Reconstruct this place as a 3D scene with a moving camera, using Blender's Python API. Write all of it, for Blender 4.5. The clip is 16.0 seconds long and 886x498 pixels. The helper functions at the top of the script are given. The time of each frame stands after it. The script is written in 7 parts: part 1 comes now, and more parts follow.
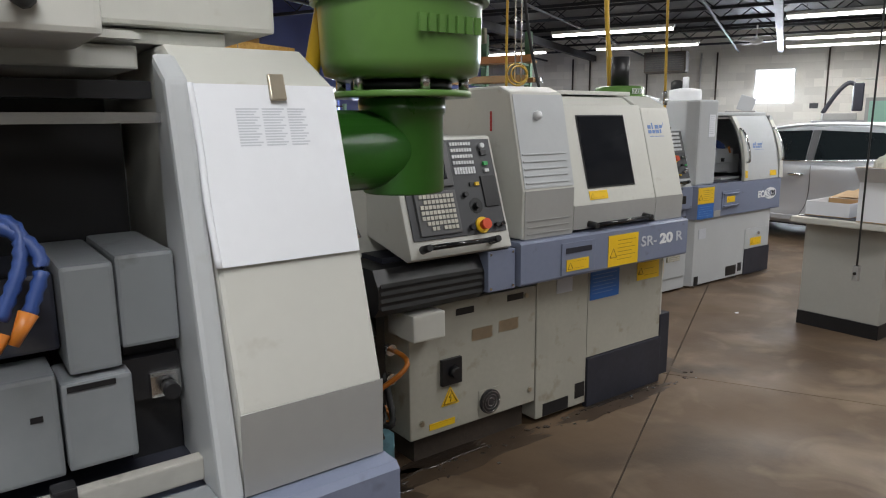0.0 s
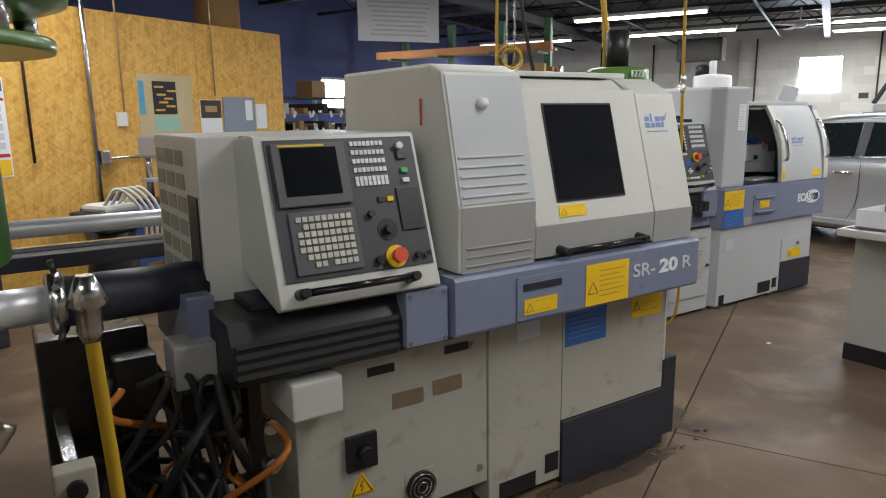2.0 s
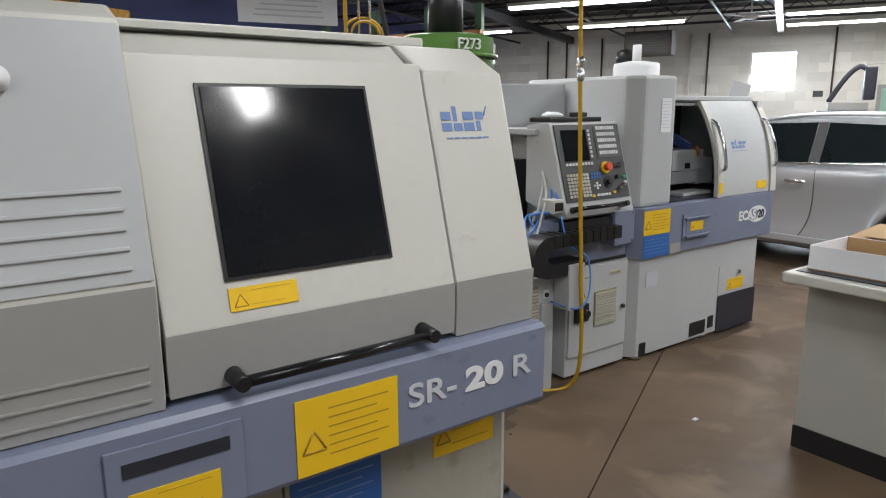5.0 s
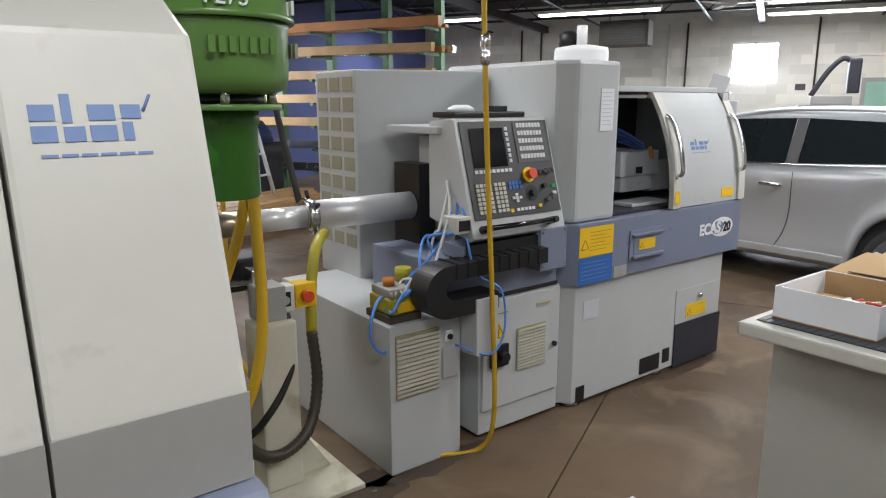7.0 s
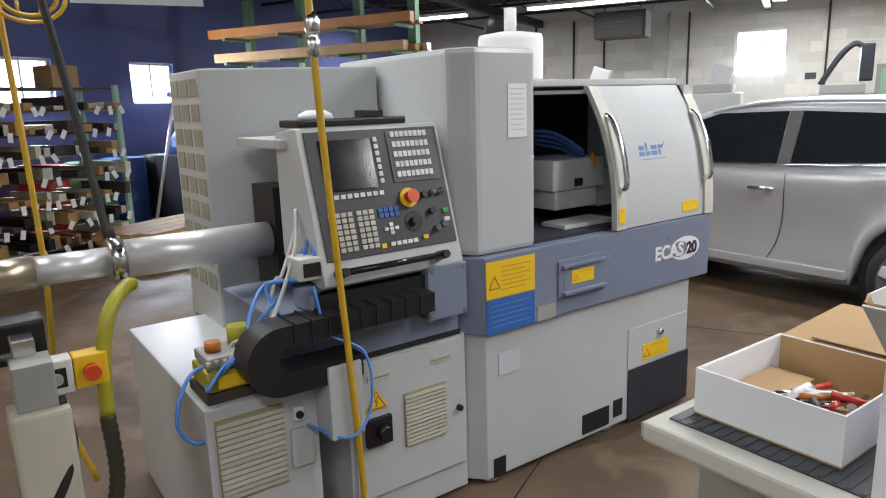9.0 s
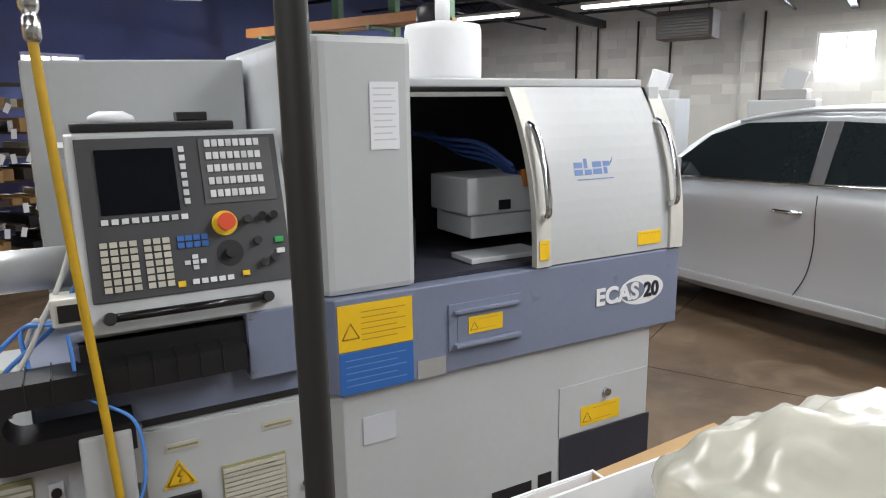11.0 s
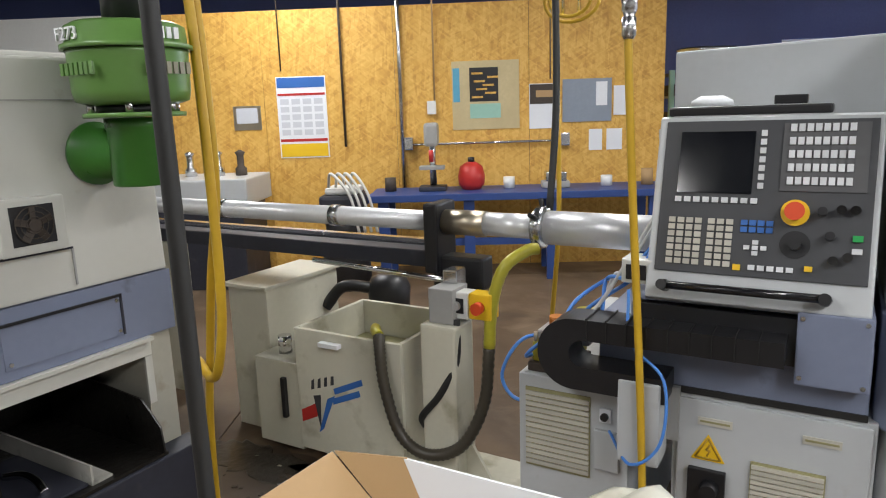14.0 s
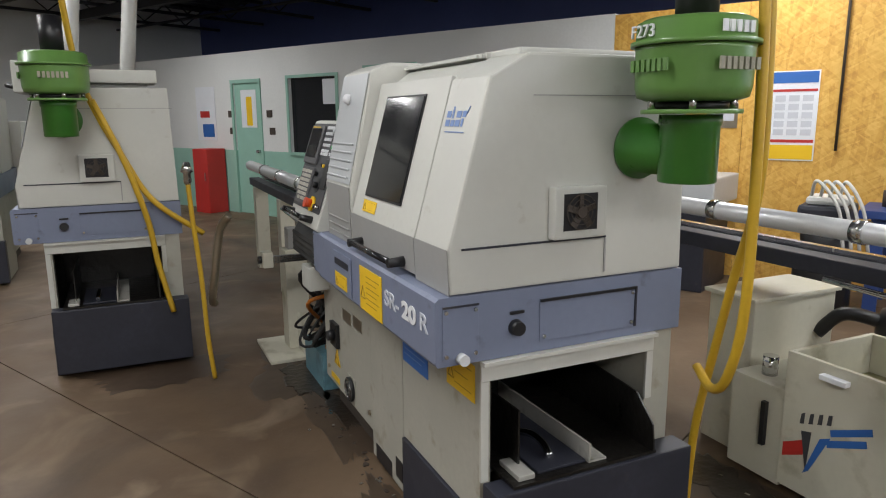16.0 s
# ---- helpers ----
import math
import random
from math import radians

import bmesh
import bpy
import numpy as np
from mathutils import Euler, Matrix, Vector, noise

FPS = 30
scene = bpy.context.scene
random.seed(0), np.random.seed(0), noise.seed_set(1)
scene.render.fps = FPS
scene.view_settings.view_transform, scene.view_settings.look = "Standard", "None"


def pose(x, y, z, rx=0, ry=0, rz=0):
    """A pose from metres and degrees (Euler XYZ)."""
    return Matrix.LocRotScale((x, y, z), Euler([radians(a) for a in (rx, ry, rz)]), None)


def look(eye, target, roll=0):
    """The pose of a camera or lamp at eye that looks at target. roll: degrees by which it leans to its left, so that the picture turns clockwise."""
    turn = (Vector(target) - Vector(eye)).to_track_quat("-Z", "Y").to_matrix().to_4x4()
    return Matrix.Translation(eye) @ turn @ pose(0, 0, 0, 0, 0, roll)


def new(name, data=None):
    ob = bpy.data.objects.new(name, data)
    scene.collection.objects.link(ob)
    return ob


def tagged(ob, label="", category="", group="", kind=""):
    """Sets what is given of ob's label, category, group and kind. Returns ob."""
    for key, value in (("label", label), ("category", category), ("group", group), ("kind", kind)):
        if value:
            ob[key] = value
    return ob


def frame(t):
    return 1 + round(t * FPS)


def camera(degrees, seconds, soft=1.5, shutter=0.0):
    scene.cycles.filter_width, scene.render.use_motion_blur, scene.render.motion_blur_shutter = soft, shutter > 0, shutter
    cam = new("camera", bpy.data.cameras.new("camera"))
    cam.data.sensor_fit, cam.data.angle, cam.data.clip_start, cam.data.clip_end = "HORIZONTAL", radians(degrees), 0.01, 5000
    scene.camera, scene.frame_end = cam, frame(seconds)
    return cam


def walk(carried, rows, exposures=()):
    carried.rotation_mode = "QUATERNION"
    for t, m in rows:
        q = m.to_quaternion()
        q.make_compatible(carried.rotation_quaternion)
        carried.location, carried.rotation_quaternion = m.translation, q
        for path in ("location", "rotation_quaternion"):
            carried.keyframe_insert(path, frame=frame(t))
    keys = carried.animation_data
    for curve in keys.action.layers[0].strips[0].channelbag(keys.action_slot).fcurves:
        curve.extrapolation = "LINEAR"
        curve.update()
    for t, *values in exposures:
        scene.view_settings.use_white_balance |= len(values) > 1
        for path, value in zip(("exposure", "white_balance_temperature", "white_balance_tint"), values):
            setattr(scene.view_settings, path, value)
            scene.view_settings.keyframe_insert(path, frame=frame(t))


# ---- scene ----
cam = camera(66.1, 16.0, soft=1.1)
METRES, EYE, TILT, LEAN, TURN = 5.9, 1.5, 0.0, 0.0, -36.2
ROWS = [
    (0.0, 0.0, 0.0, 0.0, -0.1, -10.69, 0.51),
    (0.5, 0.0248, 0.036, -0.0002, 1.67, -10.17, -0.41),
    (1.0, 0.0408, 0.068, -0.0016, 3.18, -12.14, -0.07),
    (1.5, 0.0534, 0.1081, -0.0022, 3.14, -11.18, -0.36),
    (2.0, 0.0701, 0.1398, -0.0023, 2.85, -11.2, 0.76),
    (2.5, 0.096, 0.174, -0.0022, 5.45, -11.05, 0.56),
    (3.0, 0.1163, 0.2041, -0.003, 4.44, -11.71, 0.0),
    (3.5, 0.1316, 0.2454, -0.003, 2.12, -10.05, -0.22),
    (4.0, 0.1441, 0.2812, -0.0035, 0.03, -12.41, 0.73),
    (4.5, 0.1634, 0.3177, -0.005, 0.15, -11.49, 0.52),
    (7.0, 0.2607, 0.4798, -0.0055, -1.05, -12.12, 0.08),
    (7.5, 0.2795, 0.5135, -0.0067, -2.75, -11.27, -0.25),
    (8.0, 0.2975, 0.5469, -0.005, -3.51, -10.74, 0.82),
    (8.5, 0.3258, 0.5736, -0.007, -2.63, -11.37, 1.09),
    (9.0, 0.3551, 0.5945, -0.0055, 0.2, -12.06, 1.75),
    (9.5, 0.3783, 0.6173, -0.0074, -0.2, -11.37, 1.66),
    (10.0, 0.4061, 0.6439, -0.0066, 1.23, -11.51, 0.97),
    (12.5, 0.5317, 0.7368, -0.0093, 29.93, -11.45, 1.39),
    (13.0, 0.539, 0.738, -0.0091, 43.48, -11.87, 1.02),
    (13.5, 0.5384, 0.735, -0.0096, 56.43, -11.41, 2.08),
    (14.0, 0.5346, 0.7285, -0.0101, 66.21, -11.41, 1.88),
    (14.5, 0.5291, 0.717, -0.0095, 76.47, -11.42, 1.31),
    (15.0, 0.5255, 0.704, -0.0083, 85.58, -10.73, 1.25),
    (15.5, 0.5209, 0.6912, -0.0078, 94.7, -10.39, 1.25),
    (16.0, 0.5163, 0.6796, -0.008, 101.3, -11.07, 0.41),
]
walk(cam, [(t, pose(0, 0, EYE, TILT, LEAN, TURN) @ pose(METRES * x, METRES * y, METRES * z, 90 + pitch, roll, yaw)) for t, x, y, z, yaw, pitch, roll in ROWS],
     ((0.0, -0.5), (4.5, -0.43), (8.5, -0.3), (12.5, -0.13), (13.5, -0.1), (16.0, -0.25)))

# ---- world and light ----
world = bpy.data.worlds.new("world")
scene.world = world
world.use_nodes = True
wn = world.node_tree.nodes
sky = wn.new("ShaderNodeTexSky")
sky.sky_type, sky.sun_disc, sky.sun_elevation, sky.sun_rotation = "NISHITA", False, radians(35), radians(120)
world.node_tree.links.new(sky.outputs["Color"], wn["Background"].inputs["Color"])
wn["Background"].inputs["Strength"].default_value = 0.12
LAMP_WATTS = 80.0
WINDOW_WATTS = 240.0

AXIS = radians(27.5)          # the building stands turned against the row of machines
RU = Matrix.Rotation(AXIS, 4, "Z")


def uw(u, w, z=0.0):
    return RU @ Vector((u, w, z))


# ---- materials ----
def material(name, color, rough=0.5, metal=0.0, var=0.12, grain=40.0, big=3.0, bump=0.008, dirt=None, dirt_amount=0.0, dirt_scale=6.0, spec=0.5, coat=0.0, island=False):
    m = bpy.data.materials.new(name)
    m.use_nodes = True
    nt = m.node_tree
    N, L = nt.nodes, nt.links
    b = N["Principled BSDF"]
    b.inputs["Roughness"].default_value, b.inputs["Metallic"].default_value = rough, metal
    b.inputs["Specular IOR Level"].default_value, b.inputs["Coat Weight"].default_value = spec, coat
    tc = N.new("ShaderNodeTexCoord")
    out = None

    def noise_tex(scale, detail=4.0):
        n = N.new("ShaderNodeTexNoise")
        n.inputs["Scale"].default_value, n.inputs["Detail"].default_value = scale, detail
        L.new(tc.outputs["Object"], n.inputs["Vector"])
        return n.outputs["Fac"]

    def mix(fac, a, c, kind="MIX"):
        x = N.new("ShaderNodeMix")
        x.data_type, x.blend_type = "RGBA", kind
        for sock, v in ((x.inputs["Factor"], fac), (x.inputs["A"], a), (x.inputs["B"], c)):
            if hasattr(v, "links"):
                L.new(v, sock)
            else:
                sock.default_value = v
        return x.outputs["Result"]

    def ramp(src, lo, hi):
        r = N.new("ShaderNodeMapRange")
        r.inputs["From Min"].default_value, r.inputs["From Max"].default_value = lo, hi
        L.new(src, r.inputs["Value"])
        return r.outputs["Result"]

    c4 = (*color, 1)
    dark = (*[v * (1 - var) for v in color], 1)
    light = (*[min(1, v * (1 + var)) for v in color], 1)
    out = mix(ramp(noise_tex(big), 0.3, 0.7), dark, light)
    fine = noise_tex(grain, 6)
    out = mix(ramp(fine, 0.35, 0.65), out, mix(0.5, out, dark), "MIX")
    if dirt:
        out = mix(ramp(noise_tex(dirt_scale, 8), 0.72 - 0.35 * dirt_amount, 0.82), out, (*dirt, 1))
    if island:
        oi = N.new("ShaderNodeObjectInfo")
        out = mix(ramp(oi.outputs["Random"], 0, 1), mix(1.0, out, (0.8, 0.8, 0.8, 1), "MULTIPLY"), out)
    L.new(out, b.inputs["Base Color"])
    if bump:
        bp = N.new("ShaderNodeBump")
        bp.inputs["Strength"].default_value, bp.inputs["Distance"].default_value = bump * 4, 0.01
        L.new(fine, bp.inputs["Height"])
        L.new(bp.outputs["Normal"], b.inputs["Normal"])
    rr = N.new("ShaderNodeMapRange")
    rr.inputs["To Min"].default_value, rr.inputs["To Max"].default_value = max(0.02, rough - 0.08), min(1, rough + 0.08)
    L.new(noise_tex(big * 2.7), rr.inputs["Value"])
    L.new(rr.outputs["Result"], b.inputs["Roughness"])
    return m


def glow(name, color, strength):
    m = bpy.data.materials.new(name)
    m.use_nodes = True
    b = m.node_tree.nodes["Principled BSDF"]
    b.inputs["Base Color"].default_value = (*color, 1)
    b.inputs["Emission Color"].default_value = (*color, 1)
    b.inputs["Emission Strength"].default_value = strength
    return m


CREAM = material("machine_cream", (0.55, 0.55, 0.51), 0.4, var=0.04, dirt=(0.42, 0.4, 0.35), dirt_amount=0.15, dirt_scale=14)
# cream with worn dirt, its base darkened for shade low on the lathes
CREAMLOW = material("machine_cream_worn_shaded", (0.4, 0.39, 0.335), 0.5, var=0.08, dirt=(0.24, 0.2, 0.13), dirt_amount=0.35, dirt_scale=11)
GREY = material("machine_grey", (0.33, 0.33, 0.32), 0.42, var=0.05)
SILVER = material("machine_silver_grey", (0.48, 0.5, 0.515), 0.34, var=0.04, dirt=(0.42, 0.42, 0.41), dirt_amount=0.12, dirt_scale=12)
BLUEGREY = material("machine_blue_grey", (0.185, 0.212, 0.3), 0.42, var=0.06, dirt=(0.11, 0.12, 0.16), dirt_amount=0.15, dirt_scale=12)
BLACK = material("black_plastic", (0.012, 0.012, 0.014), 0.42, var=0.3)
GLOSSBLACK = material("glossy_black_plastic", (0.01, 0.01, 0.012), 0.18, var=0.2, bump=0)
SLIDE = material("slide_blue_grey", (0.22, 0.235, 0.25), 0.4, var=0.06, dirt=(0.1, 0.1, 0.1), dirt_amount=0.2, dirt_scale=14)
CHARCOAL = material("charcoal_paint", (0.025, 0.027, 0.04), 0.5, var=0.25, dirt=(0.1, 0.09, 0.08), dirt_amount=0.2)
PANEL = material("panel_dark_grey", (0.05, 0.052, 0.058), 0.5, var=0.1)
PANEL2 = material("panel_mid_grey", (0.09, 0.09, 0.095), 0.5, var=0.1)
KEY = material("ivory_keys", (0.55, 0.53, 0.46), 0.5, var=0.08, bump=0, island=True)
KEYW = material("white_keys", (0.72, 0.74, 0.76), 0.5, var=0.05, bump=0, island=True)
SCREEN = material("dark_screen_glass", (0.008, 0.009, 0.012), 0.12, var=0.1, bump=0)
SMOKED = material("smoked_window", (0.012, 0.013, 0.016), 0.1, var=0.2, bump=0)
YELLOW = material("yellow_label", (0.82, 0.52, 0.015), 0.5, var=0.05, bump=0)
BLUELAB = material("blue_label", (0.03, 0.13, 0.42), 0.5, var=0.05, bump=0)
PALEBLUE = material("pale_blue_print", (0.14, 0.28, 0.58), 0.5, bump=0)
INK = material("dark_print", (0.42, 0.25, 0.02), 0.6, bump=0)
INKBLUE = material("blue_print", (0.15, 0.24, 0.48), 0.5, bump=0)
WHITEP = material("white_print", (0.75, 0.76, 0.78), 0.5, var=0.03, bump=0)
PAPER = material("white_paper", (0.76, 0.78, 0.82), 0.6, var=0.04, bump=0.01)
PAPERGREY = material("faint_print", (0.55, 0.57, 0.62), 0.6, var=0.05, bump=0)
RED = material("red_button", (0.65, 0.07, 0.02), 0.4, var=0.05, bump=0)
REDP = material("red_paint", (0.5, 0.03, 0.025), 0.4, var=0.1)
GREENB = material("green_button", (0.02, 0.35, 0.08), 0.4, bump=0)
STEEL = material("bright_steel", (0.62, 0.62, 0.62), 0.24, 1.0, var=0.08, grain=90)
TUBE = material("aluminium_tube", (0.72, 0.73, 0.75), 0.36, 0.45, var=0.06)
WORNALU = material("worn_pale_metal", (0.5, 0.49, 0.45), 0.45, 0.3, var=0.15, dirt=(0.1, 0.09, 0.07), dirt_amount=0.4, dirt_scale=14)
BRASSY = material("tarnished_steel", (0.5, 0.44, 0.34), 0.35, 0.9, var=0.15)
CHROME = material("chrome", (0.75, 0.75, 0.76), 0.12, 1.0, var=0.03, bump=0)
GREEN = material("green_enamel", (0.11, 0.23, 0.055), 0.32, var=0.12, dirt=(0.05, 0.07, 0.03), dirt_amount=0.15, coat=0.3)
GREEND = material("dark_green_enamel", (0.035, 0.15, 0.02), 0.3, var=0.15, coat=0.3)
MINT = material("mint_paint", (0.3, 0.52, 0.43), 0.55, var=0.06)
WHITEWALL = material("white_wall_paint", (0.72, 0.73, 0.72), 0.6, var=0.05, big=1.0)
BLOCK = material("painted_block", (0.8, 0.78, 0.72), 0.65, var=0.08, big=1.5, island=True)
BLUEWALL = material("blue_wall_paint", (0.1, 0.13, 0.33), 0.7, var=0.1, big=1.0)
DECK = material("dark_roof_deck", (0.02, 0.021, 0.026), 0.55, var=0.4)
JOIST = material("dark_joist_steel", (0.022, 0.022, 0.026), 0.5, var=0.3)
RUST = material("dark_rust", (0.06, 0.045, 0.035), 0.7, var=0.4, grain=60)
# for oily parts, and for the shade painted into the chip chute
OIL_SHADE = material("oily_and_shade_black", (0.01, 0.009, 0.008), 0.3, var=0.4, grain=30, bump=0.1)
HOSEY = material("yellow_hose", (0.55, 0.34, 0.02), 0.45, var=0.12, bump=0)
HOSEG = material("yellow_green_hose", (0.4, 0.36, 0.03), 0.4, var=0.15, bump=0)
HOSEO = material("orange_hose", (0.5, 0.16, 0.02), 0.4, var=0.12, bump=0)
HOSEB = material("blue_air_line", (0.08, 0.25, 0.7), 0.35, var=0.08, bump=0)
HOSEW = material("white_cable", (0.6, 0.6, 0.58), 0.5, bump=0)
RUBBER = material("black_rubber", (0.015, 0.015, 0.015), 0.6, var=0.2)
CARDBOARD = material("cardboard", (0.42, 0.27, 0.13), 0.75, var=0.08, grain=80)
CARDWHITE = material("white_cardboard", (0.74, 0.76, 0.8), 0.6, var=0.04, grain=60)
DESKGREY = material("desk_grey_paint", (0.38, 0.38, 0.35), 0.45, var=0.06, dirt=(0.2, 0.18, 0.14), dirt_amount=0.2)
DESKTOP = material("desk_top_edge", (0.5, 0.5, 0.46), 0.4, var=0.06)
MAT = material("black_ribbed_mat", (0.03, 0.035, 0.045), 0.4, var=0.2)
CARPAINT = material("silver_car_paint", (0.5, 0.52, 0.55), 0.34, 0.5, var=0.0, grain=3, big=0.5, bump=0)
CARGLASS = material("dark_car_glass", (0.012, 0.016, 0.018), 0.03, var=0.1, bump=0)
LUMBER = material("lumber", (0.45, 0.26, 0.1), 0.65, var=0.2, grain=30, island=True)
RACKORANGE = material("orange_rack_beam", (0.4, 0.15, 0.03), 0.5, var=0.15)
RACKGREEN = material("green_rack_post", (0.08, 0.18, 0.09), 0.5, var=0.15)
BARREL = material("brown_fibre", (0.38, 0.23, 0.09), 0.65, var=0.1)
BENCHBLUE = material("bench_blue_paint", (0.025, 0.06, 0.22), 0.45, var=0.12)
TANKWHITE = material("dirty_white_enamel", (0.58, 0.56, 0.46), 0.45, var=0.07, dirt=(0.2, 0.17, 0.08), dirt_amount=0.4)
VENT = material("beige_vent_mesh", (0.31, 0.295, 0.225), 0.6, var=0.12, grain=120, bump=0.05)
OLIVE = material("oil_stained_inside", (0.3, 0.28, 0.14), 0.5, var=0.2)
TANKBLUE = material("blue_oil_tank", (0.12, 0.25, 0.3), 0.45, var=0.15, dirt=(0.03, 0.03, 0.03), dirt_amount=0.5)
PLASTICBAG = material("clear_plastic_bag", (0.6, 0.6, 0.52), 0.25, var=0.1)
LAMPBODY = material("lamp_white_enamel", (0.7, 0.7, 0.68), 0.5)
TUBEGLOW = glow("fluorescent_tube", (1.0, 0.97, 0.92), 9.0)
SKYGLOW = glow("daylight_beyond_glass", (0.86, 0.9, 1.0), 7.0)
EXITRED = glow("exit_sign_red", (0.9, 0.08, 0.04), 1.5)


def osb_material():
    m = bpy.data.materials.new("oriented_strand_board")
    m.use_nodes = True
    nt = m.node_tree
    N, L = nt.nodes, nt.links
    b = N["Principled BSDF"]
    b.inputs["Roughness"].default_value = 0.6
    tc = N.new("ShaderNodeTexCoord")
    cols = []
    for k, (rot, scale) in enumerate(((0.5, (9, 1, 45)), (-0.7, (11, 1, 55)), (1.5, (8, 1, 42)))):
        flat = N.new("ShaderNodeMapping")
        flat.inputs["Rotation"].default_value = (0, 0, -AXIS)
        L.new(tc.outputs["Object"], flat.inputs["Vector"])
        turn = N.new("ShaderNodeMapping")
        turn.inputs["Rotation"].default_value = (0, rot, 0)
        L.new(flat.outputs["Vector"], turn.inputs["Vector"])
        mp = N.new("ShaderNodeMapping")
        mp.inputs["Scale"].default_value = scale
        mp.inputs["Location"].default_value = (k * 3.1, 0, k * 1.7)
        L.new(turn.outputs["Vector"], mp.inputs["Vector"])
        v = N.new("ShaderNodeTexVoronoi")
        v.inputs["Scale"].default_value = 1.0
        L.new(mp.outputs["Vector"], v.inputs["Vector"])
        cols.append(v.outputs["Color"])
    mx = N.new("ShaderNodeMix")
    mx.data_type, mx.blend_type = "RGBA", "MIX"
    mx.inputs["Factor"].default_value = 0.5
    L.new(cols[0], mx.inputs["A"]), L.new(cols[1], mx.inputs["B"])
    mx2 = N.new("ShaderNodeMix")
    mx2.data_type = "RGBA"
    mx2.inputs["Factor"].default_value = 0.35
    L.new(mx.outputs["Result"], mx2.inputs["A"]), L.new(cols[2], mx2.inputs["B"])
    r = N.new("ShaderNodeValToRGB")
    r.color_ramp.elements[0].position, r.color_ramp.elements[0].color = 0.2, (0.5, 0.25, 0.05, 1)
    r.color_ramp.elements[1].position, r.color_ramp.elements[1].color = 0.75, (0.74, 0.46, 0.12, 1)
    e = r.color_ramp.elements.new(0.45)
    e.color = (0.64, 0.36, 0.07, 1)
    L.new(mx2.outputs["Result"], r.inputs["Fac"])
    L.new(r.outputs["Color"], b.inputs["Base Color"])
    bp = N.new("ShaderNodeBump")
    bp.inputs["Strength"].default_value, bp.inputs["Distance"].default_value = 0.15, 0.004
    L.new(mx2.outputs["Result"], bp.inputs["Height"])
    L.new(bp.outputs["Normal"], b.inputs["Normal"])
    return m


def floor_material():
    m = bpy.data.materials.new("worn_brown_concrete")
    m.use_nodes = True
    nt = m.node_tree
    N, L = nt.nodes, nt.links
    b = N["Principled BSDF"]
    tc = N.new("ShaderNodeTexCoord")

    def nz(scale, detail, dist=0.0):
        n = N.new("ShaderNodeTexNoise")
        n.inputs["Scale"].default_value, n.inputs["Detail"].default_value, n.inputs["Distortion"].default_value = scale, detail, dist
        L.new(tc.outputs["Object"], n.inputs["Vector"])
        return n.outputs["Fac"]

    def rng(src, lo, hi, a=0.0, c=1.0):
        r = N.new("ShaderNodeMapRange")
        for k, v in (("From Min", lo), ("From Max", hi), ("To Min", a), ("To Max", c)):
            r.inputs[k].default_value = v
        L.new(src, r.inputs["Value"])
        return r.outputs["Result"]

    def mix(f, a, c):
        x = N.new("ShaderNodeMix")
        x.data_type = "RGBA"
        for sock, v in ((x.inputs["Factor"], f), (x.inputs["A"], a), (x.inputs["B"], c)):
            if hasattr(v, "links"):
                L.new(v, sock)
            else:
                sock.default_value = v
        return x.outputs["Result"]

    col = mix(rng(nz(0.7, 6, 0.6), 0.35, 0.65), (0.085, 0.053, 0.03, 1), (0.15, 0.1, 0.06, 1))
    col = mix(rng(nz(2.2, 8, 1.0), 0.52, 0.72), col, (0.2, 0.145, 0.095, 1))
    col = mix(rng(nz(1.3, 9, 0.5), 0.54, 0.74), col, (0.045, 0.03, 0.02, 1))
    col = mix(rng(nz(60, 3), 0.6, 0.8, 0, 0.5), col, (0.12, 0.085, 0.06, 1))
    L.new(col, b.inputs["Base Color"])
    L.new(rng(nz(1.5, 5), 0.3, 0.7, 0.42, 0.72), b.inputs["Roughness"])
    bp = N.new("ShaderNodeBump")
    bp.inputs["Strength"].default_value, bp.inputs["Distance"].default_value = 0.25, 0.004
    L.new(nz(25, 8), bp.inputs["Height"])
    L.new(bp.outputs["Normal"], b.inputs["Normal"])
    return m


OSB = osb_material()
FLOOR = floor_material()


# ---- mesh tools ----
def box(bm, x0, x1, y0, y1, z0, z1, bevel=0.0):
    vs = [bm.verts.new((x, y, z)) for x in (x0, x1) for y in (y0, y1) for z in (z0, z1)]
    fs = [bm.faces.new([vs[i] for i in f]) for f in ((0, 1, 3, 2), (4, 6, 7, 5), (0, 4, 5, 1), (2, 3, 7, 6), (0, 2, 6, 4), (1, 5, 7, 3))]
    if bevel:
        es = list({e for f in fs for e in f.edges})
        bmesh.ops.bevel(bm, geom=es, offset=bevel, segments=2, affect="EDGES", profile=0.6)
    return bm


def bx(*a, bevel=0.0):
    return box(bmesh.new(), *a, bevel=bevel)


def prism(bm, poly, a, b, axis="x", bevel=0.0):
    """poly: (y, z) for axis x, (x, z) for axis y, (x, y) for axis z, extruded from a to b."""
    def at(p, t):
        return {"x": (t, p[0], p[1]), "y": (p[0], t, p[1]), "z": (p[0], p[1], t)}[axis]
    v0, v1 = [bm.verts.new(at(p, a)) for p in poly], [bm.verts.new(at(p, b)) for p in poly]
    fs = [bm.faces.new(v0), bm.faces.new(v1[::-1])]
    n = len(poly)
    for i in range(n):
        fs.append(bm.faces.new((v0[i], v1[i], v1[(i + 1) % n], v0[(i + 1) % n])))
    bmesh.ops.recalc_face_normals(bm, faces=fs)
    if bevel:
        bmesh.ops.bevel(bm, geom=list({e for f in fs for e in f.edges}), offset=bevel, segments=2, affect="EDGES", profile=0.6)
    return bm


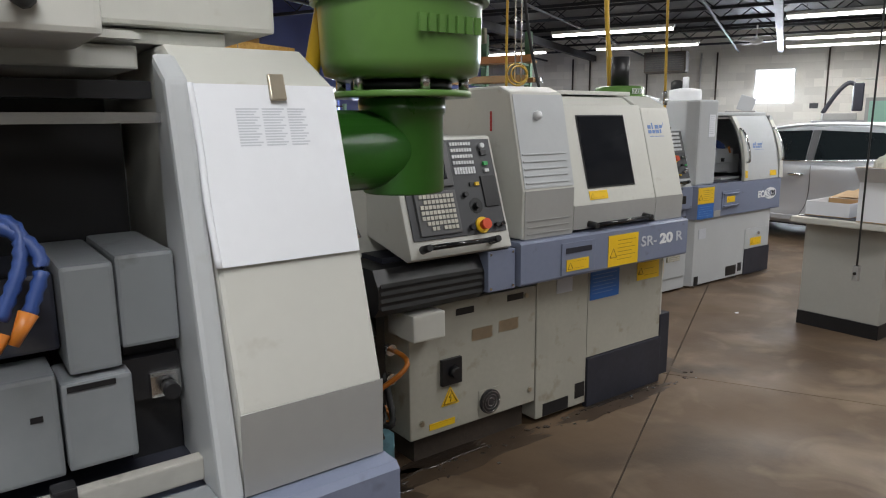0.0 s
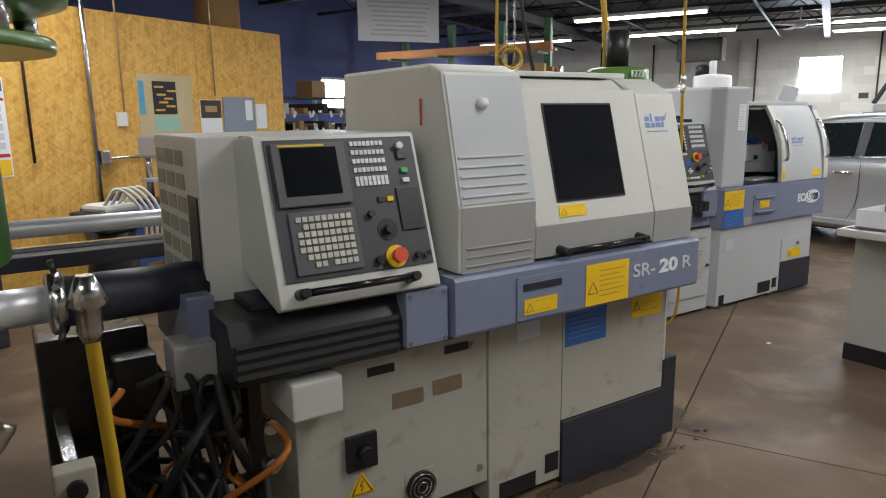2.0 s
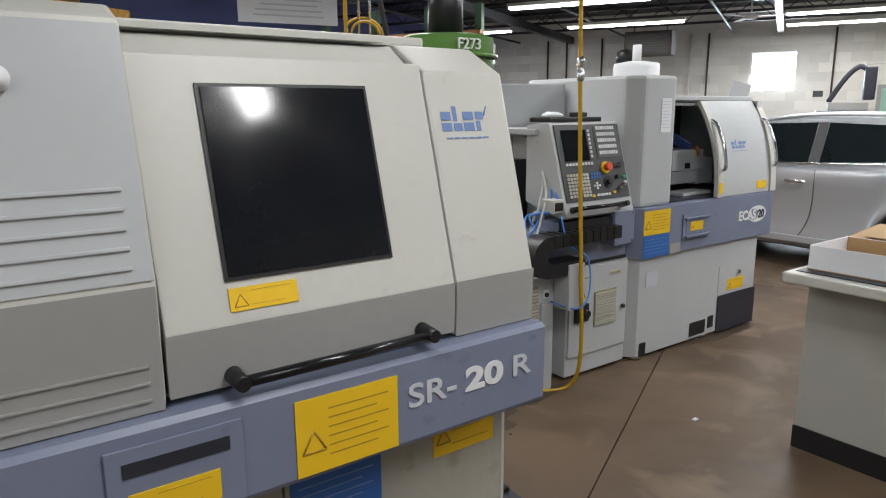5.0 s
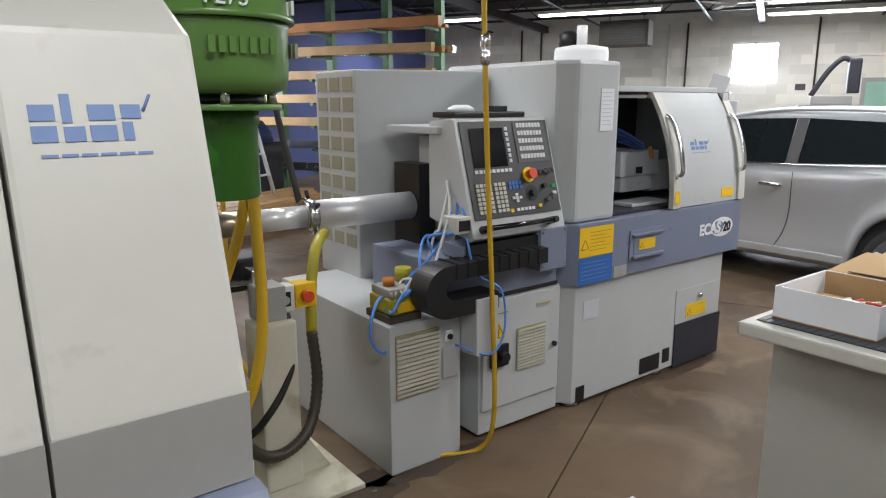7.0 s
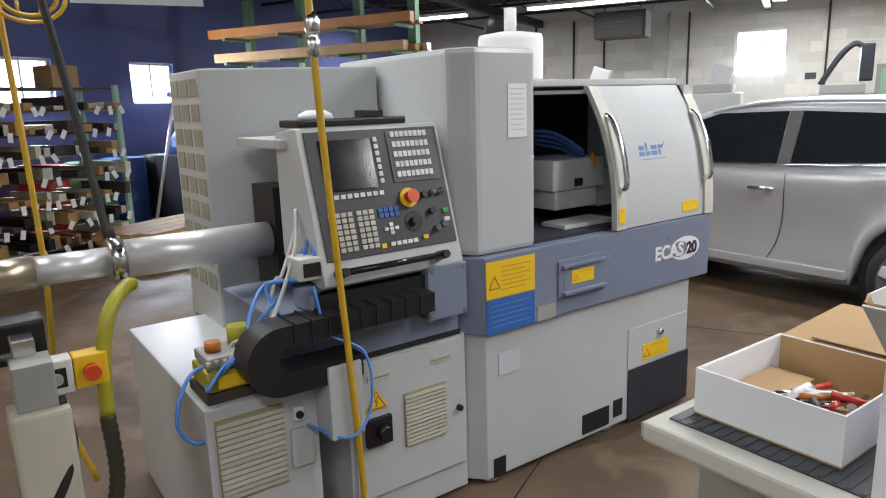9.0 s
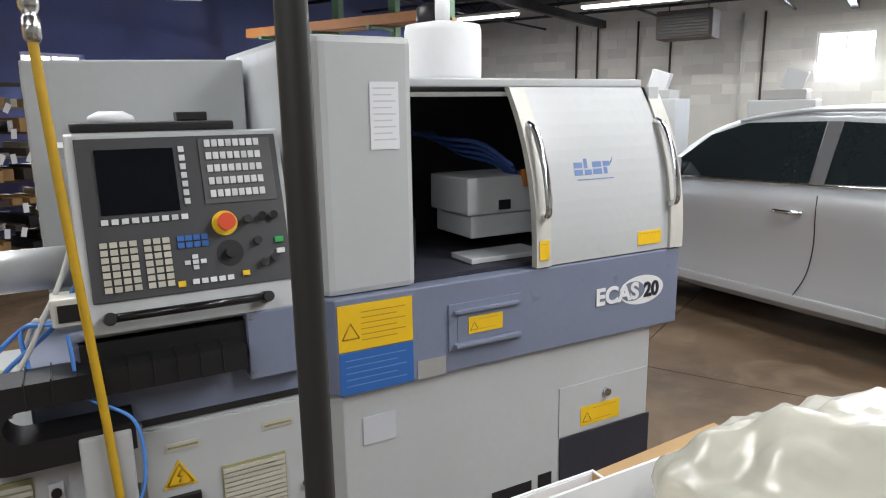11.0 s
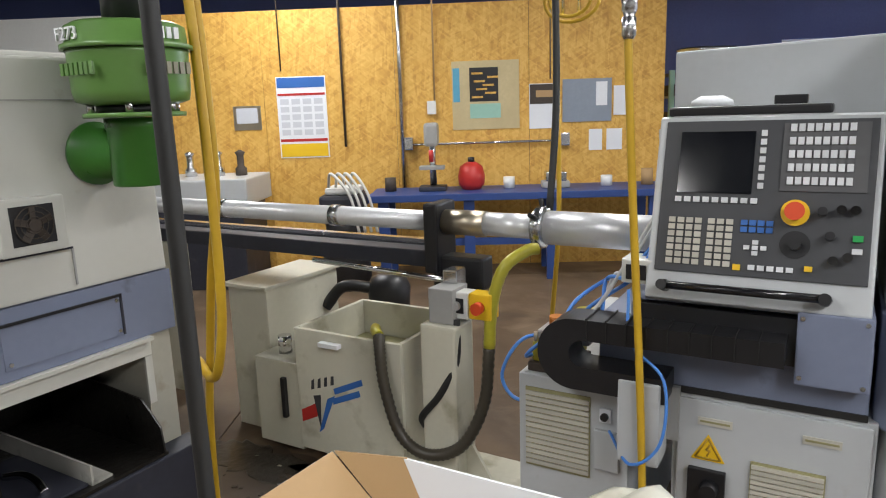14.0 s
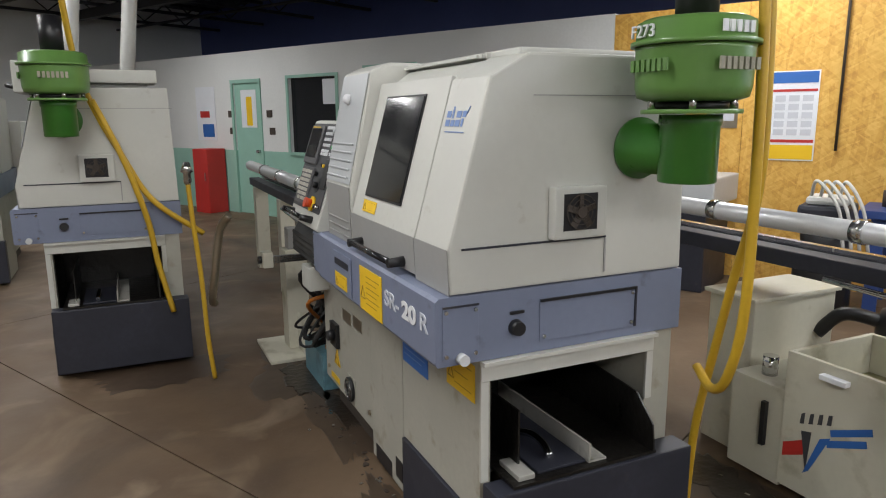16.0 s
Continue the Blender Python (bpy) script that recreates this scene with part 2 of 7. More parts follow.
def px(poly, a, b, axis="x", bevel=0.0):
    return prism(bmesh.new(), poly, a, b, axis, bevel)


def cyl(bm, p0, p1, r0, r1=None, seg=20, cap=True):
    p0, p1 = Vector(p0), Vector(p1)
    r1 = r0 if r1 is None else r1
    d = p1 - p0
    q = d.to_track_quat("Z", "Y")
    rings = []
    for p, r in ((p0, r0), (p1, r1)):
        rings.append([bm.verts.new(p + q @ Vector((r * math.cos(2 * math.pi * i / seg), r * math.sin(2 * math.pi * i / seg), 0))) for i in range(seg)])
    for i in range(seg):
        f = bm.faces.new((rings[0][i], rings[0][(i + 1) % seg], rings[1][(i + 1) % seg], rings[1][i]))
        f.smooth = True
    if cap:
        bm.faces.new(rings[0][::-1]), bm.faces.new(rings[1])
    return bm


def cy(*a, **k):
    return cyl(bmesh.new(), *a, **k)


def lathe(bm, base, prof, seg=28, axis="z"):
    base = Vector(base)
    rings = []
    for r, h in prof:
        ring = []
        for i in range(seg):
            a = 2 * math.pi * i / seg
            c = (r * math.cos(a), r * math.sin(a), h)
            if axis == "x":
                c = (h, c[0], c[1])
            elif axis == "y":
                c = (c[0], h, c[1])
            ring.append(bm.verts.new(base + Vector(c)))
        rings.append(ring)
    fs = []
    for a, b in zip(rings, rings[1:]):
        for i in range(seg):
            f = bm.faces.new((a[i], a[(i + 1) % seg], b[(i + 1) % seg], b[i]))
            f.smooth = True
            fs.append(f)
    fs += [bm.faces.new(rings[0][::-1]), bm.faces.new(rings[-1])]
    bmesh.ops.recalc_face_normals(bm, faces=fs)
    return bm


def smooth_line(pts, n=8):
    pts = [Vector(p) for p in pts]
    if len(pts) < 3:
        return pts
    P = [2 * pts[0] - pts[1], *pts, 2 * pts[-1] - pts[-2]]
    out = []
    for i in range(1, len(P) - 2):
        a, b, c, d = P[i - 1:i + 3]
        for k in range(n):
            t = k / n
            out.append(0.5 * ((2 * b) + (c - a) * t + (2 * a - 5 * b + 4 * c - d) * t * t + (3 * b - a - 3 * c + d) * t ** 3))
    return out + [pts[-1]]


def hose(pts, r, seg=8, n=8, ribs=0.0, bm=None, straight=False):
    bm = bm or bmesh.new()
    line = [Vector(p) for p in pts] if straight else smooth_line(pts, n)
    prev, up = None, Vector((0.13, 0.31, 0.94)).normalized()
    for i, p in enumerate(line):
        d = (line[min(i + 1, len(line) - 1)] - line[max(i - 1, 0)]).normalized()
        a = d.cross(up)
        if a.length < 0.05:
            a = d.cross(Vector((1, 0, 0)))
        a.normalize()
        c = d.cross(a)
        rr = r * (1 + (ribs if i % 2 else -ribs))
        ring = [bm.verts.new(p + rr * (math.cos(2 * math.pi * k / seg) * a + math.sin(2 * math.pi * k / seg) * c)) for k in range(seg)]
        if prev:
            for k in range(seg):
                bm.faces.new((prev[k], prev[(k + 1) % seg], ring[(k + 1) % seg], ring[k])).smooth = True
        else:
            bm.faces.new(ring[::-1])
        prev = ring
    bm.faces.new(prev)
    return bm


def thing(name, loc, label, category, group="", kind=""):
    ob = new(name)
    ob.empty_display_size = 0.1
    ob.location = loc
    return tagged(ob, label, category, group, kind)


def origin_of(ob):
    v = Vector((0, 0, 0))
    while ob:
        v += ob.location
        ob = ob.parent
    return v


def mesh_of(name, bm, mat):
    me = bpy.data.meshes.new(name)
    bm.to_mesh(me)
    bm.free()
    if mat:
        me.materials.append(mat)
    return me


def part(name, bm, mat, parent, label="", turned=False):
    if turned:
        bm.transform(RU)
    bm.transform(Matrix.Translation(-origin_of(parent)))
    ob = new(name, mesh_of(name, bm, mat))
    ob.parent = parent
    return tagged(ob, label)


def solid(name, bm, mat, label, category, group="", kind="", turned=False):
    if turned:
        bm.transform(RU)
    vs = [v.co for v in bm.verts]
    c = Vector([(min(v[i] for v in vs) + max(v[i] for v in vs)) / 2 for i in range(3)])
    c.z = min(v.z for v in vs)
    if kind == "structure":
        c = Vector((0, 0, 0))
    bm.transform(Matrix.Translation(-c))
    ob = new(name, mesh_of(name, bm, mat))
    ob.location = c
    return tagged(ob, label, category, group, kind)


class Face:
    """A tilted rectangle: places flat marks on it by (s, t) metres along right and up, d proud of it."""

    def __init__(self, o, right, up):
        self.o, self.r, self.u = Vector(o), Vector(right).normalized(), Vector(up).normalized()
        self.n = self.r.cross(self.u).normalized()

    def at(self, s, t, d=0.0):
        return self.o + self.r * s + self.u * t + self.n * d

    def m(self, s=0.0, t=0.0, d=0.0):
        mm = Matrix((self.r, self.u, self.n)).transposed().to_4x4()
        mm.translation = self.at(s, t, d)
        return mm

    def plate(self, s0, s1, t0, t1, d0, d1, bm=None, bevel=0.0):
        out = bx(s0, s1, t0, t1, d0, d1, bevel=bevel)
        out.transform(self.m())
        if bm is None:
            return out
        tmp = bpy.data.meshes.new("t")
        out.to_mesh(tmp)
        out.free()
        bm.from_mesh(tmp)
        bpy.data.meshes.remove(tmp)
        return bm

    def knob(self, s, t, d0, d1, r0, r1=None, seg=18, bm=None):
        return cyl(bm or bmesh.new(), self.at(s, t, d0), self.at(s, t, d1), r0, r1, seg)


def lettering(name, text, size, face, s, t, d, mat, parent, depth=0.001, stretch=1.0, bold=0.0):
    cu = bpy.data.curves.new(name, "FONT")
    cu.body, cu.size, cu.extrude, cu.offset = text, size, depth, bold
    ob = bpy.data.objects.new(name, cu)
    scene.collection.objects.link(ob)
    bpy.context.view_layer.update()
    me = bpy.data.meshes.new_from_object(ob.evaluated_get(bpy.context.evaluated_depsgraph_get()))
    bpy.data.objects.remove(ob)
    bm = bmesh.new()
    bm.from_mesh(me)
    bpy.data.meshes.remove(me)
    bm.transform(Matrix.Diagonal((stretch, 1, 1, 1)))
    bm.transform(face.m(s, t, d + depth))
    return part(name, bm, mat, parent)


def label_plate(face, s0, s1, t0, t1, parent, mat=YELLOW, ink=INK, lines=4, triangle=True, name="warning_label", d=0.001, label=""):
    pl = part(name, face.plate(s0, s1, t0, t1, d, d + 0.002), mat, parent, label)
    w, h = s1 - s0, t1 - t0
    bm = bmesh.new()
    left = s0 + w * (0.3 if triangle else 0.08)
    for i in range(lines):
        tt = t1 - h * (0.18 + 0.68 * i / max(1, lines - 1) * 0.9)
        face.plate(left, s1 - w * (0.1 + 0.12 * (i % 2)), tt - h * 0.012, tt + h * 0.008, d + 0.002, d + 0.0026, bm)
    if triangle:
        c, k = (s0 + w * 0.16, t0 + h * 0.42), min(w * 0.11, h * 0.3)
        for a, b in (((-1, -0.8), (1, -0.8)), ((1, -0.8), (0, 1)), ((0, 1), (-1, -0.8))):
            hose([face.at(c[0] + a[0] * k, c[1] + a[1] * k, d + 0.002), face.at(c[0] + b[0] * k, c[1] + b[1] * k, d + 0.002)], k * 0.1, 4, bm=bm, straight=True)
    part("print", bm, ink, pl)
    return pl


def hazard_triangle(face, s, t, k, parent):
    f = bmesh.new()
    vs = [f.verts.new(face.at(s + a * k, t + b * k, dd)) for dd in (0.001, 0.003) for a, b in ((-1, -0.8), (1, -0.8), (0, 0.95))]
    f.faces.new(vs[:3][::-1]), f.faces.new(vs[3:])
    for i in range(3):
        f.faces.new((vs[i], vs[(i + 1) % 3], vs[3 + (i + 1) % 3], vs[3 + i]))
    pl = part("hazard_sign", f, YELLOW, parent, "yellow triangular high voltage sign")
    bm = bmesh.new()
    for a, b in (((-0.75, -0.65), (0.75, -0.65)), ((0.75, -0.65), (0, 0.7)), ((0, 0.7), (-0.75, -0.65)), ((0.12, 0.3), (-0.12, -0.1)), ((-0.12, -0.1), (0.12, -0.1)), ((0.12, -0.1), (-0.05, -0.5))):
        hose([face.at(s + a[0] * k, t + a[1] * k, 0.003), face.at(s + b[0] * k, t + b[1] * k, 0.003)], k * 0.07, 4, bm=bm, straight=True)
    part("print", bm, INK, pl)


def logo_bars(face, s, t, w, h, parent, mat=INKBLUE):
    """A maker's mark as four plain blue blocks with light slots, over a thin broken rule."""
    bm = bmesh.new()
    for x0, x1, y0, y1 in ((0.0, 0.2, 0.0, 0.32), (0.0, 0.2, 0.42, 0.74), (0.25, 0.42, 0.0, 0.3), (0.25, 0.33, 0.38, 0.95), (0.46, 0.68, 0.42, 0.74), (0.46, 0.68, 0.0, 0.32), (0.73, 0.9, 0.45, 0.74), (0.73, 0.82, 0.0, 0.38)):
        face.plate(s + w * x0, s + w * x1, t + h * y0, t + h * y1, 0.0008, 0.0016, bm)
    hose([face.at(s + w * 0.92, t + h * 0.6, 0.001), face.at(s + w, t + h * 0.95, 0.001)], h * 0.03, 4, bm=bm, straight=True)
    for k in range(6):
        face.plate(s + w * (0.05 + 0.155 * k), s + w * (0.18 + 0.155 * k), t - h * 0.3, t - h * 0.24, 0.0008, 0.0014, bm)
    return part("maker_mark", bm, mat, parent, "blue painted maker's mark")


def key_grid(face, parent, s0, t1, cols, rows, dx, dy, kw, kh, mat, skip=(), name="key"):
    me = None
    for j in range(rows):
        for i in range(cols):
            if (i, j) in skip:
                continue
            if me is None:
                me = mesh_of(name, bx(-kw / 2, kw / 2, -kh / 2, kh / 2, 0, 0.004), mat)
            ob = new(name, me)
            ob.parent = parent
            mm = face.m(s0 + i * dx, t1 - j * dy, 0.001)
            mm.translation = mm.translation - origin_of(parent)
            ob.matrix_basis = mm


def bar_handle(face, s0, s1, t, parent, name="grab_handle", r=0.011, out=0.045, dt=0.0):
    h = part(name, hose([face.at(s0, t, out), face.at(s1, t + dt, out)], r, 12, straight=True), GLOSSBLACK, parent, "black tubular grab handle")
    for s, tt in ((s0, t), (s1, t + dt)):
        bm = face.knob(s, tt, 0.0, out + 0.012, 0.017, 0.014, 14)
        part("handle_foot", bm, BLACK, h)
    return h


# ---- the building ----
U0, U1, W0, W1, WALLW, CEIL = -9.0, 20.0, -7.0, 8.3, 5.45, 3.75

# floor: slabs between sawn joints
floor = solid("floor", bx(U0 - 0.3, U1 + 0.3, W0 - 0.3, W1 + 0.3, -0.2, -0.012), RUST, "worn brown stained concrete floor with sawn joints", "floor", kind="structure", turned=True)
us, ws = [U0 - 0.3, -4.95, -0.45, 4.05, 8.55, 13.05, 17.55, U1 + 0.3], [W0 - 0.3, -3.99, 0.51, 5.01, W1 + 0.3]
for ua, ub in zip(us, us[1:]):
    for wa, wb in zip(ws, ws[1:]):
        part("slab", bx(ua + 0.004, ub - 0.004, wa + 0.004, wb - 0.004, -0.012, 0.0), FLOOR, floor, turned=True)


def wall(name, bm, mat, label):
    return solid(name, bm, mat, label, "wall", kind="structure", turned=True)


# partition: white painted offices, then strand board
bm = bmesh.new()
DOOR1, WIN1, DOOR2 = (-3.97, -3.36), (-2.7, -1.76), (-1.2, -0.42)
DOOR3 = (-5.0, -4.62)
for ua, ub, za, zb in ((U0, DOOR1[0], 0.96, 2.4), (DOOR1[0], DOOR1[1], 1.96, 2.4), (DOOR1[1], WIN1[0], 0.96, 2.4), (WIN1[0], WIN1[1], 1.98, 2.4), (WIN1[1], DOOR2[0], 0.96, 2.4), (DOOR2[0], DOOR2[1], 2.04, 2.4), (DOOR2[1], 2.1, 0.96, 2.4)):
    box(bm, ua, ub, WALLW, WALLW + 0.14, za, zb)
white_wall = wall("wall_office", bm, WHITEWALL, "white painted office partition with mint green dado")
bm = bmesh.new()
for ua, ub in ((U0, DOOR1[0]), (DOOR1[1], DOOR2[0]), (DOOR2[1], 2.1)):
    box(bm, ua, ub, WALLW, WALLW + 0.14, 0.0, 0.96)
part("dado", bm, MINT, white_wall, "mint green painted dado", turned=True)
osb_wall = wall("wall_strand_board", bx(2.1, 6.97, WALLW + 0.012, WALLW + 0.12, 0, 2.38), RUST, "strand board partition of upright sheets")
for i in range(4):
    a = 2.1 + 1.22 * i
    part("sheet", bx(a + 0.002, min(6.97, a + 1.218), WALLW - 0.002, WALLW + 0.012, 0.0, 2.385), OSB, osb_wall, turned=True)
wall("wall_store_side", bx(6.83, 6.97, WALLW + 0.125, W1, 0, 2.38), OSB, "strand board return wall beside the store")
wall("wall_store_roof", bx(2.1, 6.83, WALLW + 0.125, W1, 2.3, 2.38), OSB, "flat top of the boarded room")
wall("wall_office_roof", bx(U0, 2.09, WALLW + 0.15, W1, 2.3, 2.4), WHITEWALL, "flat top of the offices")
wall("wall_office_back", bx(U0, 2.09, W1 - 0.6, W1 - 0.5, 0, 2.3), WHITEWALL, "back of the offices")

# outer walls
FW = (-0.2, 0.78, 1.85, 2.75)
BW = ((11.2, 12.0, 1.6, 2.2), (9.2, 10.0, 1.6, 2.2))


def pierced(name, fixed, along0, along1, holes, mat, label, on_u, z1=CEIL):
    bm = bmesh.new()
    spans, pos = [], along0
    for a, b, z0, zt in sorted(holes):
        spans += [(pos, a, 0, z1), (a, b, 0, z0), (a, b, zt, z1)]
        pos = b
    spans.append((pos, along1, 0, z1))
    for a, b, za, zb in spans:
        if on_u:
            box(bm, fixed, fixed + 0.25, a, b, za, zb)
        else:
            box(bm, a, b, fixed, fixed + 0.25, za, zb)
    return wall(name, bm, mat, label)


far = pierced("wall_far", U1, W0, W1, [FW], BLOCK, "cream painted concrete block wall", True)
back = pierced("wall_back", W1, U0, U1, BW, BLUEWALL, "dull blue painted wall", False)
wall("wall_near", bx(U0, U1 + 0.25, W0 - 0.25, W0, 0, CEIL), BLOCK, "cream painted wall behind the aisle")
wall("wall_left", bx(U0 - 0.25, U0, W0, W1, 0, CEIL), WHITEWALL, "white end wall")

# block courses on the far wall: mortar joints as thin proud blocks
course = mesh_of("block", bx(-0.006, 0.0, 0.004, 0.402, 0.004, 0.2), BLOCK)
k = 0
for j in range(7, 17):
    for i in range(-6, 20):
        wa = 0.406 * i + (0.203 if j % 2 else 0)
        z = 0.205 * j
        if (wa + 0.41 > FW[0] and wa < FW[1] and z + 0.2 > FW[2] and z < FW[3]) or wa + 0.41 > W1 or k >= 290:
            continue
        ob = new("block", course)
        ob.parent = far
        ob.matrix_basis = RU @ Matrix.Translation((U1, wa, z))
        k += 1


def steel_window(name, u0, u1, w, z0, z1, on_u=False):
    win = thing(name, uw(w, (u0 + u1) / 2, z0) if on_u else uw((u0 + u1) / 2, w, z0), "steel window with bright daylight behind frosted glass", "window", kind="structure")
    bm, pane = bmesh.new(), []
    mid = (u0 + u1) / 2
    for a, b, za, zb in ((u0, u1, z0, z0 + 0.04), (u0, u1, z1 - 0.04, z1), (u0, u0 + 0.04, z0 + 0.04, z1 - 0.04), (u1 - 0.04, u1, z0 + 0.04, z1 - 0.04), (mid - 0.012, mid + 0.012, z0 + 0.04, z1 - 0.04)):
        if on_u:
            box(bm, w + 0.05, w + 0.1, a, b, za, zb)
        else:
            box(bm, a, b, w + 0.05, w + 0.1, za, zb)
    part("window_frame", bm, LAMPBODY, win, turned=True)
    for a, b in ((u0 + 0.04, mid - 0.012), (mid + 0.012, u1 - 0.04)):
        p = bx(w + 0.07, w + 0.075, a, b, z0 + 0.04, z1 - 0.04) if on_u else bx(a, b, w + 0.07, w + 0.075, z0 + 0.04, z1 - 0.04)
        part("pane", p, SKYGLOW, win, turned=True)
    L = bpy.data.lights.new("window_light", "AREA")
    L.shape, L.size, L.size_y, L.energy, L.color = "RECTANGLE", u1 - u0, z1 - z0, WINDOW_WATTS * (u1 - u0) * (z1 - z0), (0.8, 0.88, 1.0)
    lo = new("window_light", L)
    c = uw(w - 0.02, mid, (z0 + z1) / 2) if on_u else uw(mid, w - 0.02, (z0 + z1) / 2)
    t = uw(w - 3, mid, (z0 + z1) / 2 - 1) if on_u else uw(mid, w - 3, (z0 + z1) / 2 - 1)
    lo.matrix_world = look(c, t)


steel_window("window_1", FW[0], FW[1], U1, FW[2], FW[3], True)
for i, (a, b, za, zb) in enumerate(BW):
    steel_window("window_%d" % (i + 2), a, b, W1, za, zb)


def office_door(name, u0, u1, z1, notice):
    d = thing(name, uw((u0 + u1) / 2, WALLW, 0), "mint green flush office door in a green frame", "door", kind="structure")
    bm = bmesh.new()
    box(bm, u0 - 0.05, u0, WALLW - 0.02, WALLW - 0.003, 0, z1 + 0.05), box(bm, u1, u1 + 0.05, WALLW - 0.02, WALLW - 0.003, 0, z1 + 0.05), box(bm, u0, u1, WALLW - 0.02, WALLW - 0.003, z1, z1 + 0.05)
    part("door_frame", bm, MINT, d, turned=True)
    leaf = part("door_leaf", bx(u0, u1, WALLW + 0.02, WALLW + 0.06, 0.005, z1, bevel=0.003), MINT, d, turned=True)
    if notice:
        part("notice", bx(u0 + 0.15, u1 - 0.1, WALLW + 0.014, WALLW + 0.018, 1.3, 1.85), PAPER, leaf, "white notice with a yellow strip", turned=True)
        part("notice_strip", bx(u0 + 0.28, u1 - 0.2, WALLW + 0.011, WALLW + 0.014, 1.33, 1.75), YELLOW, leaf, turned=True)
    part("door_knob", cy(uw(u1 - 0.07, WALLW - 0.04, 0.95), uw(u1 - 0.07, WALLW + 0.02, 0.95), 0.025), STEEL, leaf)


office_door("door_1", *DOOR1, 1.95, True)
office_door("door_2", *DOOR2, 2.03, False)
ow = thing("window_4", uw(-2.2, WALLW, 0.96), "dark office window in a mint frame", "window", kind="structure")
bm = bmesh.new()
box(bm, WIN1[0] - 0.05, WIN1[0], WALLW - 0.015, WALLW - 0.003, 0.92, 2.02), box(bm, WIN1[1], WIN1[1] + 0.05, WALLW - 0.015, WALLW - 0.003, 0.92, 2.02), box(bm, WIN1[0], WIN1[1], WALLW - 0.015, WALLW - 0.003, 1.98, 2.02), box(bm, WIN1[0], WIN1[1], WALLW - 0.03, WALLW - 0.003, 0.92, 0.96)
part("window_frame", bm, MINT, ow, turned=True)
part("pane", bx(WIN1[0], WIN1[1], WALLW + 0.05, WALLW + 0.055, 0.96, 1.98), SCREEN, ow, turned=True)
part("taped_paper", bx(WIN1[1] - 0.3, WIN1[1] - 0.03, WALLW + 0.044, WALLW + 0.048, 1.62, 1.95), PAPER, ow, turned=True)

# far green door
fd = thing("door_3", uw(U1, -2.2, 0), "pale green steel door in the block wall", "door", kind="structure")
part("door_leaf", bx(U1 - 0.03, U1 - 0.008, -2.65, -1.85, 0.0, 1.88), MINT, fd, turned=True)
bm = bmesh.new()
box(bm, U1 - 0.05, U1 - 0.008, -1.85, -1.77, 0, 1.96), box(bm, U1 - 0.05, U1 - 0.008, -2.73, -2.65, 0, 1.96), box(bm, U1 - 0.05, U1 - 0.008, -2.65, -1.85, 1.88, 1.96)
part("door_frame", bm, GREY, fd, turned=True)
ex = thing("exit_sign", uw(U1 - 0.1, -2.28, 2.33), "small red lit exit sign on the block wall", "sign")
part("sign_box", bx(U1 - 0.07, U1 - 0.007, -2.4, -2.16, 2.33, 2.48, bevel=0.01), EXITRED, ex, turned=True)
bm = hose([uw(U1 - 0.03, -2.16, 2.4), uw(U1 - 0.03, -1.6, 2.4), uw(U1 - 0.03, -1.5, 2.3), uw(U1 - 0.03, -1.5, 1.2)], 0.012, 6)
solid("conduit", bm, LAMPBODY, "thin painted conduit on the block wall", "conduit")

# ceiling with open web joists running across the hall
bm = bx(U0 - 0.25, U1 + 0.25, W0 - 0.25, W1 + 0.25, CEIL, CEIL + 0.2)
for i in range(20):
    u = U0 + 0.7 + i * 1.5
    box(bm, u - 0.03, u + 0.03, W0, W1, CEIL - 0.06, CEIL - 0.004)
    box(bm, u - 0.03, u + 0.03, W0, W1, 3.28, 3.33)
    k = 0
    w = W0 + 0.1
    while w < W1 - 0.5:
        a, b = (3.33, CEIL - 0.06) if k % 2 == 0 else (CEIL - 0.06, 3.33)
        cyl(bm, (u, w, a), (u, w + 0.45, b), 0.012, seg=5, cap=False)
        w, k = w + 0.45, k + 1
for w in (-4.5, 0.2, 5.0):
    box(bm, U0, U1, w - 0.06, w + 0.06, 3.12, 3.275)
for w in (1.2, 3.6, 6.4, -2.0):
    cyl(bm, (U0, w, 3.2), (U1, w, 3.2), 0.025, seg=8, cap=False)
ceiling = solid("ceiling", bm, DECK, "dark steel roof deck on open web joists", "ceiling", kind="structure", turned=True)


# ---- lamps ----
def strip_lamp(u, w0, z=3.08, lit=True):
    t = thing("strip_light", uw(u, w0 + 1.1, z + 0.12), "lit twin tube fluorescent strip light hung on wires", "ceiling light", "strip lights under the roof")
    part("housing", bx(u - 0.08, u + 0.08, w0, w0 + 2.3, z + 0.045, z + 0.1, bevel=0.008), LAMPBODY, t, turned=True)
    for d in (-0.05, 0.05):
        part("tube", cy((u + d, w0 + 0.03, z + 0.02), (u + d, w0 + 2.27, z + 0.02), 0.019, seg=10), TUBEGLOW, t, turned=True)
    for w in (w0 + 0.3, w0 + 2.0):
        part("wire", cy((u, w, z + 0.1), (u, w, 3.29), 0.004, seg=5), STEEL, t, turned=True)
    L = bpy.data.lights.new("strip_light_glow", "AREA")
    L.shape, L.size, L.size_y, L.energy, L.color = "RECTANGLE", 0.16, 2.2, LAMP_WATTS, (0.97, 0.97, 0.97)
    lo = new("strip_light_glow", L)
    lo.matrix_world = RU @ Matrix.Translation((u, w0 + 1.15, z - 0.012))


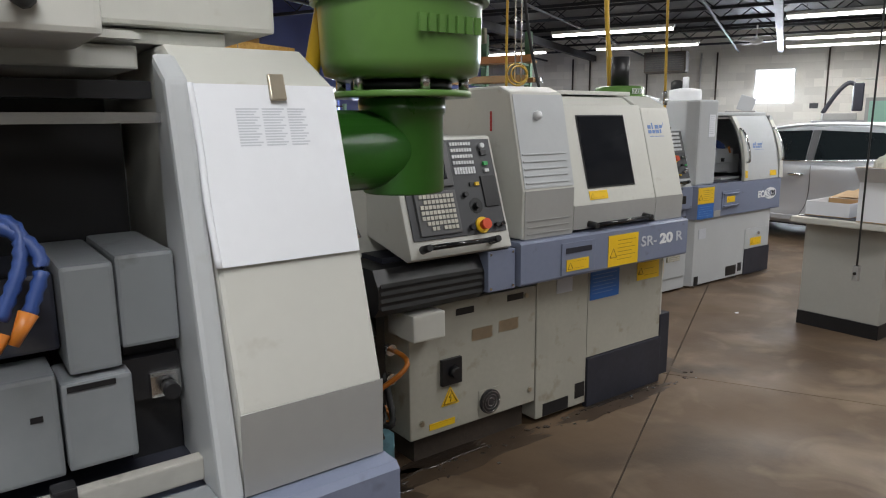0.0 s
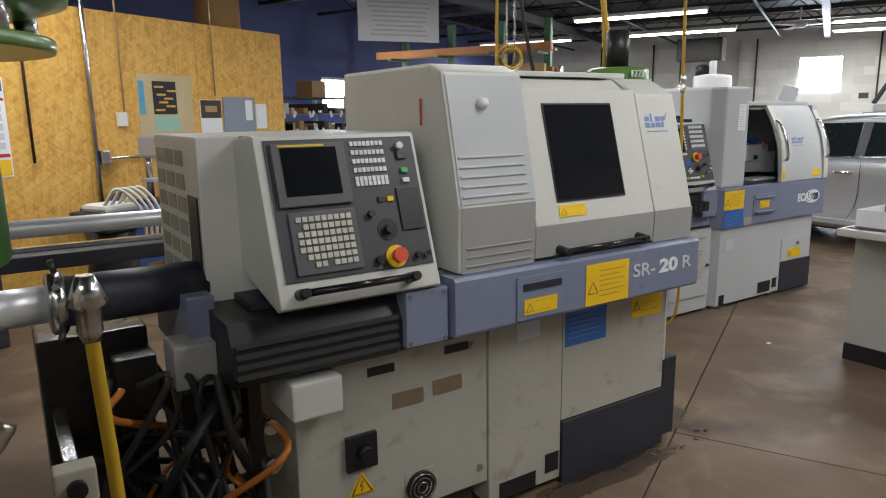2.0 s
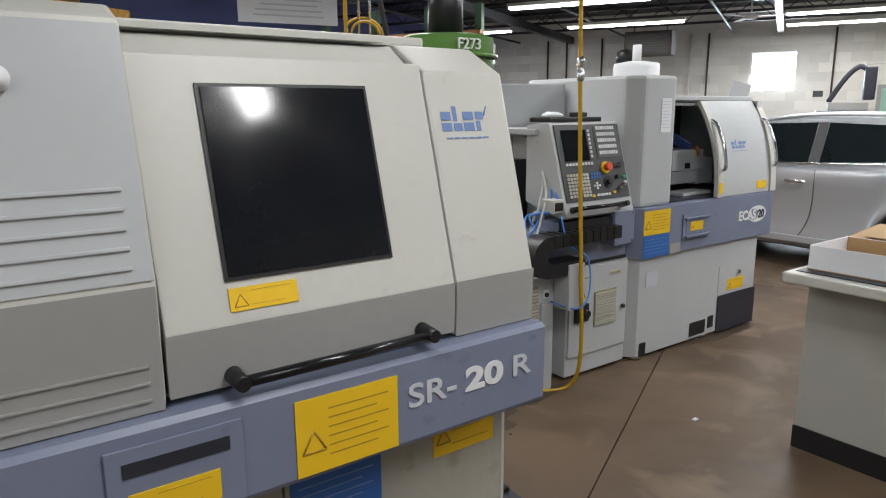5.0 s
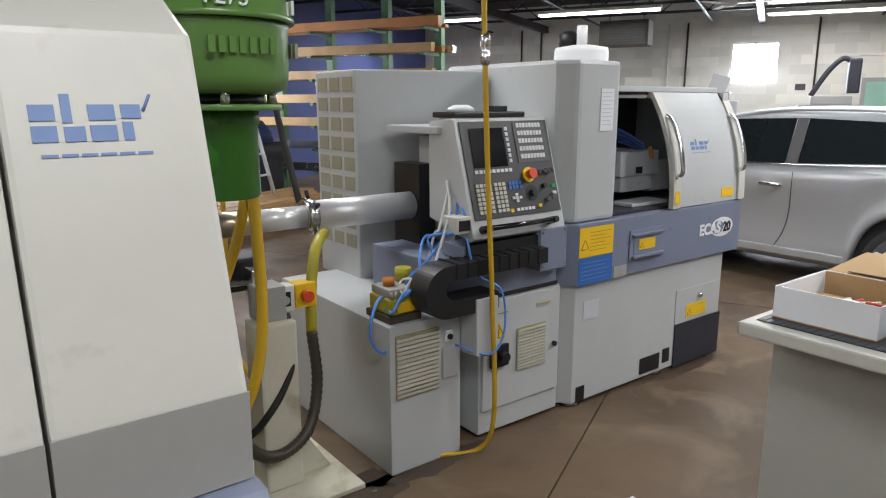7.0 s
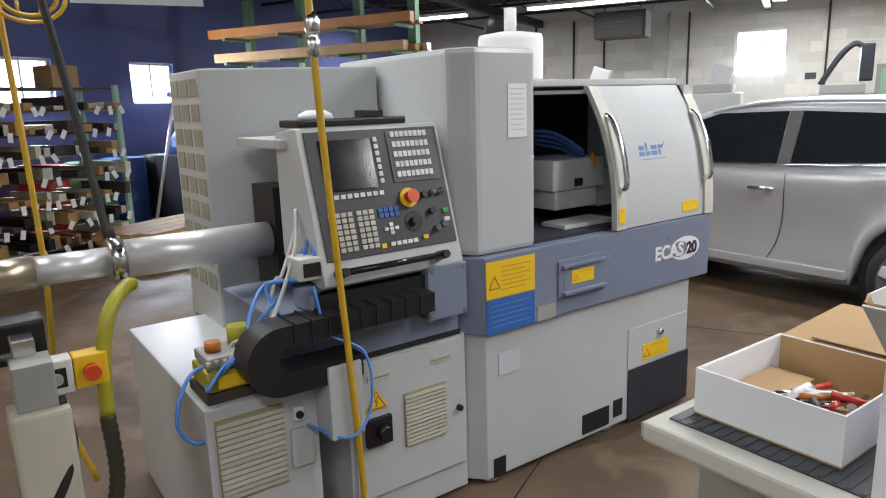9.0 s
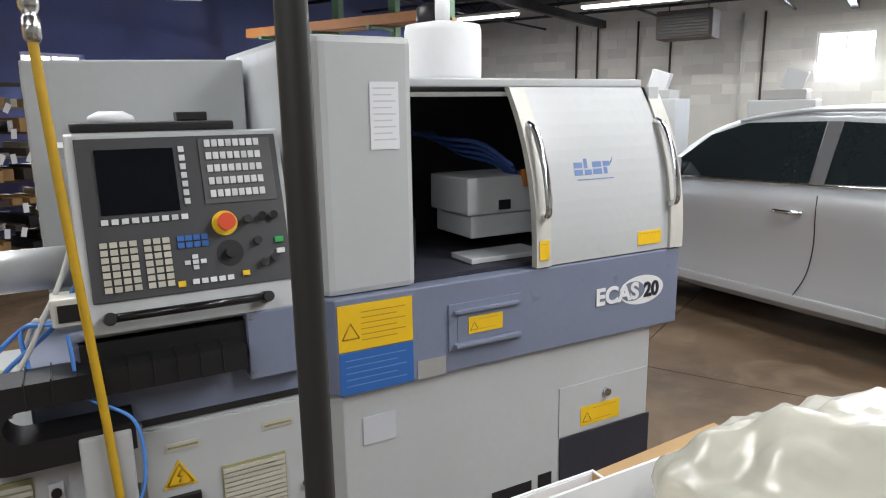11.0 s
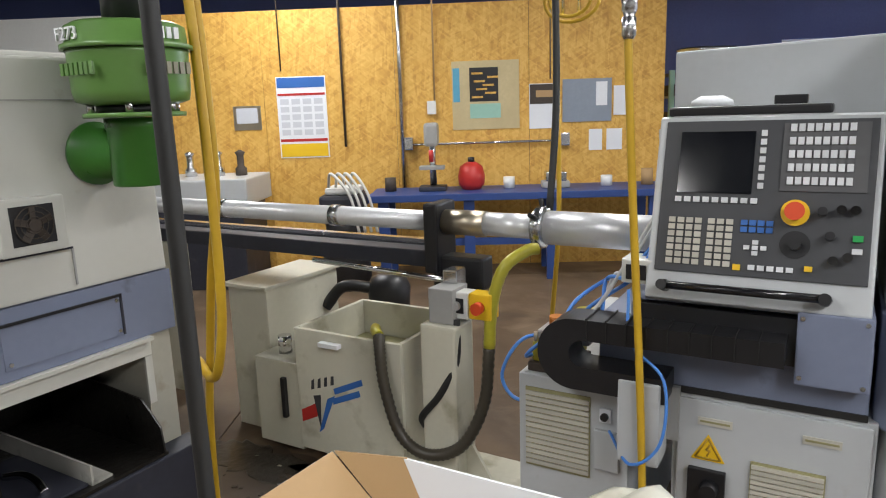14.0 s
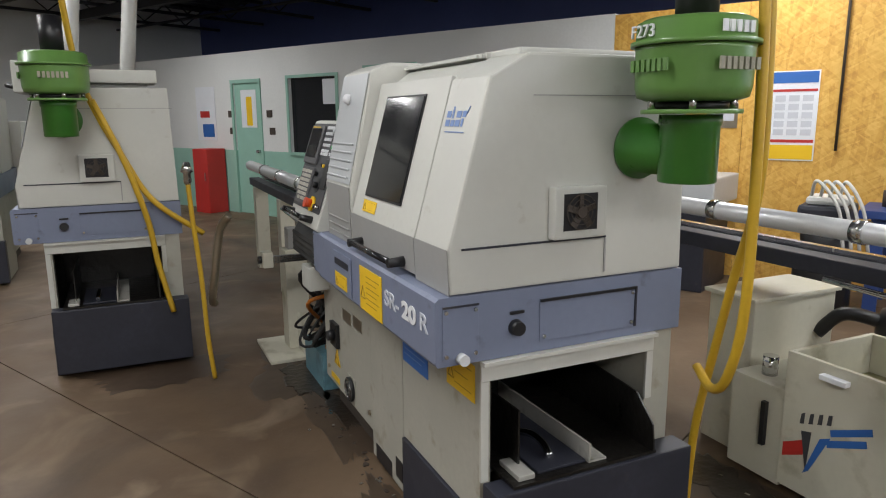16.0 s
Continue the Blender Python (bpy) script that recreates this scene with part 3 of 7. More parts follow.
# strips below u 12 are unseen, added to light aisle and machine fronts
for u, w0 in ((13.4, 1.9), (16.5, 1.8), (16.5, 5.3), (12.9, -2.2), (16.4, -2.2), (18.2, -2.2), (10.0, -1.6), (6.2, 1.4), (6.5, -3.8), (3.2, -2.2), (7.4, -2.4), (3.6, 3.0), (-0.2, -1.5), (-3.8, 1.8), (-3.8, -3.2)):
    strip_lamp(u, w0)


# ---- sliding head lathes ----
def mist_filter(x, y, z, marks, parent_label, to_x, s=1.0):
    """Green centrifuge drum on a mitred elbow that joins the machine's end wall at to_x."""
    t = thing("mist_filter", (x, y, z), parent_label, "mist filter", "green mist filters")
    part("drum", lathe(bmesh.new(), (x, y, z), [(0.13 * s, 0.215), (0.165 * s, 0.225), (0.172 * s, 0.25), (0.175 * s, 0.345), (0.178 * s, 0.355)], 36), GREEN, t)
    lid = part("lid", lathe(bmesh.new(), (x, y, z), [(0.19 * s, 0.356), (0.19 * s, 0.368), (0.175 * s, 0.372), (0.172 * s, 0.415), (0.15 * s, 0.425)], 36), GREEN, t)
    part("flange", lathe(bmesh.new(), (x, y, z), [(0.15 * s, 0.183), (0.152 * s, 0.186), (0.152 * s, 0.192), (0.15 * s, 0.195)], 32), GREEN, t)
    part("neck", cy((x, y, z + 0.196), (x, y, z + 0.214), 0.11 * s, seg=24), BLACK, t)
    for i in range(6):
        a = i * math.pi / 3 + 0.3
        part("spacer", cy((x + 0.135 * s * math.cos(a), y + 0.135 * s * math.sin(a), z + 0.195), (x + 0.135 * s * math.cos(a), y + 0.135 * s * math.sin(a), z + 0.225), 0.01, seg=8), STEEL, t)
    part("elbow", lathe(bmesh.new(), (x, y, z), [(0.086 * s, 0.0), (0.09 * s, 0.004), (0.09 * s, 0.15), (0.095 * s, 0.155), (0.095 * s, 0.182)], 28), GREEND, t)
    h = part("inlet", lathe(bmesh.new(), (to_x, y, z + 0.085), [(0.105 * s, 0.002), (0.105 * s, 0.014), (0.084 * s, 0.018), (0.084 * s, x - to_x - 0.03)], 28, "x"), GREEND, t)
    part("exhaust_pipe", cy((x, y, z + 0.425), (x, y, z + 0.6), 0.055, seg=18), BLACK, t)
    f = Face((x - 0.1, y - 0.176 * s, z + 0.22), (1, 0, 0), (0, 0, 1))
    for i in range(7):
        part("raised_mark", f.plate(0.035 + i * 0.02, 0.048 + i * 0.02, 0.07, 0.1, -0.002, 0.004), GREEN, t)
    fx = Face((x + 0.176 * s, y - 0.1, z + 0.22), (0, 1, 0), (0, 0, 1))
    for i in range(7):
        part("raised_mark", fx.plate(0.035 + i * 0.02, 0.048 + i * 0.02, 0.07, 0.1, -0.002, 0.004), VENT, t)
    if marks:
        lettering("serial_mark", marks, 0.045, Face((x - 0.07, y - 0.176 * s, z + 0.376), (1, 0, 0), (0, 0, 1)), 0, 0, -0.002, WHITEP, lid, 0.003)
        fs = Face((x + 0.176 * s, y - 0.06, z + 0.376), (0, 1, 0), (0, 0, 1))
        for i in range(5):
            part("serial_mark", fs.plate(0.022 * i, 0.022 * i + 0.014, 0.002, 0.03, -0.004, 0.002), WHITEP, lid)
    return t


def control_panel_a(t, ox, oy):
    x0, x1 = ox + 1.43, ox + 1.95
    poly = [(oy + 2.16, 0.965), (oy + 2.19, 0.95), (oy + 2.5, 1.02), (oy + 2.5, 1.42), (oy + 2.34, 1.435), (oy + 2.315, 1.43)]
    case = part("control_case", px(poly, x0, x1, bevel=0.006), CREAM, t, "cream sloped control cabinet")
    dy, dz = 0.155, 0.465
    f = Face((x0, oy + 2.16, 0.965), (1, 0, 0), (0, dy, dz))
    Ht = math.hypot(dy, dz)
    fas = part("fascia", f.plate(0.025, 0.505, 0.07, Ht - 0.012, 0.001, 0.006, bevel=0.002), PANEL, t, "dark grey control fascia")
    g = Face(f.at(0, 0, 0.006), f.r, f.u)
    part("bezel", g.plate(0.04, 0.265, 0.28, 0.465, 0, 0.012, bevel=0.004), PANEL2, t)
    part("screen", g.plate(0.065, 0.235, 0.31, 0.45, 0.0125, 0.0145), SCREEN, t, "dark monitor screen")
    part("screen_strip", g.plate(0.06, 0.2, 0.4535, 0.459, 0.0125, 0.0135), YELLOW, t)
    kb = part("keyboard_plate", g.plate(0.06, 0.265, 0.085, 0.265, 0, 0.008, bevel=0.003), PANEL2, t)
    g2 = Face(g.at(0, 0, 0.008), f.r, f.u)
    key_grid(g2, t, 0.085, 0.243, 9, 7, 0.0193, 0.0218, 0.015, 0.015, KEY, skip=((0, 5), (0, 6), (1, 6), (4, 6), (0, 1)))
    for j in range(5):
        key_grid(g, t, 0.292, 0.458 - 0.027 * j, 8, 1, 0.0142, 0.02, 0.0105, 0.014, KEYW)
    key_grid(g, t, 0.292, 0.335, 8, 1, 0.0142, 0.02, 0.0105, 0.014, KEYW)
    part("port_cover", g.plate(0.415, 0.495, 0.18, 0.315, 0, 0.006, bevel=0.002), BLACK, t)
    st = part("emergency_stop", g.knob(0.375, 0.105, 0, 0.01, 0.034, seg=24), YELLOW, t, "yellow ring under a red stop button")
    part("button", g.knob(0.375, 0.105, 0.01, 0.04, 0.019, 0.023, seg=20), RED, st)
    part("dial_plate", g.knob(0.365, 0.19, 0, 0.002, 0.034, seg=26), BLACK, t)
    part("dial", g.knob(0.365, 0.19, 0.002, 0.022, 0.014, seg=16), BLACK, t)
    part("selector", g.knob(0.315, 0.24, 0, 0.018, 0.011, seg=12), BLACK, t)
    part("selector", g.knob(0.318, 0.1, 0, 0.018, 0.012, seg=12), BLACK, t)
    part("selector", g.knob(0.45, 0.1, 0, 0.018, 0.01, seg=12), BLACK, t)
    part("selector", g.knob(0.482, 0.1, 0, 0.018, 0.01, seg=12), CHROME, t)
    part("lamp_button", g.plate(0.38, 0.4, 0.275, 0.29, 0, 0.008), YELLOW, t)
    part("push_button", g.plate(0.35, 0.368, 0.275, 0.29, 0, 0.008), BLACK, t)
    part("pilot_lamp", g.knob(0.45, 0.445, 0, 0.02, 0.011, seg=12), KEYW, t)
    part("push_button", g.plate(0.44, 0.47, 0.405, 0.425, 0, 0.01), BLACK, t)
    part("push_button", g.plate(0.445, 0.467, 0.36, 0.376, 0, 0.01), GREENB, t)
    part("push_button", g.plate(0.445, 0.467, 0.33, 0.344, 0, 0.01), KEYW, t)
    bar_handle(f, 0.06, 0.41, 0.035, t)


def lathe_sr(ox, oy, opened, label):
    """Swiss type lathe; ox, oy shift it from its place in the middle of the row."""
    t = thing("lathe_machine", (ox + 2.6, oy + 2.6, 0), label, "lathe", "lathes in the row")

    def X(v):
        return v + ox

    def Yy(v):
        return v + oy
    FRONT, ENDX = Yy(2.3), X(3.21)
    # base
    part("base_cabinet", bx(X(1.5), X(2.235), FRONT, Yy(2.95), 0.13, 0.72, bevel=0.006), CREAMLOW, t, "worn cream electrical cabinet, darkened for shade")
    bm = bx(X(1.55), X(2.2), FRONT + 0.05, Yy(2.9), 0.0, 0.13)
    part("plinth", bm, RUST, t)
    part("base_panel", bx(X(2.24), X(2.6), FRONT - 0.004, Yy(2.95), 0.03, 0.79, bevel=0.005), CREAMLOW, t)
    for a, b, za, zb in ((2.29, 2.47, 0.035, 0.1), (2.52, 2.59, 0.07, 0.15)):
        part("foot_slot", bx(X(a), X(b), FRONT - 0.007, FRONT - 0.003, za, zb), BLACK, t)
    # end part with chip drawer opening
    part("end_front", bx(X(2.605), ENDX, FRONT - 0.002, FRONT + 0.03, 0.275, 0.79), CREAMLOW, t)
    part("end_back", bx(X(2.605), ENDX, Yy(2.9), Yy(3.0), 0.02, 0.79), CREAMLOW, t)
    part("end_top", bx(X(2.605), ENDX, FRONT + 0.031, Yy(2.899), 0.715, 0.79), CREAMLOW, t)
    part("end_frame", px([(FRONT - 0.005, 0.71), (Yy(2.92), 0.71), (Yy(2.92), 0.76), (FRONT - 0.005, 0.76)], ENDX, ENDX + 0.012, bevel=0.003), CREAM, t)
    part("end_frame", bx(ENDX, ENDX + 0.01, FRONT - 0.004, FRONT + 0.02, 0.4, 0.709), CREAM, t)
    # chute linings and tray are blackened to hold the shade inside
    part("inner_back", bx(X(2.61), X(2.64), FRONT + 0.03, Yy(2.9), 0.3, 0.705), OIL_SHADE, t)
    part("black_skirt", bx(X(2.605), X(3.22), FRONT - 0.012, FRONT + 0.02, 0.0, 0.27, bevel=0.004), CHARCOAL, t, "charcoal steel skirt")
    part("skirt_end", bx(X(3.222), X(3.31), Yy(2.3), Yy(3.02), 0.03, 0.4, bevel=0.006), CHARCOAL, t, "charcoal chip drawer front")
    part("inner_side", bx(X(2.641), ENDX - 0.004, FRONT + 0.031, FRONT + 0.036, 0.3, 0.709), OIL_SHADE, t, "black chute wall, darkened for shade")
    part("inner_roof", bx(X(2.641), ENDX - 0.004, FRONT + 0.037, Yy(2.898), 0.706, 0.713), OIL_SHADE, t)
    tr = part("chip_tray", bx(X(2.65), X(3.3), FRONT + 0.06, Yy(2.88), 0.402, 0.412), OIL_SHADE, t, "open oily chip tray, blackened for shade")
    part("tray_side", bx(X(2.7), X(3.22), FRONT + 0.12, FRONT + 0.126, 0.413, 0.6), OIL_SHADE, tr)
    part("tray_side", px([(X(2.7), 0.413), (X(3.31), 0.413), (X(3.3), 0.5), (X(3.22), 0.58), (X(2.7), 0.62)], Yy(2.86), Yy(2.866), "y"), OIL_SHADE, tr)
    part("tray_plate", bx(X(2.9), X(3.27), FRONT + 0.16, FRONT + 0.33, 0.413, 0.422, bevel=0.002), CHARCOAL, tr, "dark sheet metal plate")
    part("tray_rail", bx(X(2.72), X(3.28), Yy(2.635), Yy(2.70), 0.413, 0.42), WORNALU, tr, "worn pale metal angle")
    part("tray_rail", bx(X(2.72), X(3.28), Yy(2.635), Yy(2.642), 0.4205, 0.475), WORNALU, tr)
    part("tray_rail", bx(X(3.17), X(3.285), FRONT + 0.085, FRONT + 0.14, 0.413, 0.43, bevel=0.003), WORNALU, tr)
    part("tray_grip", hose([(X(3.02), Yy(2.53), 0.428), (X(3.1), Yy(2.54), 0.45), (X(3.17), Yy(2.54), 0.45), (X(3.22), Yy(2.535), 0.43)], 0.012), CHROME, tr)
    part("end_lip", bx(ENDX + 0.001, ENDX + 0.03, FRONT - 0.004, Yy(2.92), 0.7615, 0.773), CREAM, t)
    part("end_frame", bx(ENDX, ENDX + 0.01, Yy(2.895), Yy(2.92), 0.55, 0.709), CREAM, t)
    # blue grey band
    bm = px([(Yy(2.16), 0.775), (Yy(2.155), 0.785), (Yy(2.155), 0.96), (Yy(2.165), 0.97), (Yy(3.02), 0.97), (Yy(3.02), 0.775)], X(2.0), X(3.22))
    band = part("band", bm, BLUEGREY, t, "blue grey steel band")
    fb = Face((X(2.0), Yy(2.155), 0.775), (1, 0, 0), (0, 0, 1))
    part("inset_frame", fb.plate(0.25, 0.475, 0.012, 0.165, 0.001, 0.006, bevel=0.002), BLUEGREY, t)
    part("inset_grip", fb.plate(0.275, 0.45, 0.115, 0.14, 0.006, 0.008), CHARCOAL, t)
    label_plate(fb, 0.28, 0.43, 0.03, 0.085, t, lines=2, d=0.0065)
    label_plate(fb, 0.575, 0.8, 0.0 + 0.01, 0.165, t, lines=6)
    lettering("model_mark", "SR-", 0.072, fb, 0.825, 0.085, 0.001, PAPERGREY, t, stretch=1.3, bold=0.001)
    lettering("model_mark", "20", 0.072, fb, 0.978, 0.085, 0.001, WHITEP, t, stretch=1.5, bold=0.003)
    lettering("model_mark", "R", 0.072, fb, 1.112, 0.085, 0.001, PAPERGREY, t, stretch=1.4, bold=0.001)
    # end marks on the band
    fe = Face((X(3.22), Yy(2.155), 0.775), (0, 1, 0), (0, 0, 1))
    part("end_hatch", fe.plate(0.02, 0.13, 0.02, 0.17, 0.001, 0.004, bevel=0.001), BLUEGREY, t)
    part("end_hatch", fe.plate(0.33, 0.68, 0.03, 0.155, 0.001, 0.004, bevel=0.001), BLUEGREY, t)
    part("hinge_line", fe.plate(0.33, 0.68, 0.15, 0.158, 0.004, 0.01), BLACK, t)
    part("hinge_line", fe.plate(0.675, 0.682, 0.03, 0.158, 0.004, 0.008), CHARCOAL, t)
    part("hinge_line", fe.plate(0.02, 0.13, 0.166, 0.172, 0.004, 0.007), CHARCOAL, t)
    part("latch", fe.knob(0.25, 0.085, 0.001, 0.026, 0.024, 0.02), BLACK, t)
    part("latch_tab", fe.plate(0.23, 0.275, 0.125, 0.133, 0.001, 0.008), BLACK, t)
    for s_, t_ in ((0.03, 0.03), (0.03, 0.155), (0.12, 0.03), (0.12, 0.155), (0.345, 0.045), (0.665, 0.045), (0.665, 0.14)):
        part("screw", fe.knob(s_, t_, 0.004, 0.008, 0.006, seg=8), STEEL, t)
    part("end_knob", fe.knob(0.075, 0.02, 0.001, 0.03, 0.016), KEYW, t)
    # upper hood
    body = [(Yy(2.24), 0.972), (Yy(2.24), 1.1), (Yy(2.345), 1.55), (Yy(2.44), 1.615), (Yy(3.0), 1.615), (Yy(3.02), 0.972)]
    inner = [(y + (0.28 if y < Yy(2.5) else 0), z) for y, z in body]
    if opened:
        part("hood_rear", px([(Yy(2.75), 0.972), (Yy(2.75), 1.615), (Yy(3.0), 1.615), (Yy(3.02), 0.972)], X(1.4), X(2.98)), GREY, t)
        part("hood_roof", bx(X(1.4), X(2.949), Yy(2.44), Yy(2.75), 1.58, 1.615, bevel=0.004), CREAM, t)
        # black backing sheet carries the shade of the open work room
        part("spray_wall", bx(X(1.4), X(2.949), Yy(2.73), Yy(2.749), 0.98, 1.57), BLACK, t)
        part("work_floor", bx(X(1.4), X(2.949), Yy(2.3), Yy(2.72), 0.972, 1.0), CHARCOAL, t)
    else:
        part("hood", px(body, X(2.37), X(2.98), bevel=0.006), CREAM, t, "cream sheet metal hood")
    endp = [(Yy(2.2), 0.973), (Yy(2.195), 1.1), (Yy(2.32), 1.555), (Yy(2.44), 1.62), (Yy(3.0), 1.62), (Yy(3.015), 0.973)]
    part("hood_end", px(endp, X(2.985), X(3.215), bevel=0.008), CREAM, t, "cream hood end panel")
    part("hood_lid", bx(X(2.35), X(3.1), Yy(2.48), Yy(2.9), 1.622, 1.645, bevel=0.006), CREAM, t)
    for i in range(3):
        part("lid_step", bx(X(2.36), X(2.95), Yy(2.42 + i * 0.018), Yy(2.432 + i * 0.018), 1.622, 1.63 + 0.004 * i), CREAM, t)
    ff = Face((X(2.985), Yy(2.195), 1.1), (1, 0, 0), (0, 0.125, 0.455))
    fl = Face((X(2.985), Yy(2.2), 0.973), (1, 0, 0), (0, -0.005, 0.127))
    part("lower_trim", fl.plate(0.0, 0.23, 0.0, 0.126, 0.001, 0.003), GREY, t, "darker grey lower trim")
    if not opened:
        logo_bars(ff, 0.03, 0.335, 0.135, 0.06, t)
    fx = Face((X(3.215), Yy(2.155), 0.97), (0, 1, 0), (0, 0, 1))
    part("hatch_line", fx.plate(0.08, 0.56, 0.125, 0.131, 0.001, 0.004), CHARCOAL, t)
    part("hatch_line", fx.plate(0.555, 0.561, 0.02, 0.125, 0.001, 0.004), GREY, t)
    part("hood_seam", fx.plate(0.3, 0.86, 0.535, 0.538, 0.001, 0.003), GREY, t)
    fan = part("end_fan", fx.plate(0.355, 0.535, 0.135, 0.285, 0.001, 0.035, bevel=0.006), CREAM, t, "square cream ventilator box")
    part("fan_hole", fx.plate(0.385, 0.5, 0.16, 0.265, 0.035, 0.037), BLACK, fan)
    for i in range(5):
        bl = bx(-0.012, 0.012, 0.01, 0.05, 0.0, 0.003)
        bl.transform(fx.m(0.4425, 0.2125, 0.0375) @ Matrix.Rotation(i * 2 * math.pi / 5, 4, "Z") @ Matrix.Rotation(0.4, 4, "Y"))
        part("fan_blade", bl, RUST, fan)
    for r in (0.022, 0.036, 0.05):
        ring = [fx.at(0.4425 + r * math.cos(a * math.pi / 10), 0.2125 + r * math.sin(a * math.pi / 10), 0.043) for a in range(21)]
        part("fan_guard", hose(ring, 0.0014, 5, straight=True), RUST, fan)
    part("fan_hub", fx.knob(0.4425, 0.2125, 0.037, 0.046, 0.016), RUST, fan)
    # lower front marks
    fl2 = Face((X(2.24), FRONT - 0.004, 0.0), (1, 0, 0), (0, 0, 1))
    part("id_plate", fl2.plate(0.13, 0.24, 0.655, 0.74, 0.001, 0.003), PAPERGREY, t)
    fl3 = Face((X(2.24), FRONT - 0.002, 0.0), (1, 0, 0), (0, 0, 1))
    label_plate(fl3, 0.375, 0.6, 0.58, 0.74, t, BLUELAB, INKBLUE, 6, False, "blue_label")
    label_plate(fl3, 0.75, 0.94, 0.63, 0.745, t, lines=3)
    f = Face((X(1.5), FRONT, 0.0), (1, 0, 0), (0, 0, 1))
    for s0, s1, t0, t1 in ((0.34, 0.46, 0.52, 0.575), (0.5, 0.62, 0.53, 0.585)):
        part("rating_plate", f.plate(s0, s1, t0, t1, 0.001, 0.003), BRASSY, t)
    for s0, s1, t0, t1 in ((0.25, 0.35, 0.655, 0.685), (0.55, 0.65, 0.67, 0.7)):
        part("slot", f.plate(s0, s1, t0, t1, 0.001, 0.004), BLACK, t)
    sw = part("main_switch", f.plate(0.16, 0.27, 0.35, 0.47, 0.001, 0.02, bevel=0.003), BLACK, t, "black rotary main switch")
    part("switch_knob", f.knob(0.22, 0.41, 0.02, 0.05, 0.028, 0.024), BLACK, sw)
    hazard_triangle(f, 0.215, 0.29, 0.05, t)
    fn = part("cabinet_fan", f.plate(0.38, 0.5, 0.15, 0.27, 0.001, 0.004), CREAMLOW, t)
    part("fan_ring", f.knob(0.44, 0.21, 0.004, 0.018, 0.058, seg=28), BLACK, fn)
    for r in (0.02, 0.035, 0.05):
        ring = [f.at(0.44 + r * math.cos(a * math.pi / 10), 0.21 + r * math.sin(a * math.pi / 10), 0.02) for a in range(21)]
        part("fan_guard", hose(ring, 0.002, 5, straight=True), STEEL, fn)
    label_plate(f, 0.1, 0.24, 0.155, 0.185, t, lines=1, triangle=False)
    for s, tt in ((0.06, 0.6), (0.7, 0.2), (0.06, 0.2), (0.67, 0.68)):
        part("cabinet_lock", f.knob(s, tt, 0.0, 0.008, 0.012, seg=10), BRASSY, t)
    if opened:
        # sliding door stands open: dark work room with its slides and coolant hoses
        part("door_jamb", px([(Yy(2.19), 0.973), (Yy(2.31), 1.56), (Yy(2.37), 1.6), (Yy(2.37), 0.973)], X(2.95), X(2.984), bevel=0.008), SILVER, t)
        part("door_rail", bx(X(2.0), X(2.95), Yy(2.34), Yy(2.37), 1.5, 1.515), STEEL, t)
        part("door_rail", bx(X(2.0), X(2.95), Yy(2.38), Yy(2.43), 1.535, 1.56), BLACK, t)
        part("door_head", bx(X(2.3), X(2.86), Yy(2.2), Yy(2.4), 1.6, 1.78, bevel=0.008), CREAM, t)
        part("head_handle", hose([(X(2.6), Yy(2.195), 1.65), (X(2.62), Yy(2.16), 1.65), (X(2.75), Yy(2.16), 1.645), (X(2.785), Yy(2.195), 1.635)], 0.014, 10), BLACK, t)
        part("upper_box", bx(X(2.88), X(3.18), Yy(2.46), Yy(2.95), 1.647, 1.72, bevel=0.008), CREAM, t)
        part("slide_cover", bx(X(2.797), X(2.864), Yy(2.31), Yy(2.55), 1.165, 1.315, bevel=0.006), SLIDE, t, "blue grey slide cover")
        part("slide_cover", bx(X(2.868), X(2.948), Yy(2.325), Yy(2.55), 1.185, 1.32, bevel=0.006), SLIDE, t, "blue grey slide cover")
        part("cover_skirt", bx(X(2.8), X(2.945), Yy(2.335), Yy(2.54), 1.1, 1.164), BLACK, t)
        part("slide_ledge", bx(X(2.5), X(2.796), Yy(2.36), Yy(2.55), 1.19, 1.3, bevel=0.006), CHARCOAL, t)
        part("front_apron", bx(X(2.5), X(2.78), Yy(2.3), Yy(2.4), 1.03, 1.175, bevel=0.006), SLIDE, t)
        part("front_apron", bx(X(2.783), X(2.872), Yy(2.296), Yy(2.4), 1.035, 1.16, bevel=0.006), SLIDE, t)
        part("apron_hole", bx(X(2.745), X(2.76), Yy(2.2985), Yy(2.2998), 1.115, 1.123), BLACK, t)
        part("apron_hole", bx(X(2.79), X(2.85), Yy(2.294), Yy(2.2958), 1.148, 1.156), BLACK, t)
        # black block fills the gap, its shade put into the colour
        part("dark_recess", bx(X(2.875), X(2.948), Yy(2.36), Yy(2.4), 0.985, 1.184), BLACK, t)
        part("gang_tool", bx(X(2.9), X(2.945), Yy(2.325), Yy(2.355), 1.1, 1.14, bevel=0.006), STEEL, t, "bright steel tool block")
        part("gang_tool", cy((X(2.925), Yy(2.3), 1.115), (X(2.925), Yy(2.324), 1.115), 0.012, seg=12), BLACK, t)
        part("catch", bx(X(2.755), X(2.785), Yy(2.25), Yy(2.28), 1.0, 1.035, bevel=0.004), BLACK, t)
        # black sheet stands in for shade deeper in the room
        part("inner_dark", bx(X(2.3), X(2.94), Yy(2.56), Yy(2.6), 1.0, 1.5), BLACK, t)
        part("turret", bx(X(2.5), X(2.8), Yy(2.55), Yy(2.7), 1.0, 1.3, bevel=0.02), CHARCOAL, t)
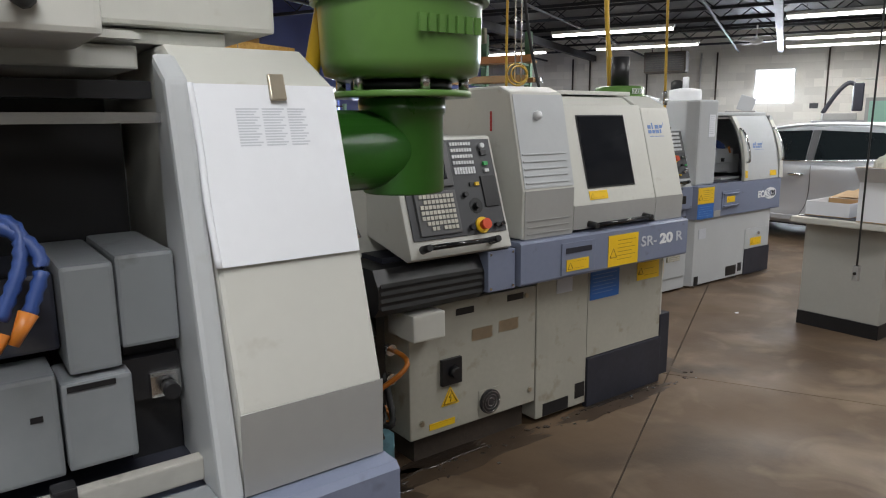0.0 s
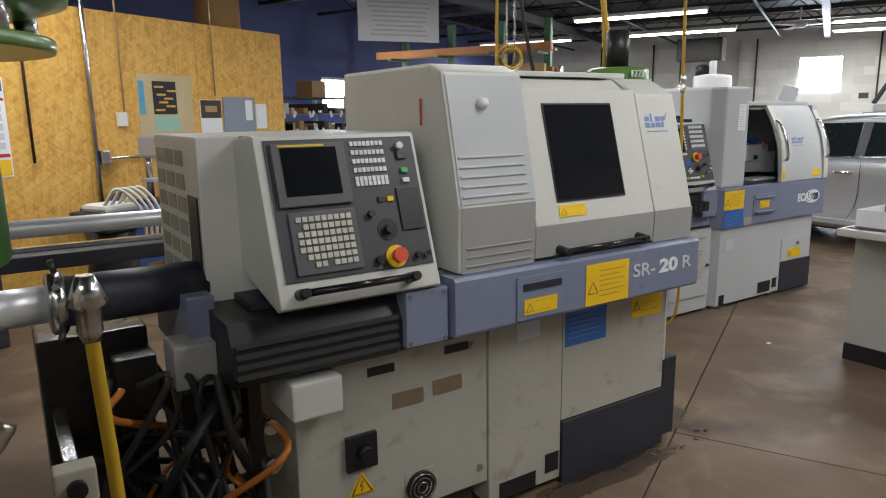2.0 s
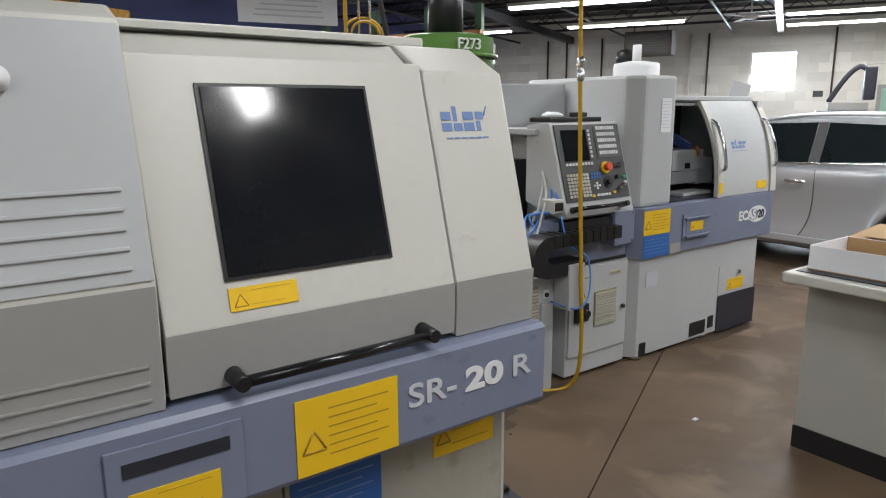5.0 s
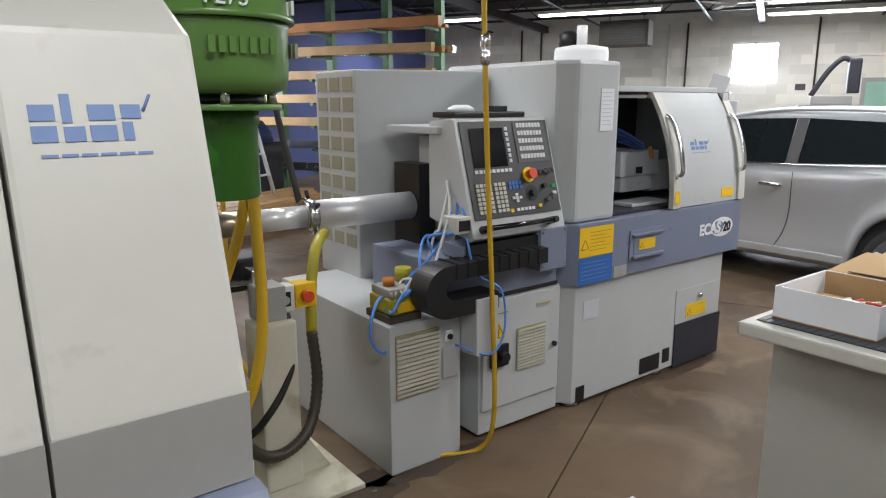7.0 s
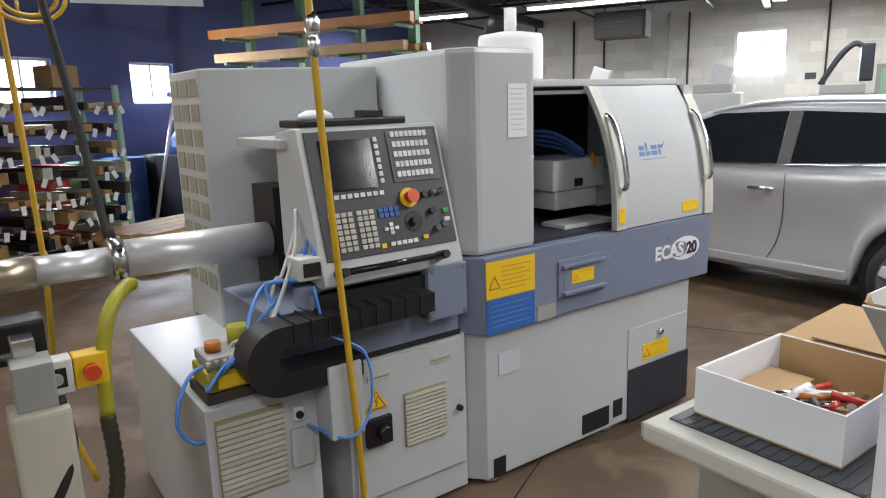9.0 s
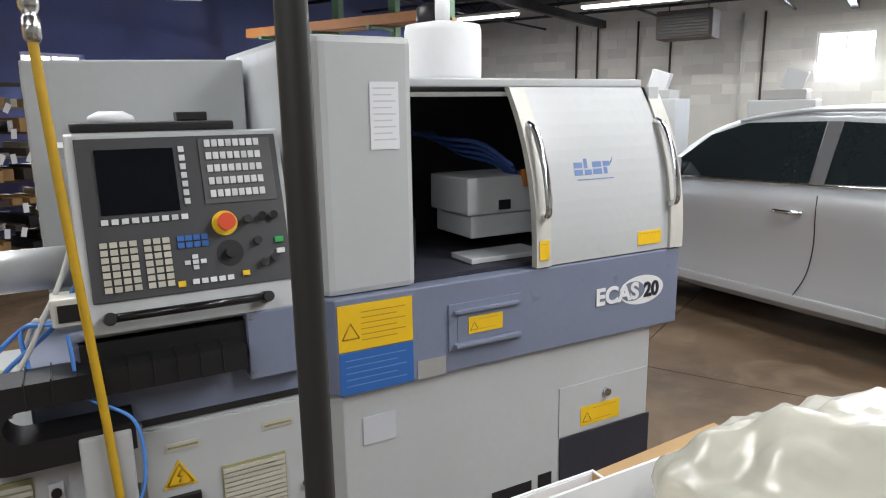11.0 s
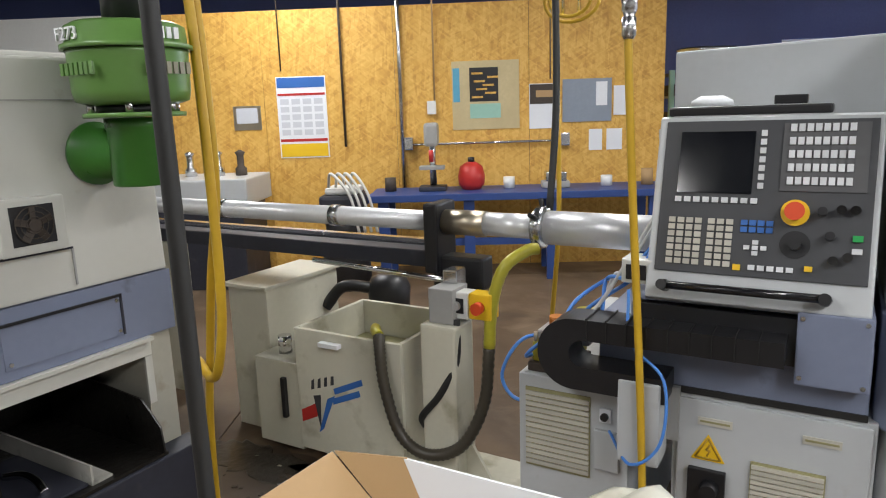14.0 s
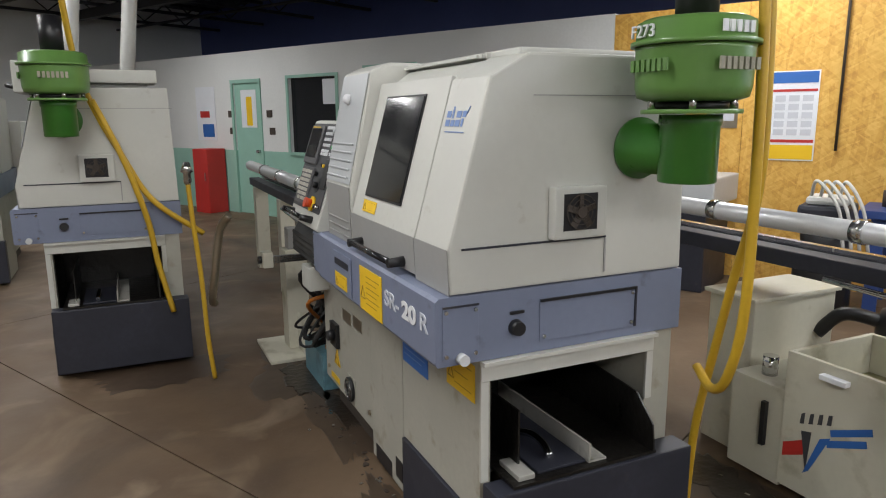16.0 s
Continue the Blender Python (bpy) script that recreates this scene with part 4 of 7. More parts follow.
        part("sill_rail", bx(X(2.2), X(2.95), Yy(2.18), Yy(2.25), 0.972, 0.984, bevel=0.003), SLIDE, t)
        part("sill_rail", bx(X(2.2), X(2.95), Yy(2.262), Yy(2.285), 0.985, 1.02, bevel=0.003), WORNALU, t, "worn pale sill rail")
        for k in range(2):
            part("coolant_hose", hose([(X(2.6), Yy(2.36 + k * 0.03), 1.4), (X(2.72 + 0.02 * k), Yy(2.3), 1.385), (X(2.775 - 0.02 * k), Yy(2.27), 1.34), (X(2.755 - k * 0.03), Yy(2.25), 1.27)], 0.009, 8, 10, 0.12), BENCHBLUE, t, "blue segmented coolant hose")
            part("nozzle", cy((X(2.755 - k * 0.03), Yy(2.25), 1.275 - 0.02 * k), (X(2.735 - k * 0.03), Yy(2.24), 1.24 - 0.02 * k), 0.012, 0.006, 12), HOSEO, t)
        fp = Face((X(2.985), Yy(2.195), 1.1), (1, 0, 0), (0, 0.125, 0.455))
        pp = part("paper_sleeve", fp.plate(0.0, 0.225, 0.205, 0.47, 0.004, 0.006), PAPER, t, "paper in a clear sleeve held by a clip")
        bm = bmesh.new()
        for i in range(14):
            for a, b in ((0.06, 0.095), (0.1, 0.135), (0.14, 0.17)):
                fp.plate(a, b - 0.004 * (i % 3), 0.432 - i * 0.0042, 0.434 - i * 0.0042, 0.0061, 0.0064, bm)
        part("print", bm, PAPERGREY, pp)
        part("clip", fp.plate(0.115, 0.14, 0.445, 0.485, 0.0065, 0.014, bevel=0.002), BRASSY, pp)
        part("taped_edge", hose([fp.at(0.002, 0.205, 0.005), fp.at(-0.001, 0.3, 0.007), fp.at(0.002, 0.38, 0.005), fp.at(0.0, 0.47, 0.007)], 0.005, 6), PAPER, pp)
        return t
    # pillar
    pil = [(Yy(2.195), 0.973), (Yy(2.19), 1.19), (Yy(2.285), 1.62), (Yy(2.36), 1.65), (Yy(3.0), 1.65), (Yy(3.0), 0.973)]
    part("pillar", px(pil, X(2.04), X(2.365), bevel=0.012), CREAM, t, "silver grey pillar with pressed ribs")
    fq = Face((X(2.04), Yy(2.19), 1.19), (1, 0, 0), (0, 0.095, 0.43))
    part("pillar_face", fq.plate(0.012, 0.32, 0.01, 0.43, 0.001, 0.003), SILVER, t)
    fr = Face((X(2.04), Yy(2.195), 0.973), (1, 0, 0), (0, -0.005, 0.217))
    part("pillar_trim", fr.plate(0.012, 0.32, 0.0, 0.217, 0.001, 0.003), GREY, t)
    for i in range(5):
        part("rib", fq.plate(0.02, 0.29, 0.03 + 0.032 * i, 0.037 + 0.032 * i, 0.003, 0.008, bevel=0.002), SILVER, t)
    for i in range(3):
        part("rib", fr.plate(0.03, 0.3, 0.02 + 0.03 * i, 0.026 + 0.03 * i, 0.003, 0.007, bevel=0.002), GREY, t)
    bm = lathe(bmesh.new(), (0, 0, 0), [(0.02, 0.0), (0.02, 0.012), (0.016, 0.022), (0.006, 0.027)], 20)
    bm.transform(fq.m(0.14, 0.335, 0.003))
    part("signal_lamp", bm, WHITEP, t, "round white lamp")
    # door with window
    dp = [(Yy(2.2), 0.985), (Yy(2.195), 1.1), (Yy(2.325), 1.57), (Yy(2.345), 1.57), (Yy(2.237), 1.1), (Yy(2.237), 0.985)]
    part("sliding_door", px(dp, X(2.37), X(2.98), bevel=0.004), CREAM, t, "cream sliding door with smoked window")
    fd2 = Face((X(2.37), Yy(2.195), 1.1), (1, 0, 0), (0, 0.13, 0.47))
    part("window_seal", fd2.plate(0.112, 0.462, 0.075, 0.435, 0.001, 0.004), BLACK, t)
    part("window_pane", fd2.plate(0.12, 0.455, 0.083, 0.428, 0.0045, 0.0065), SMOKED, t, "smoked plastic window")
    label_plate(fd2, 0.115, 0.245, 0.02, 0.062, t, lines=2)
    fd3 = Face((X(2.37), Yy(2.2), 0.985), (1, 0, 0), (0, -0.005, 0.115))
    part("lower_trim", fd3.plate(0.0, 0.61, 0.0, 0.113, 0.001, 0.003), GREY, t)
    bar_handle(fd3, 0.11, 0.52, 0.02, t, dt=0.004)
    # left block: vented case, bar channel, control panel
    part("rear_case", bx(X(1.32), X(2.03), Yy(2.5), Yy(3.1), 0.8, 1.43, bevel=0.006), CREAM, t)
    fv = Face((X(1.32), Yy(3.1), 0.8), (0, -1, 0), (0, 0, 1))
    for j in range(6):
        for i in range(3):
            part("vent", fv.plate(0.04 + 0.14 * i, 0.15 + 0.14 * i, 0.16 + 0.075 * j, 0.21 + 0.075 * j, 0.001, 0.003), VENT, t)
    part("bar_opening", fv.plate(0.47, 0.58, 0.1, 0.45, 0.001, 0.006), BLACK, t)
    part("case_lip", bx(X(1.45), X(1.97), Yy(2.47), Yy(2.5), 1.36, 1.43), GREY, t)
    part("way_cover", px([(Yy(2.2), 0.78), (Yy(2.2), 0.86), (Yy(2.24), 0.93), (Yy(2.6), 0.93), (Yy(2.6), 0.74), (Yy(2.24), 0.74)], X(1.3), X(1.83)), BLACK, t, "black rubber way cover")
    for i in range(4):
        part("cover_fold", px([(Yy(2.195), 0.775 + i * 0.03), (Yy(2.2), 0.79 + i * 0.03), (Yy(2.21), 0.775 + i * 0.03)], X(1.31), X(1.82)), RUBBER, t)
    part("bed", bx(X(1.4), X(2.02), Yy(2.33), Yy(2.9), 0.71, 0.95), CHARCOAL, t)
    part("band_box", bx(X(1.83), X(1.985), Yy(2.175), Yy(2.4), 0.77, 0.95, bevel=0.005), BLUEGREY, t, "blue grey cover plate")
    fs_ = Face((X(1.83), Yy(2.175), 0.77), (1, 0, 0), (0, 0, 1))
    for s_, t_ in ((0.015, 0.015), (0.14, 0.015), (0.015, 0.165), (0.14, 0.165)):
        part("screw", fs_.knob(s_, t_, 0.0, 0.003, 0.006, seg=8), STEEL, t)
    part("side_plate", bx(X(1.24), X(1.32), Yy(2.42), Yy(2.9), 0.76, 0.97, bevel=0.005), BLUEGREY, t)
    part("terminal_box", bx(X(1.46), X(1.62), Yy(2.2), Yy(2.4), 0.61, 0.725, bevel=0.008), CREAM, t, "cream terminal box")
    control_panel_a(t, ox, oy)
    return t


lathe_a = lathe_sr(0, 0, False, "cream and blue grey swiss lathe with closed door and control panel")
lathe_c = lathe_sr(-2.69, -1.31, True, "cream swiss lathe with open door and paper clipped on")
mist_filter(3.42, 2.82, 1.27, "F273", "green mist filter drum on the lathe end wall", 3.217, 0.86)
mist_filter(0.745, 1.15, 1.36, "", "green mist filter drum with dark elbow", 0.527, 0.9)
f_a = Face((2.04, 2.62, 1.45), (0, -1, 0), (0, 0, 1))
lettering("chalk_mark", "1", 0.13, f_a, 0.18, 0.0, 0.0005, REDP, lathe_a)


# ---- the wide lathe with the grey sliding door ----
def lathe_ecas():
    t = thing("lathe_machine", (5.7, 3.9, 0), "grey swiss lathe with open sliding door and blue band", "lathe", "lathes in the row")
    part("base", px([(5.22, 4.35), (5.22, 3.55), (5.29, 3.47), (6.55, 3.47), (6.55, 4.35)], 0.02, 0.625, "z", bevel=0.006), SILVER, t, "light grey base cabinet")
    part("band", px([(5.2, 4.38), (5.2, 3.53), (5.27, 3.445), (6.66, 3.445), (6.66, 4.38)], 0.625, 0.92, "z", bevel=0.006), BLUEGREY, t, "blue grey band")
    f = Face((5.27, 3.445, 0.625), (1, 0, 0), (0, 0, 1))
    label_plate(f, 0.005, 0.245, 0.135, 0.275, t, lines=6)
    label_plate(f, 0.005, 0.245, 0.0, 0.13, t, BLUELAB, PALEBLUE, 5, False, "blue_label")
    part("inset_frame", f.plate(0.37, 0.65, 0.07, 0.225, 0.001, 0.007, bevel=0.002), BLUEGREY, t)
    part("inset_grip", f.plate(0.4, 0.62, 0.1, 0.19, 0.007, 0.009), BLUEGREY, t)
    part("grip_shade", f.plate(0.385, 0.635, 0.193, 0.205, 0.007, 0.022, bevel=0.003), BLUEGREY, t)
    part("grip_lip", f.plate(0.385, 0.635, 0.083, 0.097, 0.007, 0.03, bevel=0.004), BLUEGREY, t)
    label_plate(f, 0.44, 0.57, 0.12, 0.175, t, lines=2, d=0.0095)
    part("small_plate", f.plate(0.26, 0.36, 0.0, 0.06, 0.001, 0.003), GREY, t)
    bm = lathe(bmesh.new(), (0, 0, 0), [(0.11, 0.0005), (0.11, 0.0015)], 40)
    bm.transform(f.m(1.2, 0.155) @ Matrix.Diagonal((1.0, 0.5, 1, 1)))
    el = part("oval_badge", bm, WHITEP, t, "white oval badge")
    bm = lathe(bmesh.new(), (0, 0, 0), [(0.06, 0.0016), (0.06, 0.002)], 30)
    bm.transform(f.m(1.155, 0.155) @ Matrix.Diagonal((1.0, 0.62, 1, 1)))
    part("badge_core", bm, BLUEGREY, el)
    lettering("model_mark", "ECAS", 0.085, f, 0.975, 0.127, 0.0022, WHITEP, t, stretch=1.05, bold=0.003)
    lettering("model_mark", "20", 0.075, f, 1.21, 0.128, 0.002, CHARCOAL, t, bold=0.003)
    # base marks
    g = Face((5.27, 3.47, 0.0), (1, 0, 0), (0, 0, 1))
    part("id_plate", g.plate(0.08, 0.19, 0.44, 0.53, 0.001, 0.004), PAPERGREY, t)
    part("drawer", g.plate(0.84, 1.265, 0.265, 0.455, 0.001, 0.004), SILVER, t)
    part("drawer_lock", g.knob(1.06, 0.4, 0.004, 0.02, 0.014), CHROME, t)
    label_plate(g, 0.94, 1.13, 0.285, 0.36, t, lines=2, d=0.0045)
    part("skirt", g.plate(0.845, 1.29, 0.01, 0.26, 0.001, 0.008, bevel=0.003), CHARCOAL, t, "charcoal skirt")
    for a, b, za, zb in ((0.05, 0.11, 0.02, 0.1), (0.55, 0.72, 0.04, 0.13), (0.75, 0.81, 0.06, 0.14)):
        part("foot_slot", g.plate(a, b, za, zb, 0.001, 0.004), BLACK, t)
    for x in (5.33, 6.0, 6.45):
        part("levelling_foot", cy((x, 3.52, 0.0), (x, 3.52, 0.03), 0.05), STEEL, t)
    # pillar
    part("pillar", px([(5.205, 4.35), (5.205, 3.56), (5.265, 3.47), (5.545, 3.47), (5.545, 4.35)], 0.921, 1.655, "z", bevel=0.02), SILVER, t, "light grey pillar")
    fp = Face((5.24, 3.47, 0.92), (1, 0, 0), (0, 0, 1))
    pn = part("notice", fp.plate(0.17, 0.26, 0.42, 0.61, 0.001, 0.003), PAPER, t, "small white instruction sheet")
    bm = bmesh.new()
    for i in range(9):
        fp.plate(0.18, 0.25 - 0.012 * (i % 2), 0.59 - 0.018 * i, 0.594 - 0.018 * i, 0.003, 0.0034, bm)
    part("print", bm, PAPERGREY, pn)
    # work room, left open
    part("hood_back", bx(5.525, 6.64, 4.2, 4.36, 0.921, 1.52), GREY, t)
    # black sheets before the grey back put the opening's shade into colour
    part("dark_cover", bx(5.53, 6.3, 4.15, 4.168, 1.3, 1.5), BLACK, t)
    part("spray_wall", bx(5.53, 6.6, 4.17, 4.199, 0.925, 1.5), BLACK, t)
    part("hood_roof", bx(5.525, 6.6, 3.62, 4.36, 1.521, 1.55, bevel=0.006), SILVER, t)
    part("hood_end", bx(6.6, 6.65, 3.58, 4.19, 0.921, 1.52), SILVER, t)
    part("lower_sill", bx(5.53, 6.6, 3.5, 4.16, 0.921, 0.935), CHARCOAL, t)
    part("spindle_block", bx(5.87, 6.2, 3.7, 3.98, 1.075, 1.21, bevel=0.01), SILVER, t)
    part("spindle_block", bx(5.89, 6.16, 3.71, 3.97, 0.99, 1.074, bevel=0.008), SILVER, t)
    part("spindle_block", bx(6.205, 6.4, 3.75, 4.1, 0.97, 1.15, bevel=0.01), SILVER, t)
    part("block_port", bx(6.0, 6.05, 3.694, 3.699, 1.09, 1.125), BLACK, t)
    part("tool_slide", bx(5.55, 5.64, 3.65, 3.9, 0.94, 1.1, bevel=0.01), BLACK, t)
    part("tool_slide", bx(5.8, 6.1, 3.56, 3.7, 0.936, 0.955, bevel=0.004), SILVER, t)
    part("work_light", cy((5.6, 3.8, 1.38), (5.6, 3.8, 1.47), 0.03), BLACK, t)
    part("door_rail", bx(5.53, 6.0, 3.62, 3.64, 1.49, 1.505), STEEL, t)
    for k in range(4):
        part("coolant_hose", hose([(5.85 + 0.03 * k, 4.1, 1.36), (5.92 + 0.03 * k, 4.0, 1.34 - 0.02 * k), (6.02 + 0.02 * k, 3.85, 1.32 - 0.025 * k), (6.08 + 0.01 * k, 3.72, 1.24 - 0.02 * k)], 0.009, 8, 8, 0.12), BENCHBLUE, t, "blue segmented coolant hose")
    part("nozzle", cy((6.1, 3.69, 1.23), (6.1, 3.67, 1.17), 0.012, 0.007), HOSEO, t)
    # curved sliding door
    prof = []
    n = 14
    for i in range(n + 1):
        a = i / n
        prof.append((3.45 + 0.17 * a ** 2.4, 0.925 + 0.595 * a))
    inner = [(y + 0.03, z) for y, z in prof[::-1]]
    part("sliding_door", px(prof + inner, 6.02, 6.655), SILVER, t, "curved silver grey sliding door")
    for xa, xb in ((5.98, 6.04), (6.6, 6.665)):
        edge = [(y - 0.012, z) for y, z in prof]
        part("door_edge", px(edge + [(y + 0.028, z) for y, z in edge[::-1]], xa, xb), CREAM, t)

    def on_door(z):
        return 3.45 + 0.17 * ((z - 0.925) / 0.595) ** 2.4
    for x in (6.01, 6.6):
        part("door_handle", hose([(x, on_door(1.4) - 0.01, 1.4), (x, on_door(1.38) - 0.045, 1.37), (x, on_door(1.25) - 0.05, 1.25), (x, on_door(1.12) - 0.045, 1.12), (x, on_door(1.1) - 0.01, 1.09)], 0.012, 10), CHROME, t, "curved chrome door handle")
    fd = Face((5.9, on_door(1.2), 1.2), (1, 0, 0), (0, on_door(1.26) - on_door(1.2), 0.06))
    logo_bars(fd, 0.27, 0.02, 0.18, 0.06, t)
    fy = Face((5.9, 3.449, 0.93), (1, 0, 0), (0, 0.004, 0.08))
    label_plate(fy, 0.545, 0.66, 0.02, 0.07, t, lines=1, triangle=False)
    label_plate(fy, 0.09, 0.13, 0.02, 0.085, t, lines=1, triangle=False, d=0.014)
    # rear cabinet with its vent grid
    part("rear_cabinet", px([(4.55, 4.6), (4.55, 4.2), (5.19, 4.0), (5.19, 4.6)], 0.6, 1.62, "z", bevel=0.008), SILVER, t, "tall light grey rear cabinet")
    fv = Face((4.55, 4.6, 0.6), (0, -1, 0), (0, 0, 1))
    for j in range(9):
        for i in range(3):
            part("vent", fv.plate(0.03 + 0.125 * i, 0.125 + 0.125 * i, 0.17 + 0.094 * j, 0.235 + 0.094 * j, 0.001, 0.003), VENT, t)
    part("head_case", bx(4.76, 5.18, 3.72, 3.99, 0.85, 1.32, bevel=0.006), SILVER, t)
    part("case_lid", bx(4.62, 5.18, 3.66, 4.05, 1.34, 1.37, bevel=0.004), SILVER, t)
    part("bar_opening", bx(4.66, 4.75, 3.85, 4.05, 0.8, 1.2), BLACK, t)
    part("bed", bx(4.5, 5.19, 3.5, 4.0, 0.65, 0.84, bevel=0.008), BLUEGREY, t)
    part("bed_step", bx(4.6, 4.9, 3.47, 3.6, 0.845, 0.9, bevel=0.006), BLUEGREY, t)
    part("band_box", bx(5.02, 5.185, 3.44, 3.6, 0.735, 0.925, bevel=0.005), BLUEGREY, t, "blue grey cover plate")
    part("way_cover", bx(4.62, 5.02, 3.46, 3.499, 0.775, 0.9), BLACK, t)
    part("bed_gasket", bx(4.72, 5.19, 3.493, 3.499, 0.642, 0.66), RUBBER, t)
    fs_ = Face((5.02, 3.44, 0.735), (1, 0, 0), (0, 0, 1))
    for s_, t_ in ((0.012, 0.02), (0.15, 0.015), (0.012, 0.175), (0.15, 0.175)):
        part("screw", fs_.knob(s_, t_, 0.0, 0.003, 0.006, seg=8), STEEL, t)
    # electrical cabinets
    part("electric_cabinet", bx(4.72, 5.215, 3.5, 4.2, 0.02, 0.64, bevel=0.006), SILVER, t, "grey electrical cabinet")
    h = Face((4.72, 3.5, 0.0), (1, 0, 0), (0, 0, 1))
    part("cabinet_door", h.plate(0.015, 0.485, 0.13, 0.63, 0.001, 0.012, bevel=0.004), SILVER, t)
    h = Face((4.72, 3.488, 0.0), (1, 0, 0), (0, 0, 1))
    gr = part("grille", h.plate(0.21, 0.39, 0.28, 0.48, 0.001, 0.005), OLIVE, t, "cream louvred grille")
    for i in range(13):
        part("louvre", h.plate(0.213, 0.387, 0.284 + 0.0148 * i, 0.2945 + 0.0148 * i, 0.005, 0.011), KEY, gr)
    for s0 in (0.07, 0.33):
        part("slot", h.plate(s0, s0 + 0.09, 0.56, 0.582, 0.001, 0.004), KEY, t)
        part("slot_gap", h.plate(s0 + 0.006, s0 + 0.084, 0.568, 0.574, 0.004, 0.005), OLIVE, t)
    hazard_triangle(h, 0.1, 0.49, 0.045, t)
    sw = part("main_switch", h.plate(0.05, 0.15, 0.33, 0.43, 0.001, 0.02, bevel=0.003), BLACK, t, "black rotary main switch")
    part("switch_knob", h.knob(0.11, 0.38, 0.02, 0.05, 0.026, 0.022), BLACK, sw)
    part("lock", h.knob(0.45, 0.36, 0.001, 0.015, 0.012), BLACK, t)
    part("terminal_box", bx(4.595, 4.71, 3.365, 3.472, 0.46, 0.7, bevel=0.006), SILVER, t, "grey terminal box")
    part("box_bracket", bx(4.68, 4.74, 3.4725, 3.499, 0.5, 0.66), GREY, t)
    # control panel
    poly = [(3.445, 0.925), (3.47, 0.91), (3.75, 0.98), (3.75, 1.39), (3.6, 1.405), (3.585, 1.4)]
    part("control_case", px(poly, 4.642, 5.176, bevel=0.006), SILVER, t, "light grey sloped control cabinet")
    dy, dz = 0.14, 0.475
    Ht = math.hypot(dy, dz)
    c = Face((4.655, 3.445, 0.925), (1, 0, 0), (0, dy, dz))
    part("fascia", c.plate(0.008, 0.507, 0.075, Ht - 0.01, 0.001, 0.006, bevel=0.002), PANEL, t, "dark grey control fascia")
    c2 = Face(c.at(0, 0, 0.006), c.r, c.u)
    part("screen", c2.plate(0.05, 0.235, 0.29, 0.455, 0.001, 0.004), SCREEN, t, "dark monitor screen")
    part("keypad_plate", c2.plate(0.3, 0.49, 0.3, 0.475, 0.0005, 0.004), PANEL2, t)
    c3 = Face(c.at(0, 0, 0.01), c.r, c.u)
    for j in range(5):
        key_grid(c3, t, 0.322, 0.462 - 0.034 * j, 8, 1, 0.0185, 0.02, 0.014, 0.019, KEYW)
    key_grid(c2, t, 0.255, 0.45, 1, 7, 0.02, 0.023, 0.014, 0.015, KEYW)
    key_grid(c2, t, 0.055, 0.272, 9, 1, 0.0235, 0.02, 0.016, 0.014, KEYW)
    key_grid(c2, t, 0.045, 0.215, 4, 7, 0.0225, 0.0185, 0.017, 0.014, KEY)
    key_grid(c2, t, 0.145, 0.215, 3, 7, 0.0225, 0.0185, 0.017, 0.014, KEY)
    key_grid(c2, t, 0.225, 0.215, 4, 2, 0.02, 0.018, 0.016, 0.014, BLUELAB)
    key_grid(c2, t, 0.235, 0.165, 3, 3, 0.02, 0.014, 0.014, 0.011, KEYW, skip=((0, 0), (2, 0), (0, 2), (2, 2)))
    key_grid(c2, t, 0.25, 0.1, 5, 1, 0.022, 0.018, 0.016, 0.013, KEYW)
    key_grid(c2, t, 0.215, 0.098, 1, 1, 0.02, 0.018, 0.018, 0.015, YELLOW)
    st = part("emergency_stop", c2.knob(0.34, 0.245, 0, 0.01, 0.033, seg=24), YELLOW, t, "yellow ring under a red stop button")
    part("button", c2.knob(0.34, 0.245, 0.01, 0.04, 0.019, 0.023, seg=20), RED, st)
    part("dial_plate", c2.knob(0.345, 0.165, 0, 0.002, 0.035, seg=26), BLACK, t)
    part("dial", c2.knob(0.345, 0.165, 0.002, 0.022, 0.014), BLACK, t)
    for s, tt, m in ((0.4, 0.25, BLACK), (0.44, 0.255, CHROME), (0.47, 0.255, CHROME), (0.42, 0.19, BLACK), (0.43, 0.13, CHROME), (0.46, 0.14, CHROME)):
        part("selector", c2.knob(s, tt, 0, 0.02, 0.011), m, t)
    part("push_button", c2.plate(0.468, 0.49, 0.18, 0.195, 0, 0.008), GREENB, t)
    part("push_button", c2.plate(0.468, 0.49, 0.15, 0.163, 0, 0.008), KEYW, t)
    part("push_button", c2.plate(0.37, 0.388, 0.1, 0.113, 0, 0.008), YELLOW, t)
    bar_handle(c, 0.04, 0.42, 0.035, t)
    part("bracket", bx(4.57, 4.655, 3.47, 3.56, 0.95, 1.02, bevel=0.006), CREAM, t)
    part("bracket_hole", bx(4.585, 4.64, 3.465, 3.4695, 0.963, 1.005), BLACK, t)
    # cable chain loop
    loop = []
    for i in range(24):
        a = math.pi / 2 + math.pi * i / 23
        loop.append((4.46 + 0.105 * math.cos(a), 0.75 + 0.105 * math.sin(a)))
    outer = [(5.0, 0.86), *loop, (4.72, 0.645)]
    inn = [(4.49 + 0.04 * math.cos(math.pi / 2 + math.pi * i / 23), 0.755 + 0.04 * math.sin(math.pi / 2 + math.pi * i / 23)) for i in range(24)]
    part("cable_chain", px(outer + [(4.72, 0.715)] + inn[::-1] + [(5.0, 0.795)], 3.375, 3.49, "y"), BLACK, t, "black plastic cable chain")
    for i in range(9):
        part("chain_link", bx(4.5 + 0.055 * i, 4.503 + 0.055 * i, 3.371, 3.494, 0.795, 0.862), RUBBER, t)
    return t


